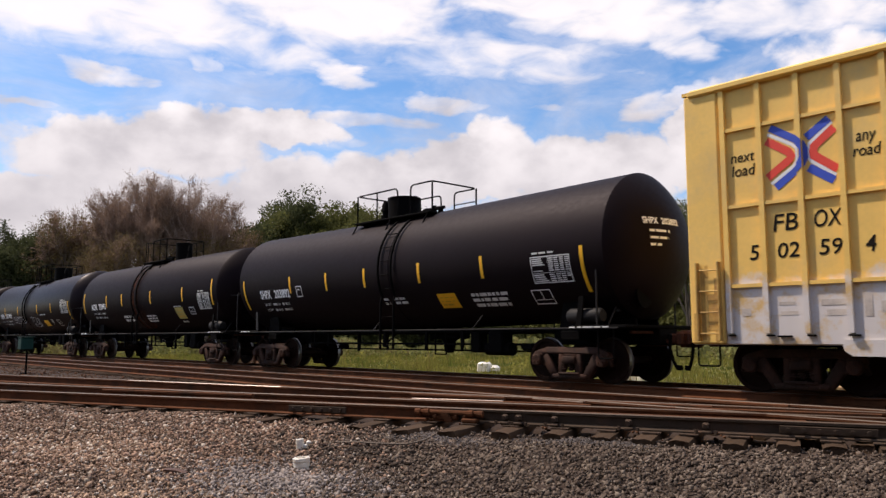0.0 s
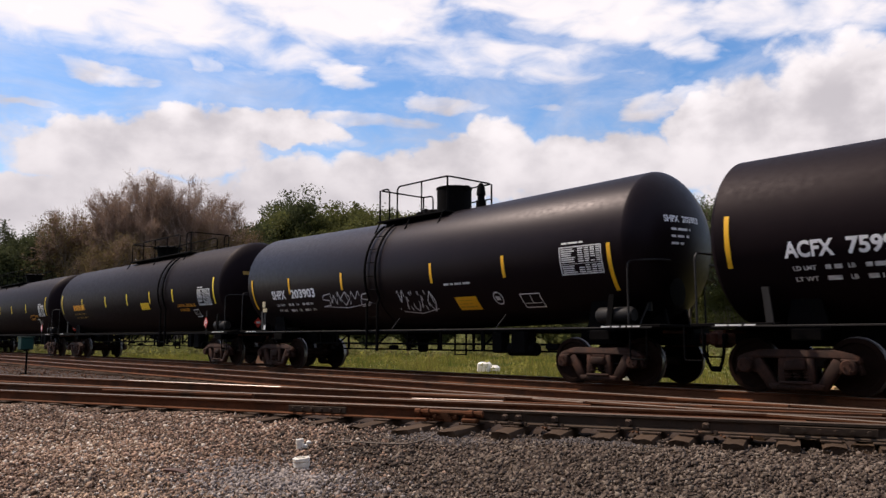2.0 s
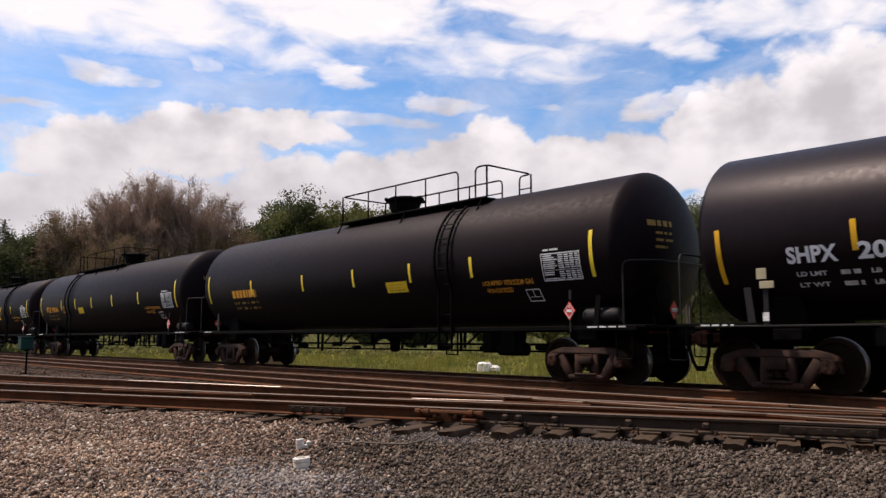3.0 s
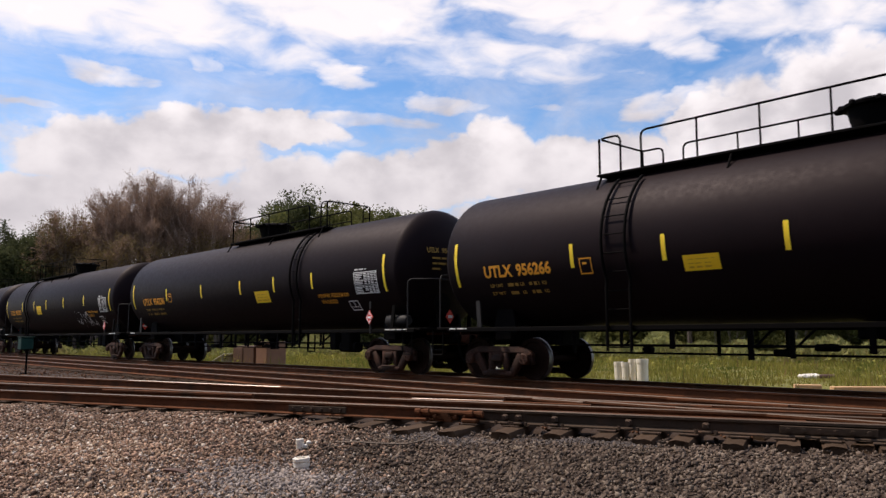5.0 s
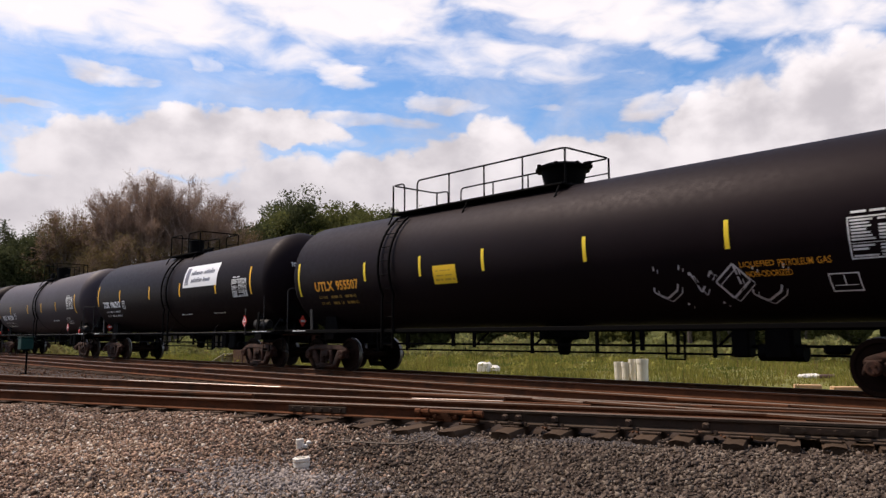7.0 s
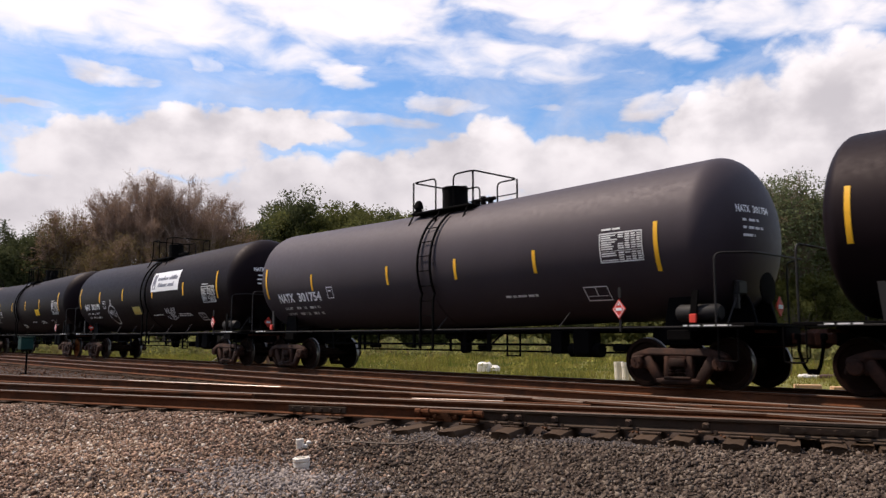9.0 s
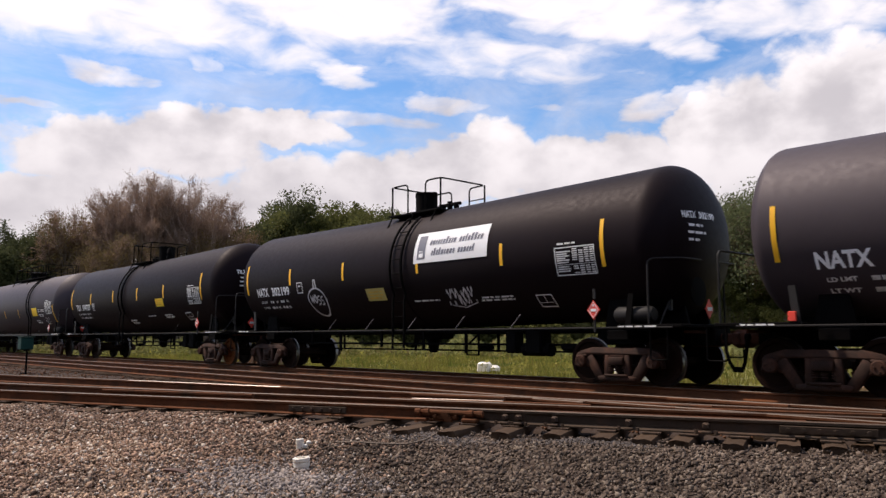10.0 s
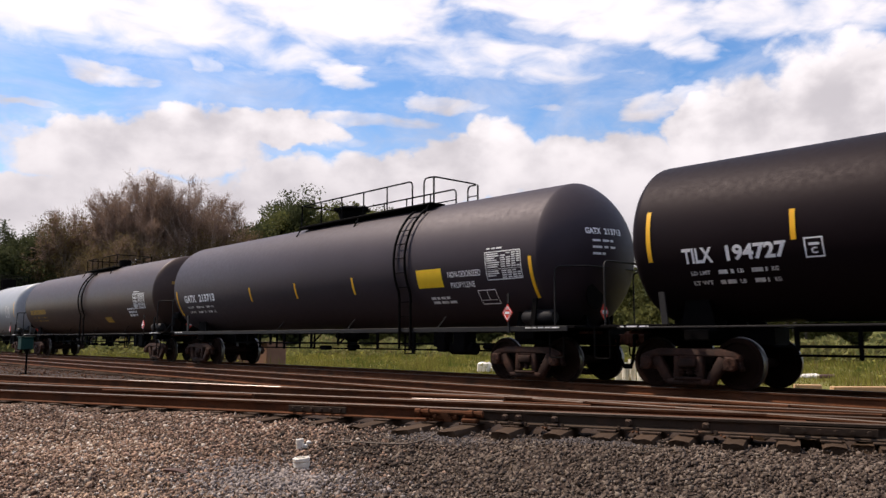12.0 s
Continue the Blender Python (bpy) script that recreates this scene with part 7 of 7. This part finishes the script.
def vegetation():
    kinds = {}
    stock = (("bare", 12.0, 7.0, 1), ("bare", 11.0, 6.5, 2), ("dark", 9.5, 7.0, 3), ("dark", 9.0, 8.0, 4), ("olive", 9.0, 7.5, 5), ("olive", 8.0, 6.5, 6), ("dark", 9.5, 7.5, 7), ("budding", 10.0, 6.0, 8), ("sparse", 10.0, 5.4, 9))
    for k in stock:
        kinds[k[3]] = [make_tree(*k), False]
    bare_side = (  # source, azimuth, distance, scale, turn
        (3, -80.5, 84, 1.28, 10), (4, -79.0, 84, 1.32, 80), (3, -77.0, 82, 1.32, 150), (4, -75.2, 84, 1.30, 10),
        (4, -73.9, 83, 1.4, 200), (8, -72.3, 79, 1.26, 20), (2, -71.3, 80, 1.40, 80), (1, -69.9, 80, 1.37, 50), (8, -70.4, 76, 1.06, 90), (2, -68.6, 81, 1.56, 120), (1, -67.2, 81, 1.49, 200), (2, -65.8, 80, 1.60, 260),
        (1, -64.5, 82, 1.34, 310), (8, -66.4, 77, 1.01, 10), (8, -63.4, 79, 1.19, 130))
    green_side = (
        (3, -61.6, 90, 1.69, 30), (3, -59.6, 86, 1.88, 100), (4, -57.5, 85, 1.88, 190), (5, -55.5, 83, 1.80, 20), (5, -53.2, 80, 1.72, 140), (4, -51.2, 83, 1.74, 250), (6, -49.2, 80, 1.80, 40),
        (6, -46.5, 80, 1.22, 130), (5, -43.5, 80, 1.12, 220), (6, -40.5, 80, 1.06, 300), (4, -37, 80, 0.86, 60), (5, -34.6, 80, 0.98, 300), (6, -32.8, 78, 1.3, 170), (9, -30.2, 66, 1.26, 20), (9, -28.6, 68, 1.23, 220),
        (9, -26.6, 66, 1.28, 70), (6, -25.4, 72, 1.62, 70), (9, -24.0, 64, 1.35, 160), (8, -22.6, 66, 1.2, 10), (5, -23.3, 63, 0.75, 80), (6, -20.4, 63, 0.8, 20), (5, -27.6, 65, 0.72, 130), (6, -21.0, 68, 1.71, 250), (9, -19.0, 66, 1.40, 330), (5, -15, 67, 1.53, 30))
    for k, az, dist, sc, turn in bare_side + green_side:
        put_tree(kinds[k][0], az, dist, sc, turn, not kinds[k][1])
        kinds[k][1] = True
    # unseen trees added to close the place behind and darken the tanks' reflections
    rng = random.Random(8)
    for i in range(22):
        put_tree(kinds[7][0], 92 + i * 7.0, 22 + rng.uniform(-2, 2), 1.3 + rng.uniform(-0.1, 0.2), rng.uniform(0, 360), i == 0)
    # low scrub along the far edge of the field
    rng = np.random.default_rng(12)
    n = 80000
    az = np.radians(rng.uniform(-82, -8, n))
    back = rng.random(n) < 0.45
    dist = np.interp(np.degrees(az), [-80, -65, -45, -14], [85, 84, 80, 66]) + rng.normal(size=n) * 2.0 + 7 * back
    hump = 2.5 + 1.2 * np.sin(az * 41) * np.sin(az * 17 + 1) + 0.8 * np.sin(az * 97) + 1.6 * back + 2.2 * (az > math.radians(-36))
    h = np.maximum(hump, 0.8) * rng.random(n) ** 0.8
    x, y = EYE.x + dist * np.sin(az), EYE.y + dist * np.cos(az)
    c = np.stack([x, y, ground_height(x, y) + h + 0.05], -1)
    tagged(new("scrub", cards("scrub", c, rng.uniform(0.25, 0.6, n) * (1 + 0.7 * back), rng, LEAF_LIGHT)), "dark green scrub along the field edge", "scrub", kind="stuff")
    # pale brushy growth before the scrub
    n = 30000
    az = np.radians(rng.uniform(-80, -8, n))
    dist = np.interp(np.degrees(az), [-80, -65, -45, -14], [80, 79, 75, 61]) - 16 * rng.random(n) ** 1.5
    hump = 1.1 + 0.7 * np.sin(az * 53) * np.sin(az * 23 + 2) + 0.3 * np.sin(az * 131)
    x, y = EYE.x + dist * np.sin(az), EYE.y + dist * np.cos(az)
    c = np.stack([x, y, ground_height(x, y) + np.maximum(hump, 0.4) * rng.random(n) + 0.05], -1)
    tagged(new("brush", cards("brush", c, rng.uniform(0.18, 0.42, n), rng, BRUSH, 1.0, 0.6)), "pale green brush at the edge of the field", "brush", kind="stuff")
    # grass: tapered upright blades
    n = 200000
    x = rng.uniform(-75, -1, n)
    y = 2.7 + rng.random(n) ** 2.0 * 60
    bare_earth = (x > -11.5) & (y > 4.5) & (y < 9.2 + 0.5 * (x + 11) + 0.4 * np.sin(x * 3))
    tall = 0.09 + 0.2 * np.clip(1.5 * np.sin(x * 0.9) * np.sin(y * 0.8 + 1) + 0.8 * np.sin(x * 2.7 + 2) * np.sin(y * 1.9), 0, 1) + 0.38 * (rng.random(n) < 0.06) * (np.sin(x * 1.3 + 0.5) > -0.2)
    l = tall * rng.uniform(0.6, 1.3, n) * np.where(bare_earth, 0.12, 1.0)
    z = ground_height(x, y)
    w = rng.uniform(0.005, 0.014, n) * (1 + y / 10)
    t = rng.uniform(0, math.pi, n)
    lx, ly = rng.normal(size=n) * 0.25 * l, rng.normal(size=n) * 0.25 * l
    v = np.stack([np.stack([x - w * np.cos(t), y - w * np.sin(t), z - 0.03], -1), np.stack([x + w * np.cos(t), y + w * np.sin(t), z - 0.03], -1), np.stack([x + lx, y + ly, z + l], -1)], 1)
    me = bpy.data.meshes.new("grass")
    me.vertices.add(3 * n)
    me.vertices.foreach_set("co", v.reshape(-1).astype(np.float32))
    me.loops.add(3 * n)
    me.loops.foreach_set("vertex_index", np.arange(3 * n, dtype=np.int32))
    me.polygons.add(n)
    me.polygons.foreach_set("loop_start", np.arange(0, 3 * n, 3, dtype=np.int32))
    me.materials.append(GRASS)
    me.update(calc_edges=True)
    tagged(new("grass", me), "tall yellow-green grass beyond the tracks", "grass", kind="stuff")
    # flowering weeds standing over the grass in drifts
    n = 700
    x, y = rng.uniform(-60, -2, n), 3.4 + rng.random(n) ** 1.6 * 26
    keep = (np.sin(x * 0.7 + 1) + 0.7 * np.sin(x * 1.9 + y) > 0.1) & ~((x > -12) & (y < 9.5))
    x, y = np.repeat(x[keep], 5), np.repeat(y[keep], 5)
    top = np.repeat(rng.uniform(0.3, 0.75, int(keep.sum())), 5)
    c = np.stack([x, y, ground_height(x, y) + top], -1) + rng.normal(size=(len(x), 3)) * np.array([0.05, 0.05, 0.09])
    tagged(new("weeds", cards("weeds", c, rng.uniform(0.05, 0.13, len(c)), rng, WEED)), "pale yellow flowering weeds over the grass", "weeds", kind="stuff")


build_ground()
tank_cars()
box_car()
trackside()
vegetation()
build_tracks()
build_stones()


# ================= what moves =================
def run(t):
    """How far the train has gone from its place at 6 s."""
    u = t - 6
    return 16.191 * u + 0.00429 * u * u + 0.000887 * u ** 3


def motions():
    for car, mid in CARS:
        walk(car, [(t, pose(mid + run(t), 0, 0)) for t in (0, 1.5, 3, 4.5, 6, 7.5, 9, 10.5, 12)])
    turns = [(k / FPS, Matrix.Rotation(run(k / FPS) / WHEEL_R, 4, "Y")) for k in range(12 * FPS + 1)]
    for wheel, x in SPINNING:
        at = Matrix.Translation((x, 0, WHEEL_R))
        walk(wheel, [(t, at @ m) for t, m in turns])


motions()
